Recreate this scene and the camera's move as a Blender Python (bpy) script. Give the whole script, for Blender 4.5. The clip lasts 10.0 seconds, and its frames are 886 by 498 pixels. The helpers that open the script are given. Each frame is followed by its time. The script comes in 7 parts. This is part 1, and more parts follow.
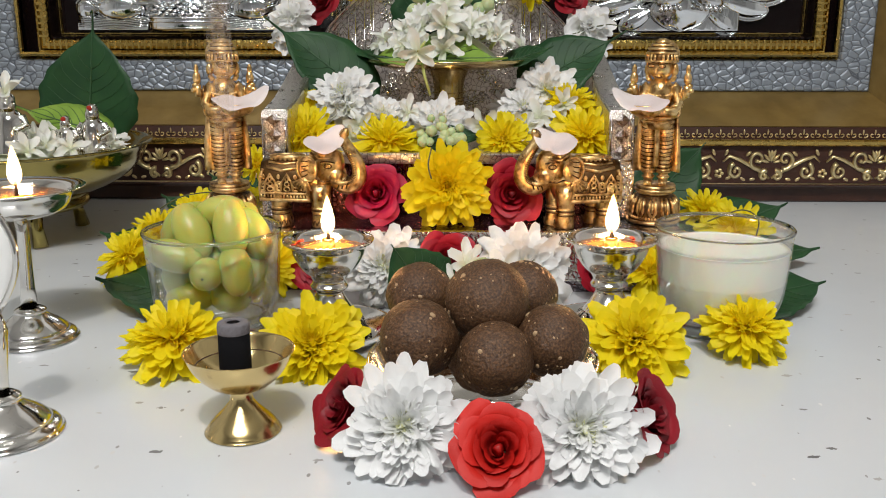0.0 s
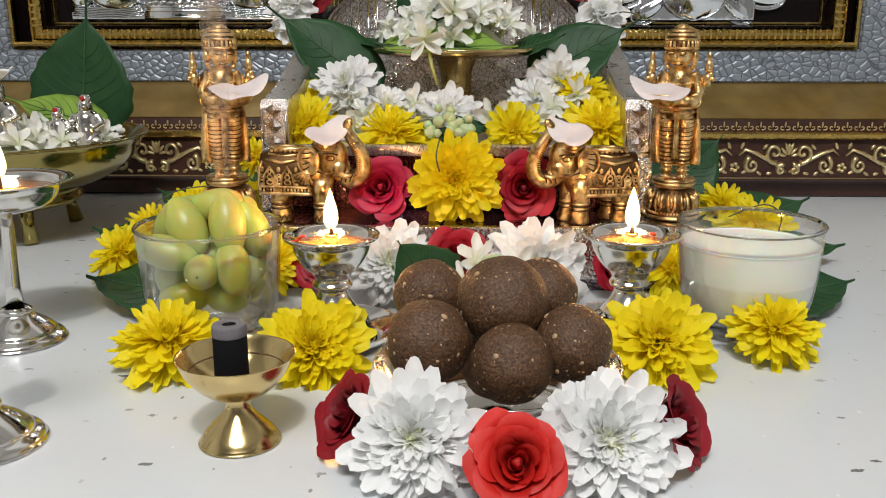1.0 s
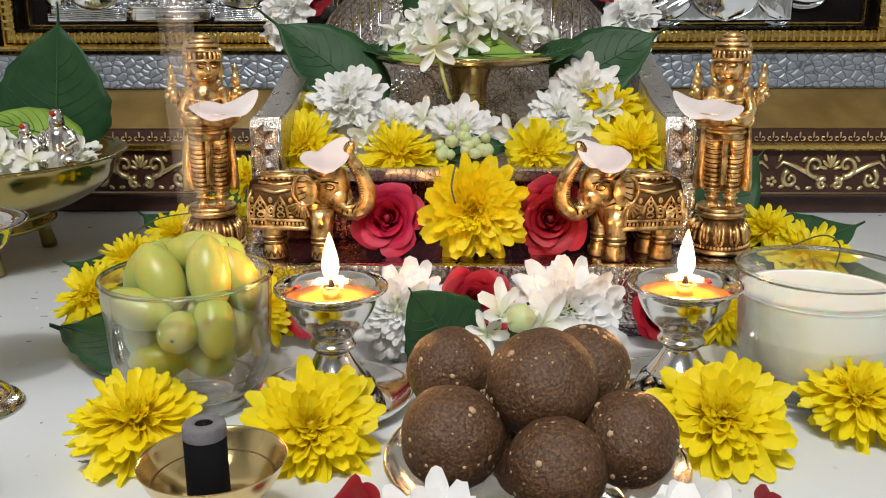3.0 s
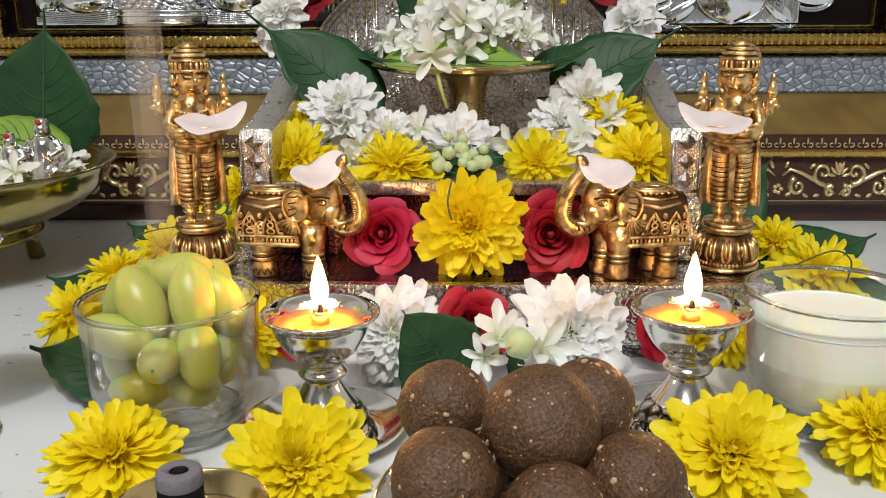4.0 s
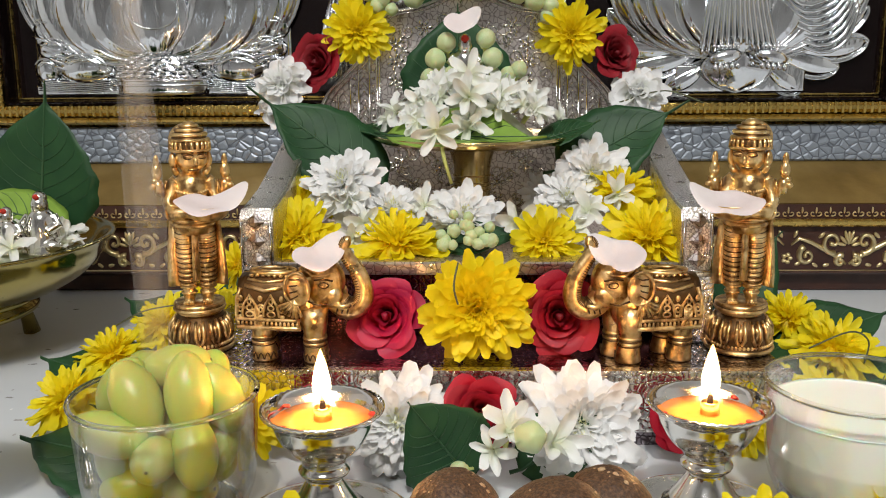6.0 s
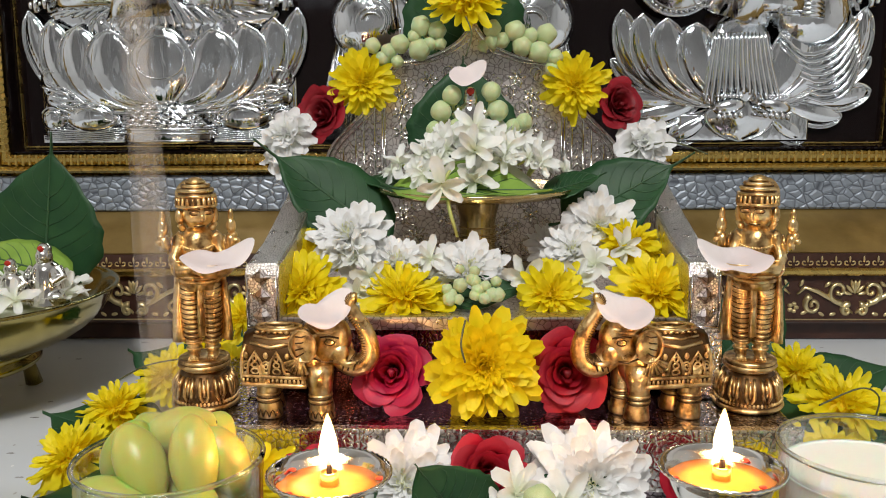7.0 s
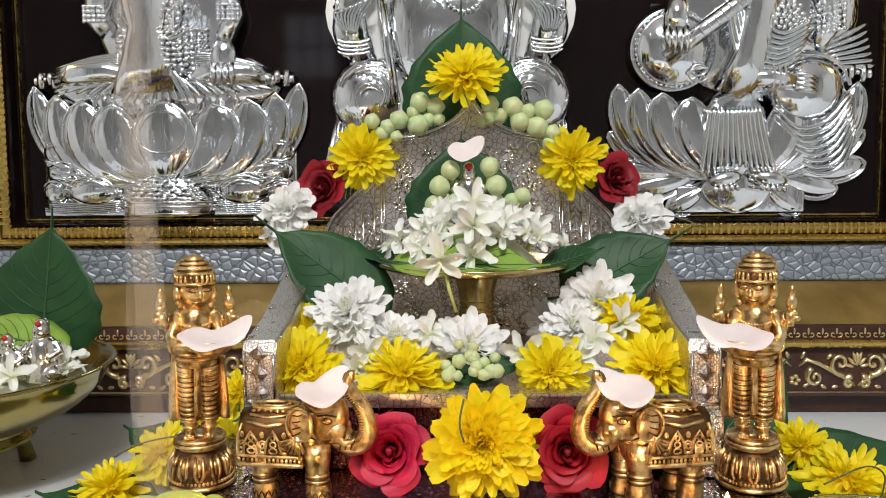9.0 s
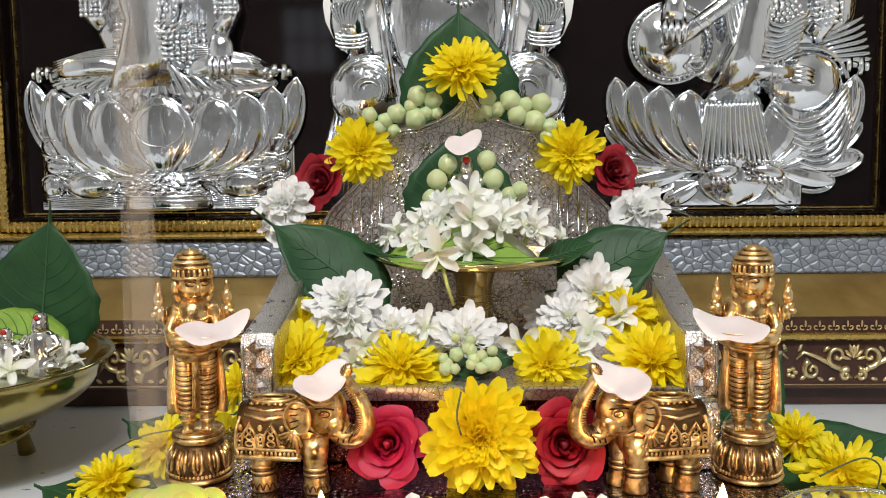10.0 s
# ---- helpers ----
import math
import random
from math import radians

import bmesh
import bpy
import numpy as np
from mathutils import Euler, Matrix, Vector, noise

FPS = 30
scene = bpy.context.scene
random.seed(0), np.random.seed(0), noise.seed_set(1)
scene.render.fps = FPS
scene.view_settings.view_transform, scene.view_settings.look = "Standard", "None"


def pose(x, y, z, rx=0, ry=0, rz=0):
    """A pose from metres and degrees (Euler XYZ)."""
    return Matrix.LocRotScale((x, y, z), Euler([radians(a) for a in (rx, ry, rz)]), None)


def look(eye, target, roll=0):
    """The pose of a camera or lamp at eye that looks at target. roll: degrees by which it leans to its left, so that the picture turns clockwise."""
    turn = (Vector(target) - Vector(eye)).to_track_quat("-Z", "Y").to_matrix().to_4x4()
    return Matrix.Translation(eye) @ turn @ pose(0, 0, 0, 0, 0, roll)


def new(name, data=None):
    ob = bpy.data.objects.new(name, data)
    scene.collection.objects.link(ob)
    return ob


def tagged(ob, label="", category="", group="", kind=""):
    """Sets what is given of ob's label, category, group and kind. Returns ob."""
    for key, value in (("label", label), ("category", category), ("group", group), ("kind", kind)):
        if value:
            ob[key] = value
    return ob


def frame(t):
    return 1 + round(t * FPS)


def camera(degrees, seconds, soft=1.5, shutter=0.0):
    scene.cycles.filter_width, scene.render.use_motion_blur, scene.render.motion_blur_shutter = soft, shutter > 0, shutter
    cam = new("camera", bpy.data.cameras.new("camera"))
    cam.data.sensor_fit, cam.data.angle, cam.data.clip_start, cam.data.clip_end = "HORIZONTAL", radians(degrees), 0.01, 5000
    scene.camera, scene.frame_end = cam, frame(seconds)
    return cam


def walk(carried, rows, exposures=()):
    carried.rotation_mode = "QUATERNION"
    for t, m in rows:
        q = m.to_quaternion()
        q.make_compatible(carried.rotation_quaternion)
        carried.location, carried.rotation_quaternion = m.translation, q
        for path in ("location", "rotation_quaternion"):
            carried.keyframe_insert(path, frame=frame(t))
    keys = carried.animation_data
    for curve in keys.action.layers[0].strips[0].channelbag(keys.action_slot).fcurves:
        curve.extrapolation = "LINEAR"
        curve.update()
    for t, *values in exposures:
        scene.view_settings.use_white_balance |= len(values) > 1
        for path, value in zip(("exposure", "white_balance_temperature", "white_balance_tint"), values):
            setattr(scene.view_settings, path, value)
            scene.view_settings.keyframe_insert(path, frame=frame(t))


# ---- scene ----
cam = camera(52.2, 10.0, soft=1.0)
PATH = [
    (0, (0.017, 0.002, 0.17), (-0.031, 1.941, -0.317), 0.0),
    (0.5, (0.015, 0.017, 0.164), (-0.033, 1.958, -0.317), 0.0),
    (1, (0.012, 0.029, 0.163), (-0.039, 1.966, -0.331), -0.0),
    (1.5, (0.009, 0.044, 0.163), (-0.043, 1.982, -0.332), -0.1),
    (2, (0.005, 0.064, 0.163), (-0.044, 2.001, -0.334), -0.1),
    (2.5, (0.002, 0.085, 0.165), (-0.041, 2.022, -0.329), -0.1),
    (2.7, (0.001, 0.093, 0.168), (-0.045, 2.029, -0.333), -0.15),
    (3.8, (0.004, 0.121, 0.177), (-0.051, 2.050, -0.349), -0.3),
    (4, (0.004, 0.124, 0.178), (-0.051, 2.054, -0.344), -0.3),
    (4.5, (0.002, 0.129, 0.182), (-0.05, 2.063, -0.324), -0.3),
    (5, (0.001, 0.132, 0.185), (-0.053, 2.073, -0.293), -0.3),
    (5.5, (0.002, 0.137, 0.187), (-0.053, 2.086, -0.261), -0.4),
    (7, (-0.002, 0.144, 0.2), (-0.06, 2.115, -0.133), -0.4),
    (7.5, (0.0, 0.146, 0.205), (-0.061, 2.124, -0.086), -0.4),
    (8, (0.001, 0.146, 0.21), (-0.057, 2.131, -0.019), -0.4),
    (8.5, (0.0, 0.144, 0.208), (-0.055, 2.134, 0.021), -0.4),
    (9, (-0.001, 0.145, 0.206), (-0.059, 2.135, 0.015), -0.5),
    (9.5, (0.0, 0.144, 0.207), (-0.055, 2.134, 0.006), -0.5),
    (10, (0.0, 0.144, 0.206), (-0.056, 2.133, 0.001), -0.6),
]
walk(cam, [(t, look(eye, target, roll)) for t, eye, target, roll in PATH], [(0.0, -0.14), (2.5, -0.06), (5.0, 0.02), (7.0, -0.05), (7.8, 0.11), (10.0, 0.18)])  # EXPOSURE follows the darker subject

# ---- world and light ----
world = bpy.data.worlds.new("world")
scene.world = world
world.use_nodes = True
world.node_tree.nodes["Background"].inputs[0].default_value = (0.5, 0.55, 0.6, 1)
world.node_tree.nodes["Background"].inputs[1].default_value = 0.3


def area_lamp(name, eye, target, size, watts, color):
    data = bpy.data.lights.new(name, "AREA")
    data.shape, data.size, data.energy, data.color = "DISK", size, watts, color
    ob = new(name, data)
    ob.matrix_world = look(eye, target)
    return ob


area_lamp("ceiling_downlight_lamp", (0.0, -0.62, 1.62), (0.0, 0.55, 0.0), 0.10, 14.0, (1.0, 0.93, 0.86))
area_lamp("ceiling_panel_lamp", (-0.15, -0.55, 1.66), (-0.05, 0.35, 0.0), 1.0, 35.0, (0.96, 0.98, 1.0))


# ---- materials ----
def material(name, color, rough=0.5, metal=0.0, **more):
    mat = bpy.data.materials.new(name)
    mat.use_nodes = True
    b = mat.node_tree.nodes["Principled BSDF"]
    b.inputs["Base Color"].default_value = (*color, 1)
    b.inputs["Roughness"].default_value = rough
    b.inputs["Metallic"].default_value = metal
    for key, value in more.items():
        b.inputs[key.replace("_", " ")].default_value = value
    return mat


def node(mat, kind, **values):
    n = mat.node_tree.nodes.new(kind)
    for key, value in values.items():
        n.inputs[key.replace("_", " ")].default_value = value
    return n


def link(mat, a, b):
    mat.node_tree.links.new(a, b)


def shader(mat):
    return mat.node_tree.nodes["Principled BSDF"]


def coords(mat):
    return node(mat, "ShaderNodeTexCoord").outputs["Object"]


def ramp(mat, fac, stops):
    r = node(mat, "ShaderNodeValToRGB")
    e = r.color_ramp.elements
    while len(e) < len(stops):
        e.new(0.5)
    for el, (p, c) in zip(e, stops):
        el.position, el.color = p, (*c, 1)
    link(mat, fac, r.inputs[0])
    return r.outputs[0]


def bump(mat, height, strength, distance, after=None):
    b = node(mat, "ShaderNodeBump", Strength=strength, Distance=distance)
    link(mat, height, b.inputs["Height"])
    if after:
        link(mat, after, b.inputs["Normal"])
    link(mat, b.outputs[0], shader(mat).inputs["Normal"])
    return b.outputs[0]


def noise_of(mat, scale, detail=4.0, vec=None):
    n = node(mat, "ShaderNodeTexNoise", Scale=scale, Detail=detail)
    link(mat, vec or coords(mat), n.inputs["Vector"])
    return n.outputs["Fac"]


def cells(mat, scale, feature="F1", vec=None, rand=1.0):
    v = node(mat, "ShaderNodeTexVoronoi", Scale=scale, Randomness=rand)
    v.feature = feature
    link(mat, vec or coords(mat), v.inputs["Vector"])
    return v


def mixed(mat, fac, a, b):
    m = node(mat, "ShaderNodeMix")
    m.data_type = "RGBA"
    for value, sock in ((fac, m.inputs[0]), (a, m.inputs[6]), (b, m.inputs[7])):
        if isinstance(value, (int, float)):
            sock.default_value = value
        elif isinstance(value, tuple):
            sock.default_value = (*value, 1)
        else:
            link(mat, value, sock)
    return m.outputs[2]


def maths(mat, op, a, b=0.0):
    m = node(mat, "ShaderNodeMath")
    m.operation = op
    for value, sock in ((a, m.inputs[0]), (b, m.inputs[1])):
        if isinstance(value, (int, float)):
            sock.default_value = value
        else:
            link(mat, value, sock)
    return m.outputs[0]


def stretched(mat, scale, turn=(0, 0, 0)):
    m = node(mat, "ShaderNodeMapping", Scale=scale, Rotation=turn)
    link(mat, coords(mat), m.inputs["Vector"])
    return m.outputs[0]


def petal_material(name, base, tip, variation=0.12, trans=0.3):
    """Thin petal: colour runs from the base to the tip, light passes through."""
    mat = material(name, tip, 0.55)
    sep = node(mat, "ShaderNodeSeparateXYZ")
    link(mat, coords(mat), sep.inputs[0])
    col = ramp(mat, sep.outputs["X"], [(0.0, base), (0.6, tip)])
    info = node(mat, "ShaderNodeObjectInfo")
    hsv = node(mat, "ShaderNodeHueSaturation")
    link(mat, col, hsv.inputs["Color"])
    link(mat, maths(mat, "ADD", maths(mat, "MULTIPLY", info.outputs["Random"], variation), 1 - variation * 0.5), hsv.inputs["Value"])
    veins = noise_of(mat, 6.0, 3.0, stretched(mat, (1, 9, 9)))
    c = mixed(mat, maths(mat, "MULTIPLY", veins, 0.10), hsv.outputs[0], tuple(0.6 * x for x in tip))
    link(mat, c, shader(mat).inputs["Base Color"])
    bump(mat, veins, 0.3, 0.0003)
    t = node(mat, "ShaderNodeBsdfTranslucent")
    link(mat, c, t.inputs["Color"])
    mx = node(mat, "ShaderNodeMixShader", Fac=trans)
    link(mat, shader(mat).outputs[0], mx.inputs[1])
    link(mat, t.outputs[0], mx.inputs[2])
    link(mat, mx.outputs[0], mat.node_tree.nodes["Material Output"].inputs["Surface"])
    return mat


YELLOW = petal_material("yellow_petal", (0.94, 0.71, 0.004), (0.96, 0.82, 0.012), 0.06, 0.42)
WHITE = petal_material("white_petal", (0.90, 0.92, 0.82), (0.95, 0.955, 0.95), 0.03, 0.30)
PINKWHITE = petal_material("pale_petal", (0.80, 0.70, 0.69), (0.82, 0.76, 0.755), 0.03, 0.15)
CRIMSON = petal_material("crimson_petal", (0.22, 0.003, 0.010), (0.41, 0.004, 0.022), 0.3, 0.2)
MAGENTA = petal_material("magenta_petal", (0.36, 0.004, 0.030), (0.47, 0.006, 0.055), 0.25, 0.2)
SCARLET = petal_material("scarlet_petal", (0.42, 0.006, 0.004), (0.66, 0.018, 0.010), 0.25, 0.2)
DARKROSE = petal_material("dark_rose_petal", (0.16, 0.003, 0.008), (0.29, 0.004, 0.014), 0.3, 0.15)
JASMINE = petal_material("jasmine_petal", (0.82, 0.86, 0.68), (0.90, 0.91, 0.875), 0.03, 0.28)
CENTRE = petal_material("pale_green_floret", (0.55, 0.60, 0.16), (0.86, 0.86, 0.55), 0.1, 0.2)
FLORET = petal_material("golden_floret", (0.80, 0.56, 0.002), (0.93, 0.76, 0.01), 0.1, 0.25)

TABLE = material("quartz_top", (0.74, 0.75, 0.76), 0.16)
warp = node(TABLE, "ShaderNodeTexNoise", Scale=420.0, Detail=3.0)
link(TABLE, coords(TABLE), warp.inputs["Vector"])
vadd = node(TABLE, "ShaderNodeVectorMath")
vadd.operation = "MULTIPLY_ADD"
vadd.inputs[1].default_value = (0.0045, 0.0045, 0.0)
link(TABLE, warp.outputs["Color"], vadd.inputs[0])
link(TABLE, stretched(TABLE, (0.75, 1.5, 1.0), (0, 0, 0.5)), vadd.inputs[2])
jitter = vadd.outputs[0]
fl = cells(TABLE, 80.0, vec=jitter)
fl2 = cells(TABLE, 120.0, vec=stretched(TABLE, (1.5, 0.8, 1.0), (0, 0, 0.2)))
sizes = node(TABLE, "ShaderNodeSeparateColor")
link(TABLE, fl.outputs["Color"], sizes.inputs[0])
sizes2 = node(TABLE, "ShaderNodeSeparateColor")
link(TABLE, fl2.outputs["Color"], sizes2.inputs[0])
big = maths(TABLE, "LESS_THAN", fl.outputs["Distance"], maths(TABLE, "MULTIPLY", maths(TABLE, "SUBTRACT", sizes.outputs[0], 0.55), 0.36))
small = maths(TABLE, "LESS_THAN", fl2.outputs["Distance"], maths(TABLE, "MULTIPLY", maths(TABLE, "SUBTRACT", sizes2.outputs[0], 0.6), 0.4))
cloud = ramp(TABLE, noise_of(TABLE, 9.0), [(0.3, (0.645, 0.680, 0.708)), (0.7, (0.695, 0.722, 0.742))])
tone = ramp(TABLE, sizes.outputs[1], [(0.0, (0.16, 0.16, 0.16)), (0.5, (0.40, 0.40, 0.39)), (1.0, (0.60, 0.60, 0.59))])
tone2 = ramp(TABLE, sizes2.outputs[1], [(0.0, (0.25, 0.25, 0.25)), (1.0, (0.85, 0.86, 0.86))])
c1 = mixed(TABLE, small, cloud, tone2)
link(TABLE, mixed(TABLE, big, c1, tone), shader(TABLE).inputs["Base Color"])
link(TABLE, maths(TABLE, "ADD", maths(TABLE, "MULTIPLY", noise_of(TABLE, 30.0), 0.12), 0.12), shader(TABLE).inputs["Roughness"])


def metal_material(name, color, rough, dark=None, scale=0.0, strength=0.4, distance=0.0008, groove_end=0.5):
    """Metal with uneven polish; scale > 0 adds chased ornament, coloured darker in its grooves."""
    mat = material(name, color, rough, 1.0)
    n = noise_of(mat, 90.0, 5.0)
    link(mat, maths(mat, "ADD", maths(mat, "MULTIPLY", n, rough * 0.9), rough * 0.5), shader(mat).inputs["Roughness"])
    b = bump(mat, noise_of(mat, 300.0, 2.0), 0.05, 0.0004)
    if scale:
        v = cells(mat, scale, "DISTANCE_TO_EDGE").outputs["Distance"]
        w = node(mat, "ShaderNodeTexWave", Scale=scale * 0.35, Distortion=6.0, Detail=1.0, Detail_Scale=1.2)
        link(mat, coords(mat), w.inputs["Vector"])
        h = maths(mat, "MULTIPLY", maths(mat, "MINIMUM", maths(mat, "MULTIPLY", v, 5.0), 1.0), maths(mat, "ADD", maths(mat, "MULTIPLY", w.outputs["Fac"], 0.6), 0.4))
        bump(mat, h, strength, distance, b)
        link(mat, mixed(mat, ramp(mat, h, [(0.12, (0, 0, 0)), (groove_end, (1, 1, 1))]), dark, color), shader(mat).inputs["Base Color"])
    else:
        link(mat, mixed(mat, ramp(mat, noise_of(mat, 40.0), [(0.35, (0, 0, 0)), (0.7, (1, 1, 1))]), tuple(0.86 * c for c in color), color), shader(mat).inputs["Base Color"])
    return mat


BRASS = metal_material("polished_brass", (0.78, 0.60, 0.28), 0.2)
OLDBRASS = metal_material("cast_brass", (0.74, 0.48, 0.20), 0.34)
patina = ramp(OLDBRASS, noise_of(OLDBRASS, 190.0, 6.0), [(0.36, (0.34, 0.19, 0.075)), (0.47, (0.72, 0.47, 0.19)), (0.66, (0.92, 0.70, 0.36))])
link(OLDBRASS, patina, shader(OLDBRASS).inputs["Base Color"])
bump(OLDBRASS, noise_of(OLDBRASS, 420.0, 4.0), 0.42, 0.0007)
DARKBRASS = metal_material("patinated_brass", (0.17, 0.095, 0.04), 0.42)
BOWLBRASS = metal_material("pale_brass", (0.42, 0.345, 0.12), 0.12)
SILVER = metal_material("polished_silver", (0.82, 0.80, 0.76), 0.13)
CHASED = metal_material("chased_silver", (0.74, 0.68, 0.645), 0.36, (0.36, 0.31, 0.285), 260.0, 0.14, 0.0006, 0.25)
DEEPCHASED = metal_material("dark_grooved_silver", (0.80, 0.77, 0.72), 0.2, (0.03, 0.025, 0.02), 150.0, 1.0, 0.0016, 0.55)
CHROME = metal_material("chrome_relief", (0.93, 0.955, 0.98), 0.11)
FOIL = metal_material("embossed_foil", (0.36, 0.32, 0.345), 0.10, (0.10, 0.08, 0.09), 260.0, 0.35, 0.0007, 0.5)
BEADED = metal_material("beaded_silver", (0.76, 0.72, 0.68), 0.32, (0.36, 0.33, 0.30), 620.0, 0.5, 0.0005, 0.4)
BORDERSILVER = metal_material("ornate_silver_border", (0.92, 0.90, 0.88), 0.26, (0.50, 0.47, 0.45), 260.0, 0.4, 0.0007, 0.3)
# Silver-lilac foil; the reflected red of the roses is painted into its colour.
ROSEREFLECT = metal_material("rose_reflection_foil", (0.22, 0.10, 0.125), 0.20, (0.05, 0.02, 0.026), 330.0, 0.3, 0.0005, 0.4)
GOLD = metal_material("gold_moulding", (0.72, 0.51, 0.15), 0.28)
b = shader(CHROME)
chrome_fold = node(CHROME, "ShaderNodeTexNoise", Scale=150.0, Detail=2.0, Distortion=0.8)
link(CHROME, stretched(CHROME, (1.0, 1.0, 0.35)), chrome_fold.inputs["Vector"])
bump(CHROME, chrome_fold.outputs["Fac"], 0.16, 0.004)
GILT = metal_material("gilt_scroll", (0.80, 0.66, 0.36), 0.35)

HAMMERED = material("hammered_silver", (0.66, 0.69, 0.72), 0.40, 0.35)
ve = cells(HAMMERED, 125.0, "DISTANCE_TO_EDGE", stretched(HAMMERED, (1.0, 1.0, 1.25))).outputs["Distance"]
vh = maths(HAMMERED, "MINIMUM", maths(HAMMERED, "MULTIPLY", ve, 4.0), 1.0)
bump(HAMMERED, vh, 0.45, 0.0015)
link(HAMMERED, ramp(HAMMERED, vh, [(0.0, (0.09, 0.10, 0.12)), (0.4, (0.26, 0.295, 0.335))]), shader(HAMMERED).inputs["Base Color"])

TAN = material("bronze_lacquer", (0.24, 0.16, 0.065), 0.28, 0.45)
link(TAN, ramp(TAN, noise_of(TAN, 35.0, 6.0), [(0.3, (0.20, 0.130, 0.040)), (0.7, (0.33, 0.225, 0.075))]), shader(TAN).inputs["Base Color"])
bump(TAN, noise_of(TAN, 140.0), 0.2, 0.001)
BROWN = material("dark_brown_lacquer", (0.045, 0.016, 0.009), 0.35)
link(BROWN, ramp(BROWN, noise_of(BROWN, 60.0), [(0.3, (0.035, 0.012, 0.007)), (0.7, (0.06, 0.022, 0.012))]), shader(BROWN).inputs["Base Color"])
BLACK = material("black_glass_panel", (0.010, 0.006, 0.006), 0.06, 0.0, Specular_IOR_Level=0.25)
link(BLACK, ramp(BLACK, noise_of(BLACK, 5.0), [(0.3, (0.005, 0.003, 0.003)), (0.7, (0.009, 0.005, 0.005))]), shader(BLACK).inputs["Base Color"])
PEARL = material("white_disc", (0.82, 0.82, 0.8), 0.3)

GLASS = bpy.data.materials.new("clear_glass")
GLASS.use_nodes = True
GLASS.node_tree.nodes.clear()
gt = GLASS.node_tree.nodes.new("ShaderNodeBsdfTransparent")
gt.inputs["Color"].default_value = (0.985, 0.99, 0.987, 1)
gg = GLASS.node_tree.nodes.new("ShaderNodeBsdfGlossy")
gg.inputs["Roughness"].default_value = 0.02
gw = GLASS.node_tree.nodes.new("ShaderNodeLayerWeight")
gw.inputs["Blend"].default_value = 0.25
gf = GLASS.node_tree.nodes.new("ShaderNodeMath")
gf.operation = "MULTIPLY_ADD"
gf.inputs[1].default_value, gf.inputs[2].default_value = 0.62, 0.03
link(GLASS, gw.outputs["Facing"], gf.inputs[0])
gm = GLASS.node_tree.nodes.new("ShaderNodeMixShader")
link(GLASS, gf.outputs[0], gm.inputs[0])
link(GLASS, gt.outputs[0], gm.inputs[1])
link(GLASS, gg.outputs[0], gm.inputs[2])
link(GLASS, gm.outputs[0], GLASS.node_tree.nodes.new("ShaderNodeOutputMaterial").inputs["Surface"])
CLEAR = material("thick_clear_glass", (0.97, 0.99, 0.98), 0.02, 0.0, Transmission_Weight=1.0, IOR=1.45)
MILK = material("milk", (0.90, 0.90, 0.80), 0.25, 0.0, Subsurface_Weight=0.5, Subsurface_Scale=0.004)
bump(MILK, noise_of(MILK, 30.0), 0.05, 0.001)
GRAPE = material("grape_skin", (0.50, 0.53, 0.09), 0.24, 0.0, Subsurface_Weight=1.0, Subsurface_Scale=0.010)
gi = node(GRAPE, "ShaderNodeObjectInfo")
gc = ramp(GRAPE, gi.outputs["Random"], [(0.0, (0.33, 0.39, 0.065)), (1.0, (0.47, 0.475, 0.095))])
link(GRAPE, mixed(GRAPE, maths(GRAPE, "MULTIPLY", noise_of(GRAPE, 110.0, 5.0), 0.7), gc, (0.46, 0.50, 0.14)), shader(GRAPE).inputs["Base Color"])
link(GRAPE, maths(GRAPE, "ADD", maths(GRAPE, "MULTIPLY", noise_of(GRAPE, 200.0), 0.3), 0.22), shader(GRAPE).inputs["Roughness"])
LADOO = material("sesame_jaggery", (0.12, 0.062, 0.034), 0.55)
lv = cells(LADOO, 420.0)
ls = node(LADOO, "ShaderNodeSeparateColor")
link(LADOO, lv.outputs["Color"], ls.inputs[0])
nut = maths(LADOO, "LESS_THAN", lv.outputs["Distance"], maths(LADOO, "MULTIPLY", maths(LADOO, "SUBTRACT", ls.outputs[0], 0.88), 2.2))
lb = ramp(LADOO, noise_of(LADOO, 1000.0, 6.0), [(0.34, (0.044, 0.019, 0.008)), (0.5, (0.088, 0.041, 0.016)), (0.66, (0.160, 0.080, 0.033))])
link(LADOO, mixed(LADOO, nut, lb, (0.36, 0.23, 0.13)), shader(LADOO).inputs["Base Color"])
bump(LADOO, noise_of(LADOO, 700.0, 6.0), 0.75, 0.0012)
LEAF = material("leaf_green", (0.035, 0.10, 0.025), 0.5, 0.0, Specular_IOR_Level=0.3)
link(LEAF, ramp(LEAF, noise_of(LEAF, 50.0, 6.0), [(0.3, (0.010, 0.045, 0.016)), (0.7, (0.022, 0.075, 0.024))]), shader(LEAF).inputs["Base Color"])
bump(LEAF, noise_of(LEAF, 240.0, 6.0), 0.25, 0.0008)
LEAFLIGHT = material("young_leaf_green", (0.16, 0.30, 0.03), 0.4)
link(LEAFLIGHT, ramp(LEAFLIGHT, noise_of(LEAFLIGHT, 60.0, 6.0), [(0.3, (0.15, 0.27, 0.03)), (0.7, (0.24, 0.38, 0.06))]), shader(LEAFLIGHT).inputs["Base Color"])
VEIN = material("leaf_vein", (0.028, 0.082, 0.030), 0.5)
STEM = material("pale_stem", (0.48, 0.52, 0.16), 0.45)
BUD = material("bud_green", (0.52, 0.62, 0.36), 0.45, 0.0, Subsurface_Weight=0.3, Subsurface_Scale=0.003)
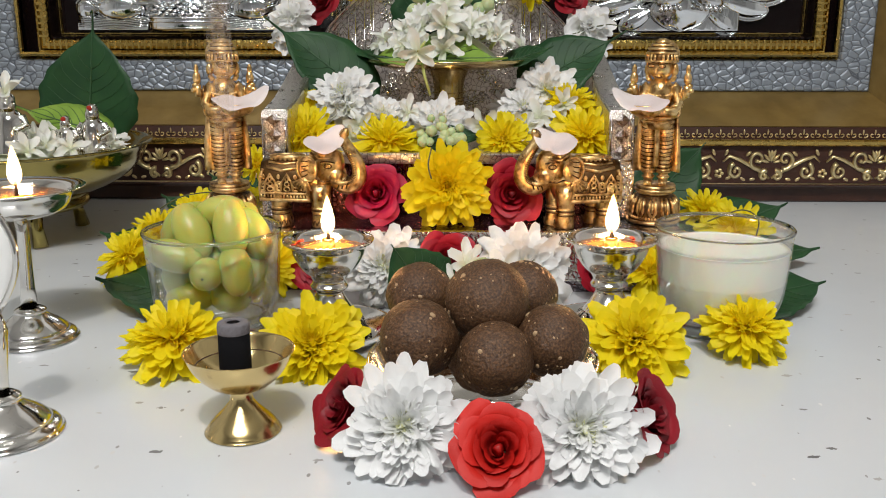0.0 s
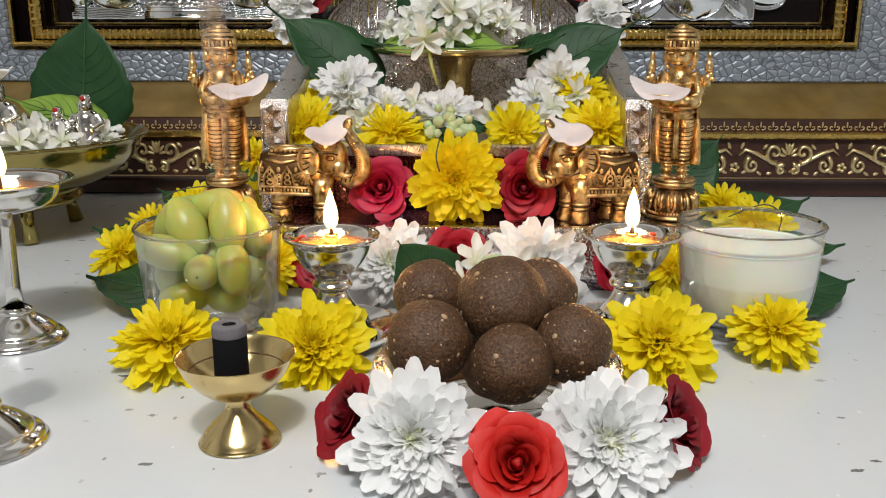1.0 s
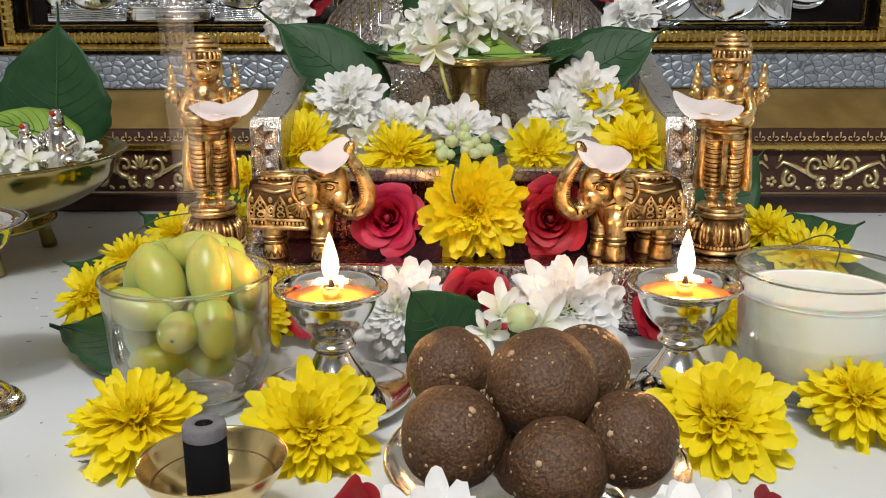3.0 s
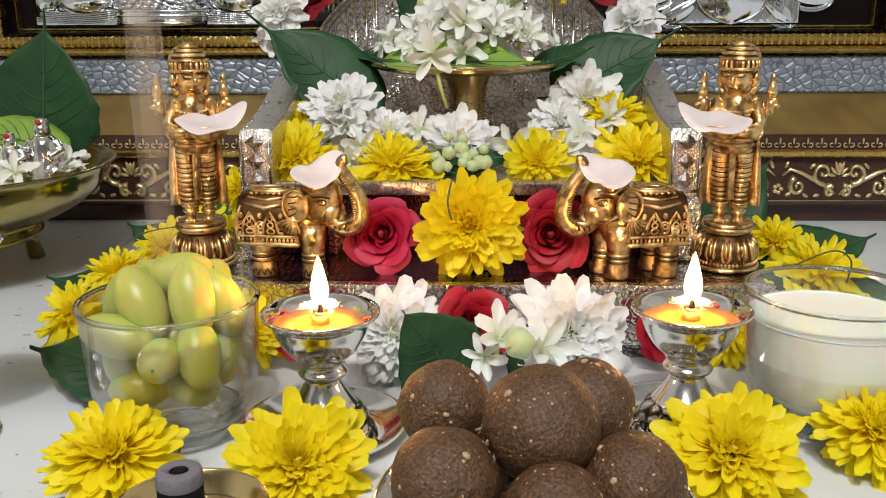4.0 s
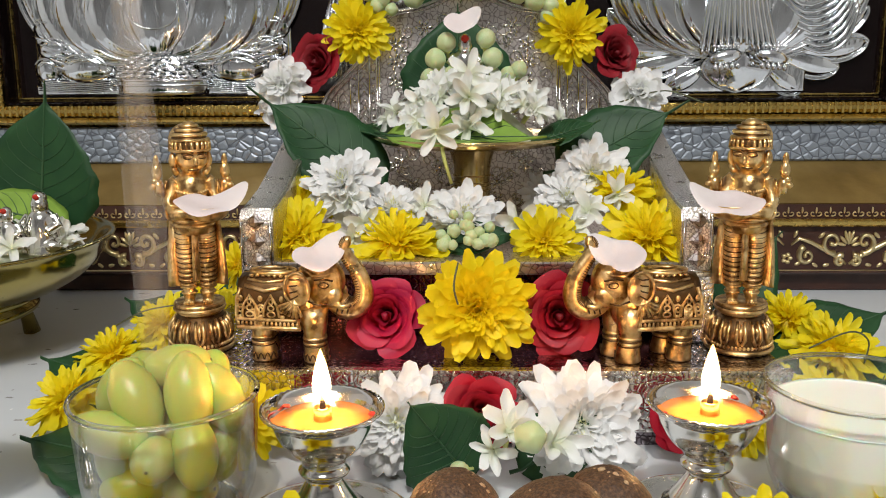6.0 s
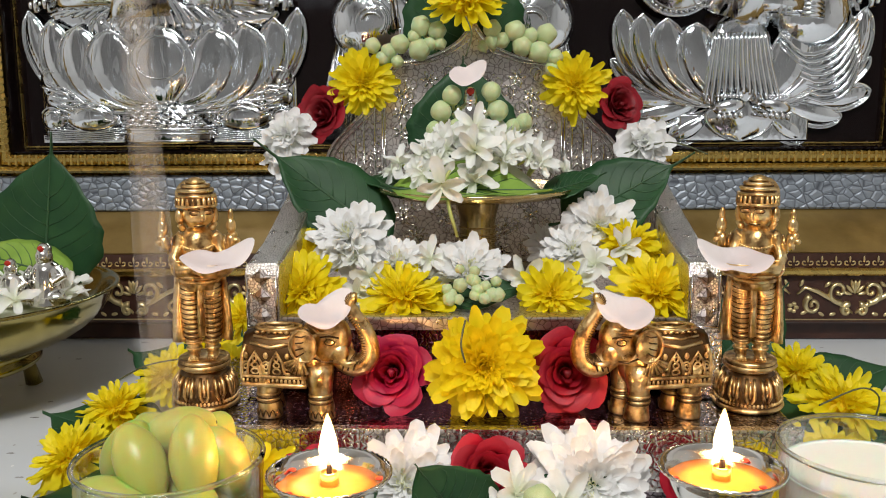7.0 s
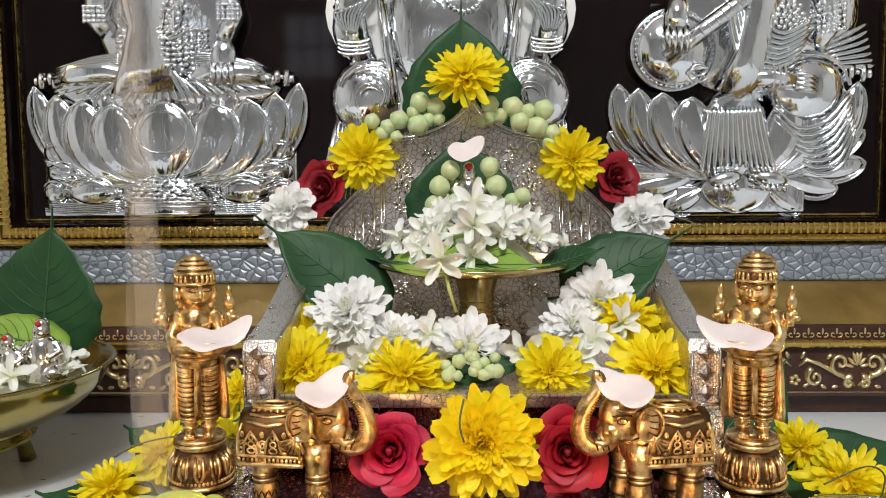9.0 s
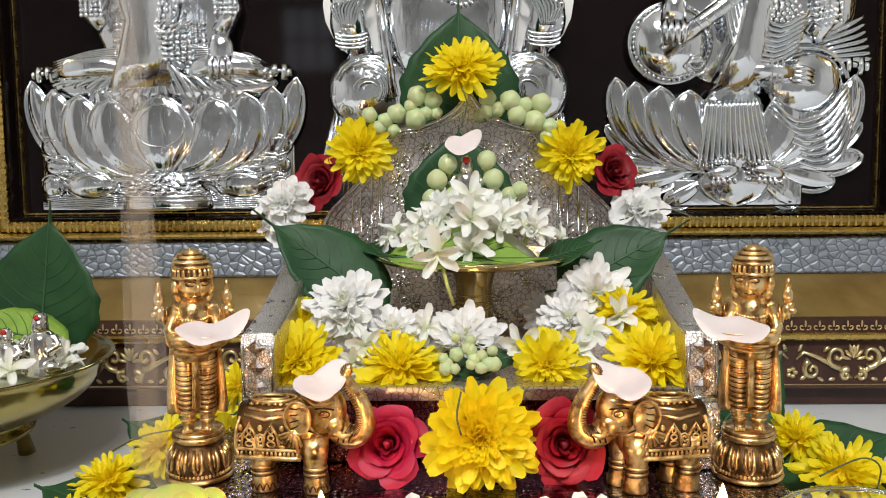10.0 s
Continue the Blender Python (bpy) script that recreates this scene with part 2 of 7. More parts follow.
link(BUD, ramp(BUD, noise_of(BUD, 120.0), [(0.3, (0.38, 0.48, 0.20)), (0.7, (0.60, 0.66, 0.41))]), shader(BUD).inputs["Base Color"])
DRYSTEM = material("dark_stem", (0.09, 0.10, 0.04), 0.6)
CHARCOAL = material("incense_charcoal", (0.006, 0.006, 0.007), 0.9, 0.0, Specular_IOR_Level=0.1)
bump(CHARCOAL, noise_of(CHARCOAL, 500.0), 0.5, 0.0006)
ASH = material("grey_ash", (0.16, 0.15, 0.16), 0.9)
bump(ASH, noise_of(ASH, 600.0), 0.8, 0.0008)
OIL = material("lamp_oil", (0.82, 0.50, 0.17), 0.08)
link(OIL, ramp(OIL, noise_of(OIL, 60.0), [(0.3, (0.50, 0.17, 0.030)), (0.7, (0.62, 0.27, 0.065))]), shader(OIL).inputs["Base Color"])
KUMKUM = material("red_powder", (0.42, 0.03, 0.015), 0.9)
WICK = material("burnt_wick", (0.02, 0.014, 0.01), 0.9)
HOLDER = material("wick_holder_brass", (0.8, 0.5, 0.2), 0.3, 1.0)
FLAME = bpy.data.materials.new("flame")
FLAME.use_nodes = True
FLAME.node_tree.nodes.clear()
fe = FLAME.node_tree.nodes.new("ShaderNodeEmission")
fe.inputs["Strength"].default_value = 4.0
fs = node(FLAME, "ShaderNodeSeparateXYZ")
link(FLAME, coords(FLAME), fs.inputs[0])
link(FLAME, ramp(FLAME, maths(FLAME, "MULTIPLY", fs.outputs["Z"], 40.0), [(0.0, (1.0, 0.34, 0.07)), (0.25, (1.0, 0.80, 0.45)), (0.6, (1.0, 0.72, 0.30)), (0.85, (1.0, 0.45, 0.10))]), fe.inputs["Color"])
fadd = FLAME.node_tree.nodes.new("ShaderNodeAddShader")
link(FLAME, fe.outputs[0], fadd.inputs[0])
link(FLAME, FLAME.node_tree.nodes.new("ShaderNodeBsdfTransparent").outputs[0], fadd.inputs[1])
link(FLAME, fadd.outputs[0], FLAME.node_tree.nodes.new("ShaderNodeOutputMaterial").inputs["Surface"])
SMOKE = bpy.data.materials.new("incense_smoke")
SMOKE.use_nodes = True
SMOKE.node_tree.nodes.clear()
st = SMOKE.node_tree.nodes.new("ShaderNodeBsdfTransparent")
sd = SMOKE.node_tree.nodes.new("ShaderNodeBsdfTranslucent")
sd.inputs["Color"].default_value = (0.95, 0.95, 0.95, 1)
sm = SMOKE.node_tree.nodes.new("ShaderNodeMixShader")
sz = node(SMOKE, "ShaderNodeSeparateXYZ")
link(SMOKE, coords(SMOKE), sz.inputs[0])
rise = maths(SMOKE, "MINIMUM", maths(SMOKE, "MAXIMUM", maths(SMOKE, "MULTIPLY", maths(SMOKE, "SUBTRACT", sz.outputs["Z"], 0.05), 12.0), 0.12), 1.0)
link(SMOKE, maths(SMOKE, "MULTIPLY", maths(SMOKE, "MULTIPLY", noise_of(SMOKE, 30.0, 2.0, stretched(SMOKE, (4, 4, 0.6))), 0.16), rise), sm.inputs[0])
link(SMOKE, st.outputs[0], sm.inputs[1])
link(SMOKE, sd.outputs[0], sm.inputs[2])
link(SMOKE, sm.outputs[0], SMOKE.node_tree.nodes.new("ShaderNodeOutputMaterial").inputs["Surface"])
PANE = bpy.data.materials.new("daylit_pane")
PANE.use_nodes = True
PANE.node_tree.nodes["Principled BSDF"].inputs["Emission Color"].default_value = (0.8, 0.9, 1.0, 1)
PANE.node_tree.nodes["Principled BSDF"].inputs["Emission Strength"].default_value = 1.2
WALL = material("wall_paint", (0.72, 0.70, 0.66), 0.8)
link(WALL, ramp(WALL, noise_of(WALL, 3.0), [(0.3, (0.70, 0.70, 0.69)), (0.7, (0.77, 0.77, 0.76))]), shader(WALL).inputs["Base Color"])
FLOORM = material("floor_tile", (0.35, 0.30, 0.25), 0.3)
link(FLOORM, ramp(FLOORM, noise_of(FLOORM, 4.0), [(0.3, (0.30, 0.29, 0.28)), (0.7, (0.40, 0.39, 0.37))]), shader(FLOORM).inputs["Base Color"])
# Unseen wall behind the camera; its grey is set for fill light and reflections.
SHADEWALL = material("grey_back_wall", (0.10, 0.075, 0.06), 0.9)
link(SHADEWALL, ramp(SHADEWALL, noise_of(SHADEWALL, 6.0, 3.0, stretched(SHADEWALL, (5, 1, 0.2))), [(0.3, (0.46, 0.46, 0.46)), (0.7, (0.64, 0.64, 0.64))]), shader(SHADEWALL).inputs["Base Color"])
DARKWOOD = material("dark_wood", (0.08, 0.045, 0.025), 0.4)
link(DARKWOOD, ramp(DARKWOOD, noise_of(DARKWOOD, 8.0, 6.0, stretched(DARKWOOD, (1, 8, 1))), [(0.3, (0.05, 0.026, 0.014)), (0.7, (0.12, 0.066, 0.036))]), shader(DARKWOOD).inputs["Base Color"])


# ---- mesh helpers ----
def mesh_of(name, bm, mat, smooth=True):
    me = bpy.data.meshes.new(name)
    bm.normal_update()
    bm.to_mesh(me)
    bm.free()
    if smooth:
        for p in me.polygons:
            p.use_smooth = True
    me.materials.append(mat)
    return me


def part(name, bm, mat, parent=None, label="", m=None, smooth=True):
    """Links a bmesh (or a shared mesh) as one object under its thing."""
    ob = new(name, bm if isinstance(bm, bpy.types.Mesh) else mesh_of(name, bm, mat, smooth))
    if parent:
        ob.parent = parent
    if m is not None:
        ob.matrix_basis = m
    if label:
        tagged(ob, label)
    return ob


def thing(name, m, label, category, group=""):
    ob = new(name)
    ob.empty_display_size = 0.01
    ob.matrix_basis = m
    return tagged(ob, label, category, group)


def lathe(profile, n=48, bm=None, flute=0, depth=0.0):
    """A surface of revolution about z; flute and depth give it lobes."""
    bm = bm or bmesh.new()
    rings = []
    for r, z in profile:
        if r < 1e-6:
            rings.append([bm.verts.new((0, 0, z))])
        else:
            ring = []
            for i in range(n):
                a = 2 * math.pi * i / n
                q = r * (1 + depth * math.cos(flute * a)) if flute else r
                ring.append(bm.verts.new((q * math.cos(a), q * math.sin(a), z)))
            rings.append(ring)
    for a, b in zip(rings, rings[1:]):
        for i in range(n):
            j = (i + 1) % n
            if len(a) == 1 and len(b) == 1:
                break
            if len(a) == 1:
                bm.faces.new((a[0], b[i], b[j]))
            elif len(b) == 1:
                bm.faces.new((a[i], b[0], a[j]))
            else:
                bm.faces.new((a[i], b[i], b[j], a[j]))
    bmesh.ops.recalc_face_normals(bm, faces=bm.faces[:])
    return bm


def rounded(profile, steps=4):
    """Catmull-Rom through a lathe profile."""
    p = [profile[0], *profile, profile[-1]]
    out = []
    for i in range(1, len(p) - 2):
        for k in range(steps):
            t = k / steps
            out.append(tuple(0.5 * (2 * p[i][c] + (p[i + 1][c] - p[i - 1][c]) * t + (2 * p[i - 1][c] - 5 * p[i][c] + 4 * p[i + 1][c] - p[i + 2][c]) * t * t
                             + (3 * p[i][c] - p[i - 1][c] - 3 * p[i + 1][c] + p[i + 2][c]) * t ** 3) for c in range(len(p[0]))))
    return out + [profile[-1]]


def tube(bm, pts, radii, n=8, flat=1.0):
    pts = [Vector(p) for p in pts]
    if not isinstance(radii, (list, tuple)):
        radii = [radii] * len(pts)
    rings, side = [], None
    for i, p in enumerate(pts):
        d = (pts[min(i + 1, len(pts) - 1)] - pts[max(i - 1, 0)]).normalized()
        if side is None:
            side = d.orthogonal().normalized()
        side = (side - d * side.dot(d)).normalized()
        up = d.cross(side)
        rings.append([bm.verts.new(p + radii[i] * (math.cos(2 * math.pi * k / n) * side + flat * math.sin(2 * math.pi * k / n) * up)) for k in range(n)])
    for a, b in zip(rings, rings[1:]):
        for k in range(n):
            bm.faces.new((a[k], a[(k + 1) % n], b[(k + 1) % n], b[k]))
    bm.faces.new(rings[0][::-1])
    bm.faces.new(rings[-1])
    return bm


def ball(bm, centre, radius, m=None, seg=20, rings=14):
    mat = Matrix.Translation(centre) @ (m or Matrix()) @ Matrix.Diagonal((*(radius if isinstance(radius, tuple) else (radius,) * 3), 1))
    top, low = bm.verts.new(mat @ Vector((0, 0, 1))), bm.verts.new(mat @ Vector((0, 0, -1)))
    turns = [(math.cos(2 * math.pi * k / seg), math.sin(2 * math.pi * k / seg)) for k in range(seg)]
    loops = []
    for i in range(1, rings):
        c, q = math.cos(math.pi * i / rings), math.sin(math.pi * i / rings)
        loops.append([bm.verts.new(mat @ Vector((q * a, q * b, c))) for a, b in turns])
    for k in range(seg):
        j = (k + 1) % seg
        bm.faces.new((top, loops[0][k], loops[0][j]))
        bm.faces.new((low, loops[-1][j], loops[-1][k]))
        for a, b in zip(loops, loops[1:]):
            bm.faces.new((a[k], b[k], b[j], a[j]))
    return bm


def block(bm, x0, x1, y0, y1, z0, z1, bevel=0.0):
    out = bmesh.ops.create_cube(bm, size=1, matrix=Matrix.Translation(((x0 + x1) / 2, (y0 + y1) / 2, (z0 + z1) / 2)) @ Matrix.Diagonal((x1 - x0, y1 - y0, z1 - z0, 1)))
    if bevel:
        edges = {e for v in out["verts"] for e in v.link_edges}
        bmesh.ops.bevel(bm, geom=list(edges), offset=bevel, segments=2, affect="EDGES", profile=0.7)
    return bm


def fused(ob, voxel, smooth=3):
    """Melts the forms of a cast figure into one skin."""
    r = ob.modifiers.new("cast", "REMESH")
    r.mode, r.voxel_size, r.use_smooth_shade = "VOXEL", voxel, True
    s = ob.modifiers.new("soft", "SMOOTH")
    s.iterations, s.factor = smooth, 0.5
    return ob


# ---- flowers and leaves ----
def strap_petal(name, mat, width, bend, cup, tip=0.55, rows=7, cols=4, twist=0.0, notch=0.0):
    """A petal one unit long, lying along x and curving up."""
    bm = bmesh.new()
    grid = []
    for i in range(rows + 1):
        s = i / rows
        w = width * (0.40 + 0.60 * math.sin(math.pi * 0.5 * min(s / tip, 1)))
        line = []
        for j in range(cols + 1):
            v = 2 * j / cols - 1
            x = s - 0.55 * w * (1 - math.sqrt(1 - 0.97 * v * v)) * s ** 3 - notch * s ** 4 * (1 - abs(v)) ** 2
            z = bend * s * s + cup * width * v * v * math.sin(math.pi * min(s + 0.15, 1)) + twist * v * s * width
            line.append(bm.verts.new((x * math.cos(bend * 0.4 * s), v * w * 0.5 * (1 - 0.25 * s ** 6), z)))
        grid.append(line)
    for a, b in zip(grid, grid[1:]):
        for j in range(cols):
            bm.faces.new((a[j], b[j], b[j + 1], a[j + 1]))
    return mesh_of(name, bm, mat)


def petal_set(mat, width, tip=0.72):
    return [strap_petal("petal", mat, width * w, b, c, tip, twist=t, notch=n) for w, b, c, t, n in
            ((1.0, 0.10, 0.55, 0.0, 0.05), (0.85, 0.28, 0.7, 0.2, 0.03), (1.1, -0.06, 0.45, -0.2, 0.06), (0.9, 0.18, 0.9, 0.1, 0.0))]


YELLOW_PETALS = petal_set(YELLOW, 0.25)
YELLOW_WIDE = petal_set(YELLOW, 0.30, 0.6)
WHITE_PETALS = petal_set(WHITE, 0.35)
FLORETS = petal_set(FLORET, 0.42)
PALE_FLORETS = petal_set(CENTRE, 0.3)
JASMINE_PETALS = petal_set(JASMINE, 0.40, 0.6)


def chrysanthemum(m, radius, petals, florets, label, rng, layers=6, open_centre=False, droop=0.0, group=""):
    """m: place and facing (its z looks out of the flower)."""
    f = thing("chrysanthemum", m, label, "flower", group)
    bm = bmesh.new()
    ball(bm, (0, 0, 0.04 * radius), (0.50 * radius, 0.50 * radius, 0.26 * radius), seg=18, rings=10)
    part("flower_heart", bm, petals[0].materials[0], f)
    for k in range(layers):
        s = k / (layers - 1)
        count = round((23 if radius > 0.022 else 19) - 9 * s)
        length = radius * (1 - (0.62 if not open_centre else 0.5) * s ** 1.2)
        tilt = -8 - droop + ((54 if open_centre else 72) + droop) * s ** 0.85
        for i in range(count):
            a = 360 * (i + 0.5 * (k % 2)) / count + rng.uniform(-7, 7)
            ln = length * rng.uniform(0.82, 1.14)
            q = pose(0, 0, 0, 0, 0, a) @ pose(0.07 * radius * (1 - 0.5 * s), 0, (0.02 + 0.13 * s) * radius, rng.uniform(-14, 14), -(tilt + rng.uniform(-7, 7)), rng.uniform(-6, 6)) @ Matrix.Diagonal((ln, ln * rng.uniform(0.85, 1.15), ln, 1))
            part("petal", rng.choice(petals), None, f, m=q)
    count = 26 if open_centre else 14
    for i in range(count):
        rr = radius * (0.24 if open_centre else 0.16) * math.sqrt((i + 0.5) / count)
        ln = radius * (0.26 if open_centre else 0.3) * rng.uniform(0.8, 1.15)
        q = pose(0, 0, 0, 0, 0, 137.5 * i) @ pose(rr, 0, (0.20 if open_centre else 0.14) * radius, 0, -rng.uniform(58, 86), 0) @ Matrix.Diagonal((ln, ln * 0.8, ln, 1))
        part("floret", rng.choice(florets), None, f, m=q)
    return f


def rose_petals(mat):
    out = []
    for k in range(6):
        s = k / 5
        bm = bmesh.new()
        rows, cols, grid = 7, 8, []
        r0, r1, h = 0.08 + 0.12 * s, 0.12 + 0.60 * s, 0.66 - 0.06 * s
        span = 2.5 - 1.05 * s
        for i in range(rows + 1):
            u = i / rows
            w = 0.5 + 0.5 * math.sin(math.pi * min(u * 0.72, 0.5))
            line = []
            for j in range(cols + 1):
                v = 2 * j / cols - 1
                e = u * (1 - 0.30 * abs(v) ** 3.5)
                lip = max(e - 0.66, 0) / 0.34
                r = r0 + (r1 - r0) * e ** (0.50 + 0.1 * s) + (0.03 + 0.15 * s) * lip ** 1.5
                z = h * (1.2 * e - 0.2 * e * e) - (0.01 + 0.13 * s) * lip ** 2
                a = 0.5 * span * w * v
                rr = r * (1 + 0.05 * math.sin(3.1 * v + 2 * k) * e)
                line.append(bm.verts.new((rr * math.cos(a), rr * math.sin(a), z + 0.03 * math.sin(4 * v + 2 * k) * e * e)))
            grid.append(line)
        for a, b in zip(grid, grid[1:]):
            for j in range(cols):
                bm.faces.new((a[j], a[j + 1], b[j + 1], b[j]))
        out.append(mesh_of("petal", bm, mat))
    return out


ROSES = {mat.name: rose_petals(mat) for mat in (CRIMSON, MAGENTA, SCARLET, DARKROSE)}

ROSECORE = {mat.name: mesh_of("petal_core", lathe(rounded([(0, 0.0), (0.10, 0.05), (0.11, 0.35), (0.07, 0.55), (0, 0.58)], 3), 14, flute=3, depth=0.15), mat) for mat in (CRIMSON, MAGENTA, SCARLET, DARKROSE)}


def rose(m, radius, mat, label, rng, outer=5):
    f = thing("rose", m, label, "flower", "roses on the altar")
    bm = bmesh.new()
    lathe([(0, -0.16), (0.14, -0.12), (0.17, -0.02), (0.1, 0.05), (0, 0.06)], 12, bm)
    part("flower_base", bm, DRYSTEM, f, m=Matrix.Diagonal((radius, radius, radius, 1)))
    part("petal_core", ROSECORE[mat.name], None, f, m=Matrix.Diagonal((radius, radius, radius, 1)))
    counts = (3, 4, 5, 5, 5, outer)
    turn = rng.uniform(0, 360)
    for k in range(6):
        for i in range(counts[k]):
            a = turn + 360 * i / counts[k] + 47 * k + rng.uniform(-9, 9)
            sc = radius * rng.uniform(0.94, 1.08)
            q = pose(0, 0, 0, rng.uniform(-7, 7), rng.uniform(-4, 7), a) @ Matrix.Diagonal((sc, sc, sc * rng.uniform(0.92, 1.06), 1))
            part("petal", ROSES[mat.name][k], None, f, m=q)
    return f


TUBE = tube(bmesh.new(), [(0, 0, 0), (0.02, 0, -0.3), (0.1, 0, -0.8), (0.2, 0.03, -1.1)], [0.09, 0.08, 0.07, 0.06], 7)
TUBE = mesh_of("stalk", TUBE, STEM)


def jasmine(m, radius, rng, label="white jasmine blossom with a pale green stalk", petals=6, stalk=True, mat_set=None):
    f = thing("jasmine_blossom", m, label, "flower", "jasmine blossoms")
    for i in range(petals):
        a = 360 * i / petals + rng.uniform(-12, 12)
        ln = radius * rng.uniform(0.85, 1.1)
        q = pose(0, 0, 0, 0, 0, a) @ pose(0.03 * radius, 0, 0, rng.uniform(-25, 25), -rng.uniform(2, 42), 0) @ Matrix.Diagonal((ln, ln, ln, 1))
        part("petal", rng.choice(mat_set or JASMINE_PETALS), None, f, m=q)
    if stalk:
        part("stalk", TUBE, None, f, m=Matrix.Diagonal((radius, radius, radius, 1)))
    return f


BUDMESH = mesh_of("bud", lathe(rounded([(0, -0.52), (0.24, -0.47), (0.50, -0.2), (0.55, 0.08), (0.43, 0.38), (0.18, 0.57), (0, 0.62)], 3), 20, flute=5, depth=0.06), BUD)
CALYX = mesh_of("calyx", lathe([(0, -0.9), (0.09, -0.9), (0.1, -0.62), (0.27, -0.5), (0.3, -0.36), (0.2, -0.44), (0, -0.5)], 12), STEM)


def bud(m, radius, label="pale green unopened flower bud"):
    f = thing("flower_bud", m @ Matrix.Diagonal((radius, radius, radius, 1)), label, "flower bud", "pale green buds")
    part("bud", BUDMESH, None, f)
    part("calyx", CALYX, None, f)
    return f


def leaf(m, length, width, label, mat=None, tail=0.3, curl=0.1, fold=0.12, wave=0.02, category="leaf", name="heart_shaped_leaf"):
    """A heart-shaped leaf along x from its stalk, its upper face to z; the drip tip takes the share tail of its length."""
    f = thing(name, m, label, category)

    def half(s):
        b = s / (1 - tail * 0.55)
        w = 0.5 * width * (max(math.sin(math.pi * min(b, 1) ** 0.62), 0) ** 0.8)
        t = 0.03 * width * max(1 - s, 0) ** 0.5
        return max(w, t) if s < 1 else 0.0004

    def surf(s, v):
        w = half(s)
        back = -0.16 * length * abs(v) ** 1.5 * math.exp(-s * 7)
        z = curl * length * (s * s) + fold * abs(v) * w + wave * length * math.sin(9 * s + 3 * v) * abs(v) ** 2
        return Vector((s * length + back, v * w * (1 + 0.03 * math.sin(40 * s) * abs(v)), z))

    bm = bmesh.new()
    rows, cols, top, low = 26, 10, [], []
    for i in range(rows + 1):
        s = (i / rows)
        top.append([bm.verts.new(surf(s, 2 * j / cols - 1)) for j in range(cols + 1)])
        low.append([bm.verts.new(surf(s, 2 * j / cols - 1) - Vector((0, 0, 0.0004))) for j in range(cols + 1)])
    for i in range(rows):
        for j in range(cols):
            bm.faces.new((top[i][j], top[i + 1][j], top[i + 1][j + 1], top[i][j + 1]))
            bm.faces.new((low[i][j], low[i][j + 1], low[i + 1][j + 1], low[i + 1][j]))
        for j in (0, cols):
            a = (top[i][j], low[i][j], low[i + 1][j], top[i + 1][j])
            bm.faces.new(a if j == 0 else a[::-1])
    part("blade", bm, mat or LEAF, f)
    bm = bmesh.new()
    up = Vector((0, 0, 0.0002))
    tube(bm, [surf(s / 14, 0) + up for s in range(15)], [0.0009 * length / 0.08 * (1 - 0.85 * s / 14) + 0.0001 for s in range(15)], 6)
    for side in (-1, 1):
        for k in range(6):
            s0 = 0.03 + 0.1 * k
            tube(bm, [surf(s0 + 0.16 * q * (1 + 0.5 * q), side * 0.86 * q) + up for q in (0, 0.25, 0.5, 0.75, 1)], [0.00045, 0.0004, 0.0003, 0.0002, 0.0001], 4)
    part("venation", bm, VEIN, f)
    bm = bmesh.new()
    tube(bm, [(0.01 * length, 0, 0), (-0.12 * length, 0.01 * length, -0.01 * length), (-0.26 * length, 0.06 * length, -0.0 * length)], [0.0009, 0.0009, 0.0011], 6)
    part("leaf_stalk", bm, VEIN, f)
    return f


def facing(x, y, z, toward, spin=0.0):
    """Pose at a place whose z axis points along toward."""
    q = Vector(toward).to_track_quat("Z", "Y").to_matrix().to_4x4()
    return Matrix.Translation((x, y, z)) @ q @ pose(0, 0, 0, 0, 0, spin)


def along(x, y, z, axis, up):
    """Pose at a place whose x axis points along axis and whose z axis leans to up."""
    a = Vector(axis).normalized()
    b = Vector(up)
    c = (b - a * b.dot(a)).normalized()
    d = c.cross(a)
    return Matrix(((a.x, d.x, c.x, x), (a.y, d.y, c.y, y), (a.z, d.z, c.z, z), (0, 0, 0, 1)))


# ---- the room and the table ----
def setting(name, bm, mat, smooth=False):
    return tagged(part(name, bm, mat, smooth=smooth), kind="structure")


setting("floor", block(bmesh.new(), -1.9, 1.9, -2.1, 1.2, -0.9, -0.8), FLOORM)
setting("ceiling", block(bmesh.new(), -1.9, 1.9, -2.1, 1.2, 1.7, 1.8), WALL)
setting("wall_north", block(bmesh.new(), -1.8, 1.8, 1.1, 1.2, -0.8, 1.7), WALL)
setting("wall_west", block(bmesh.new(), -1.9, -1.8, -2.1, 1.2, -0.8, 1.7), WALL)
setting("wall_east", block(bmesh.new(), 1.8, 1.9, -2.1, 1.2, -0.8, 1.7), WALL)
setting("wall_south", block(bmesh.new(), -1.8, 1.8, -2.1, -2.0, -0.8, 1.7), SHADEWALL)

win = setting("window_1", block(bmesh.new(), -0.75, -0.53, -2.0, -1.985, 0.54, 0.82, 0.003), DARKWOOD)
for wx in (-0.735, -0.665, -0.595):
    for wz in (0.555, 0.685):
        part("pane", block(bmesh.new(), wx, wx + 0.055, -1.985, -1.983, wz, wz + 0.115), PANE, win, smooth=False)

table = thing("table", pose(0, 0.45, -0.8), "white speckled quartz altar table", "table")
part("tabletop", block(bmesh.new(), -0.80, 0.80, -0.50, 0.64, 0.76, 0.80, 0.003), TABLE, table, smooth=False, m=Matrix())
for sx in (-0.68, 0.68):
    for sy in (-0.34, 0.56):
        part("leg", block(bmesh.new(), sx - 0.03, sx + 0.03, sy - 0.03, sy + 0.03, 0, 0.759, 0.004), DARKWOOD, table, smooth=False)

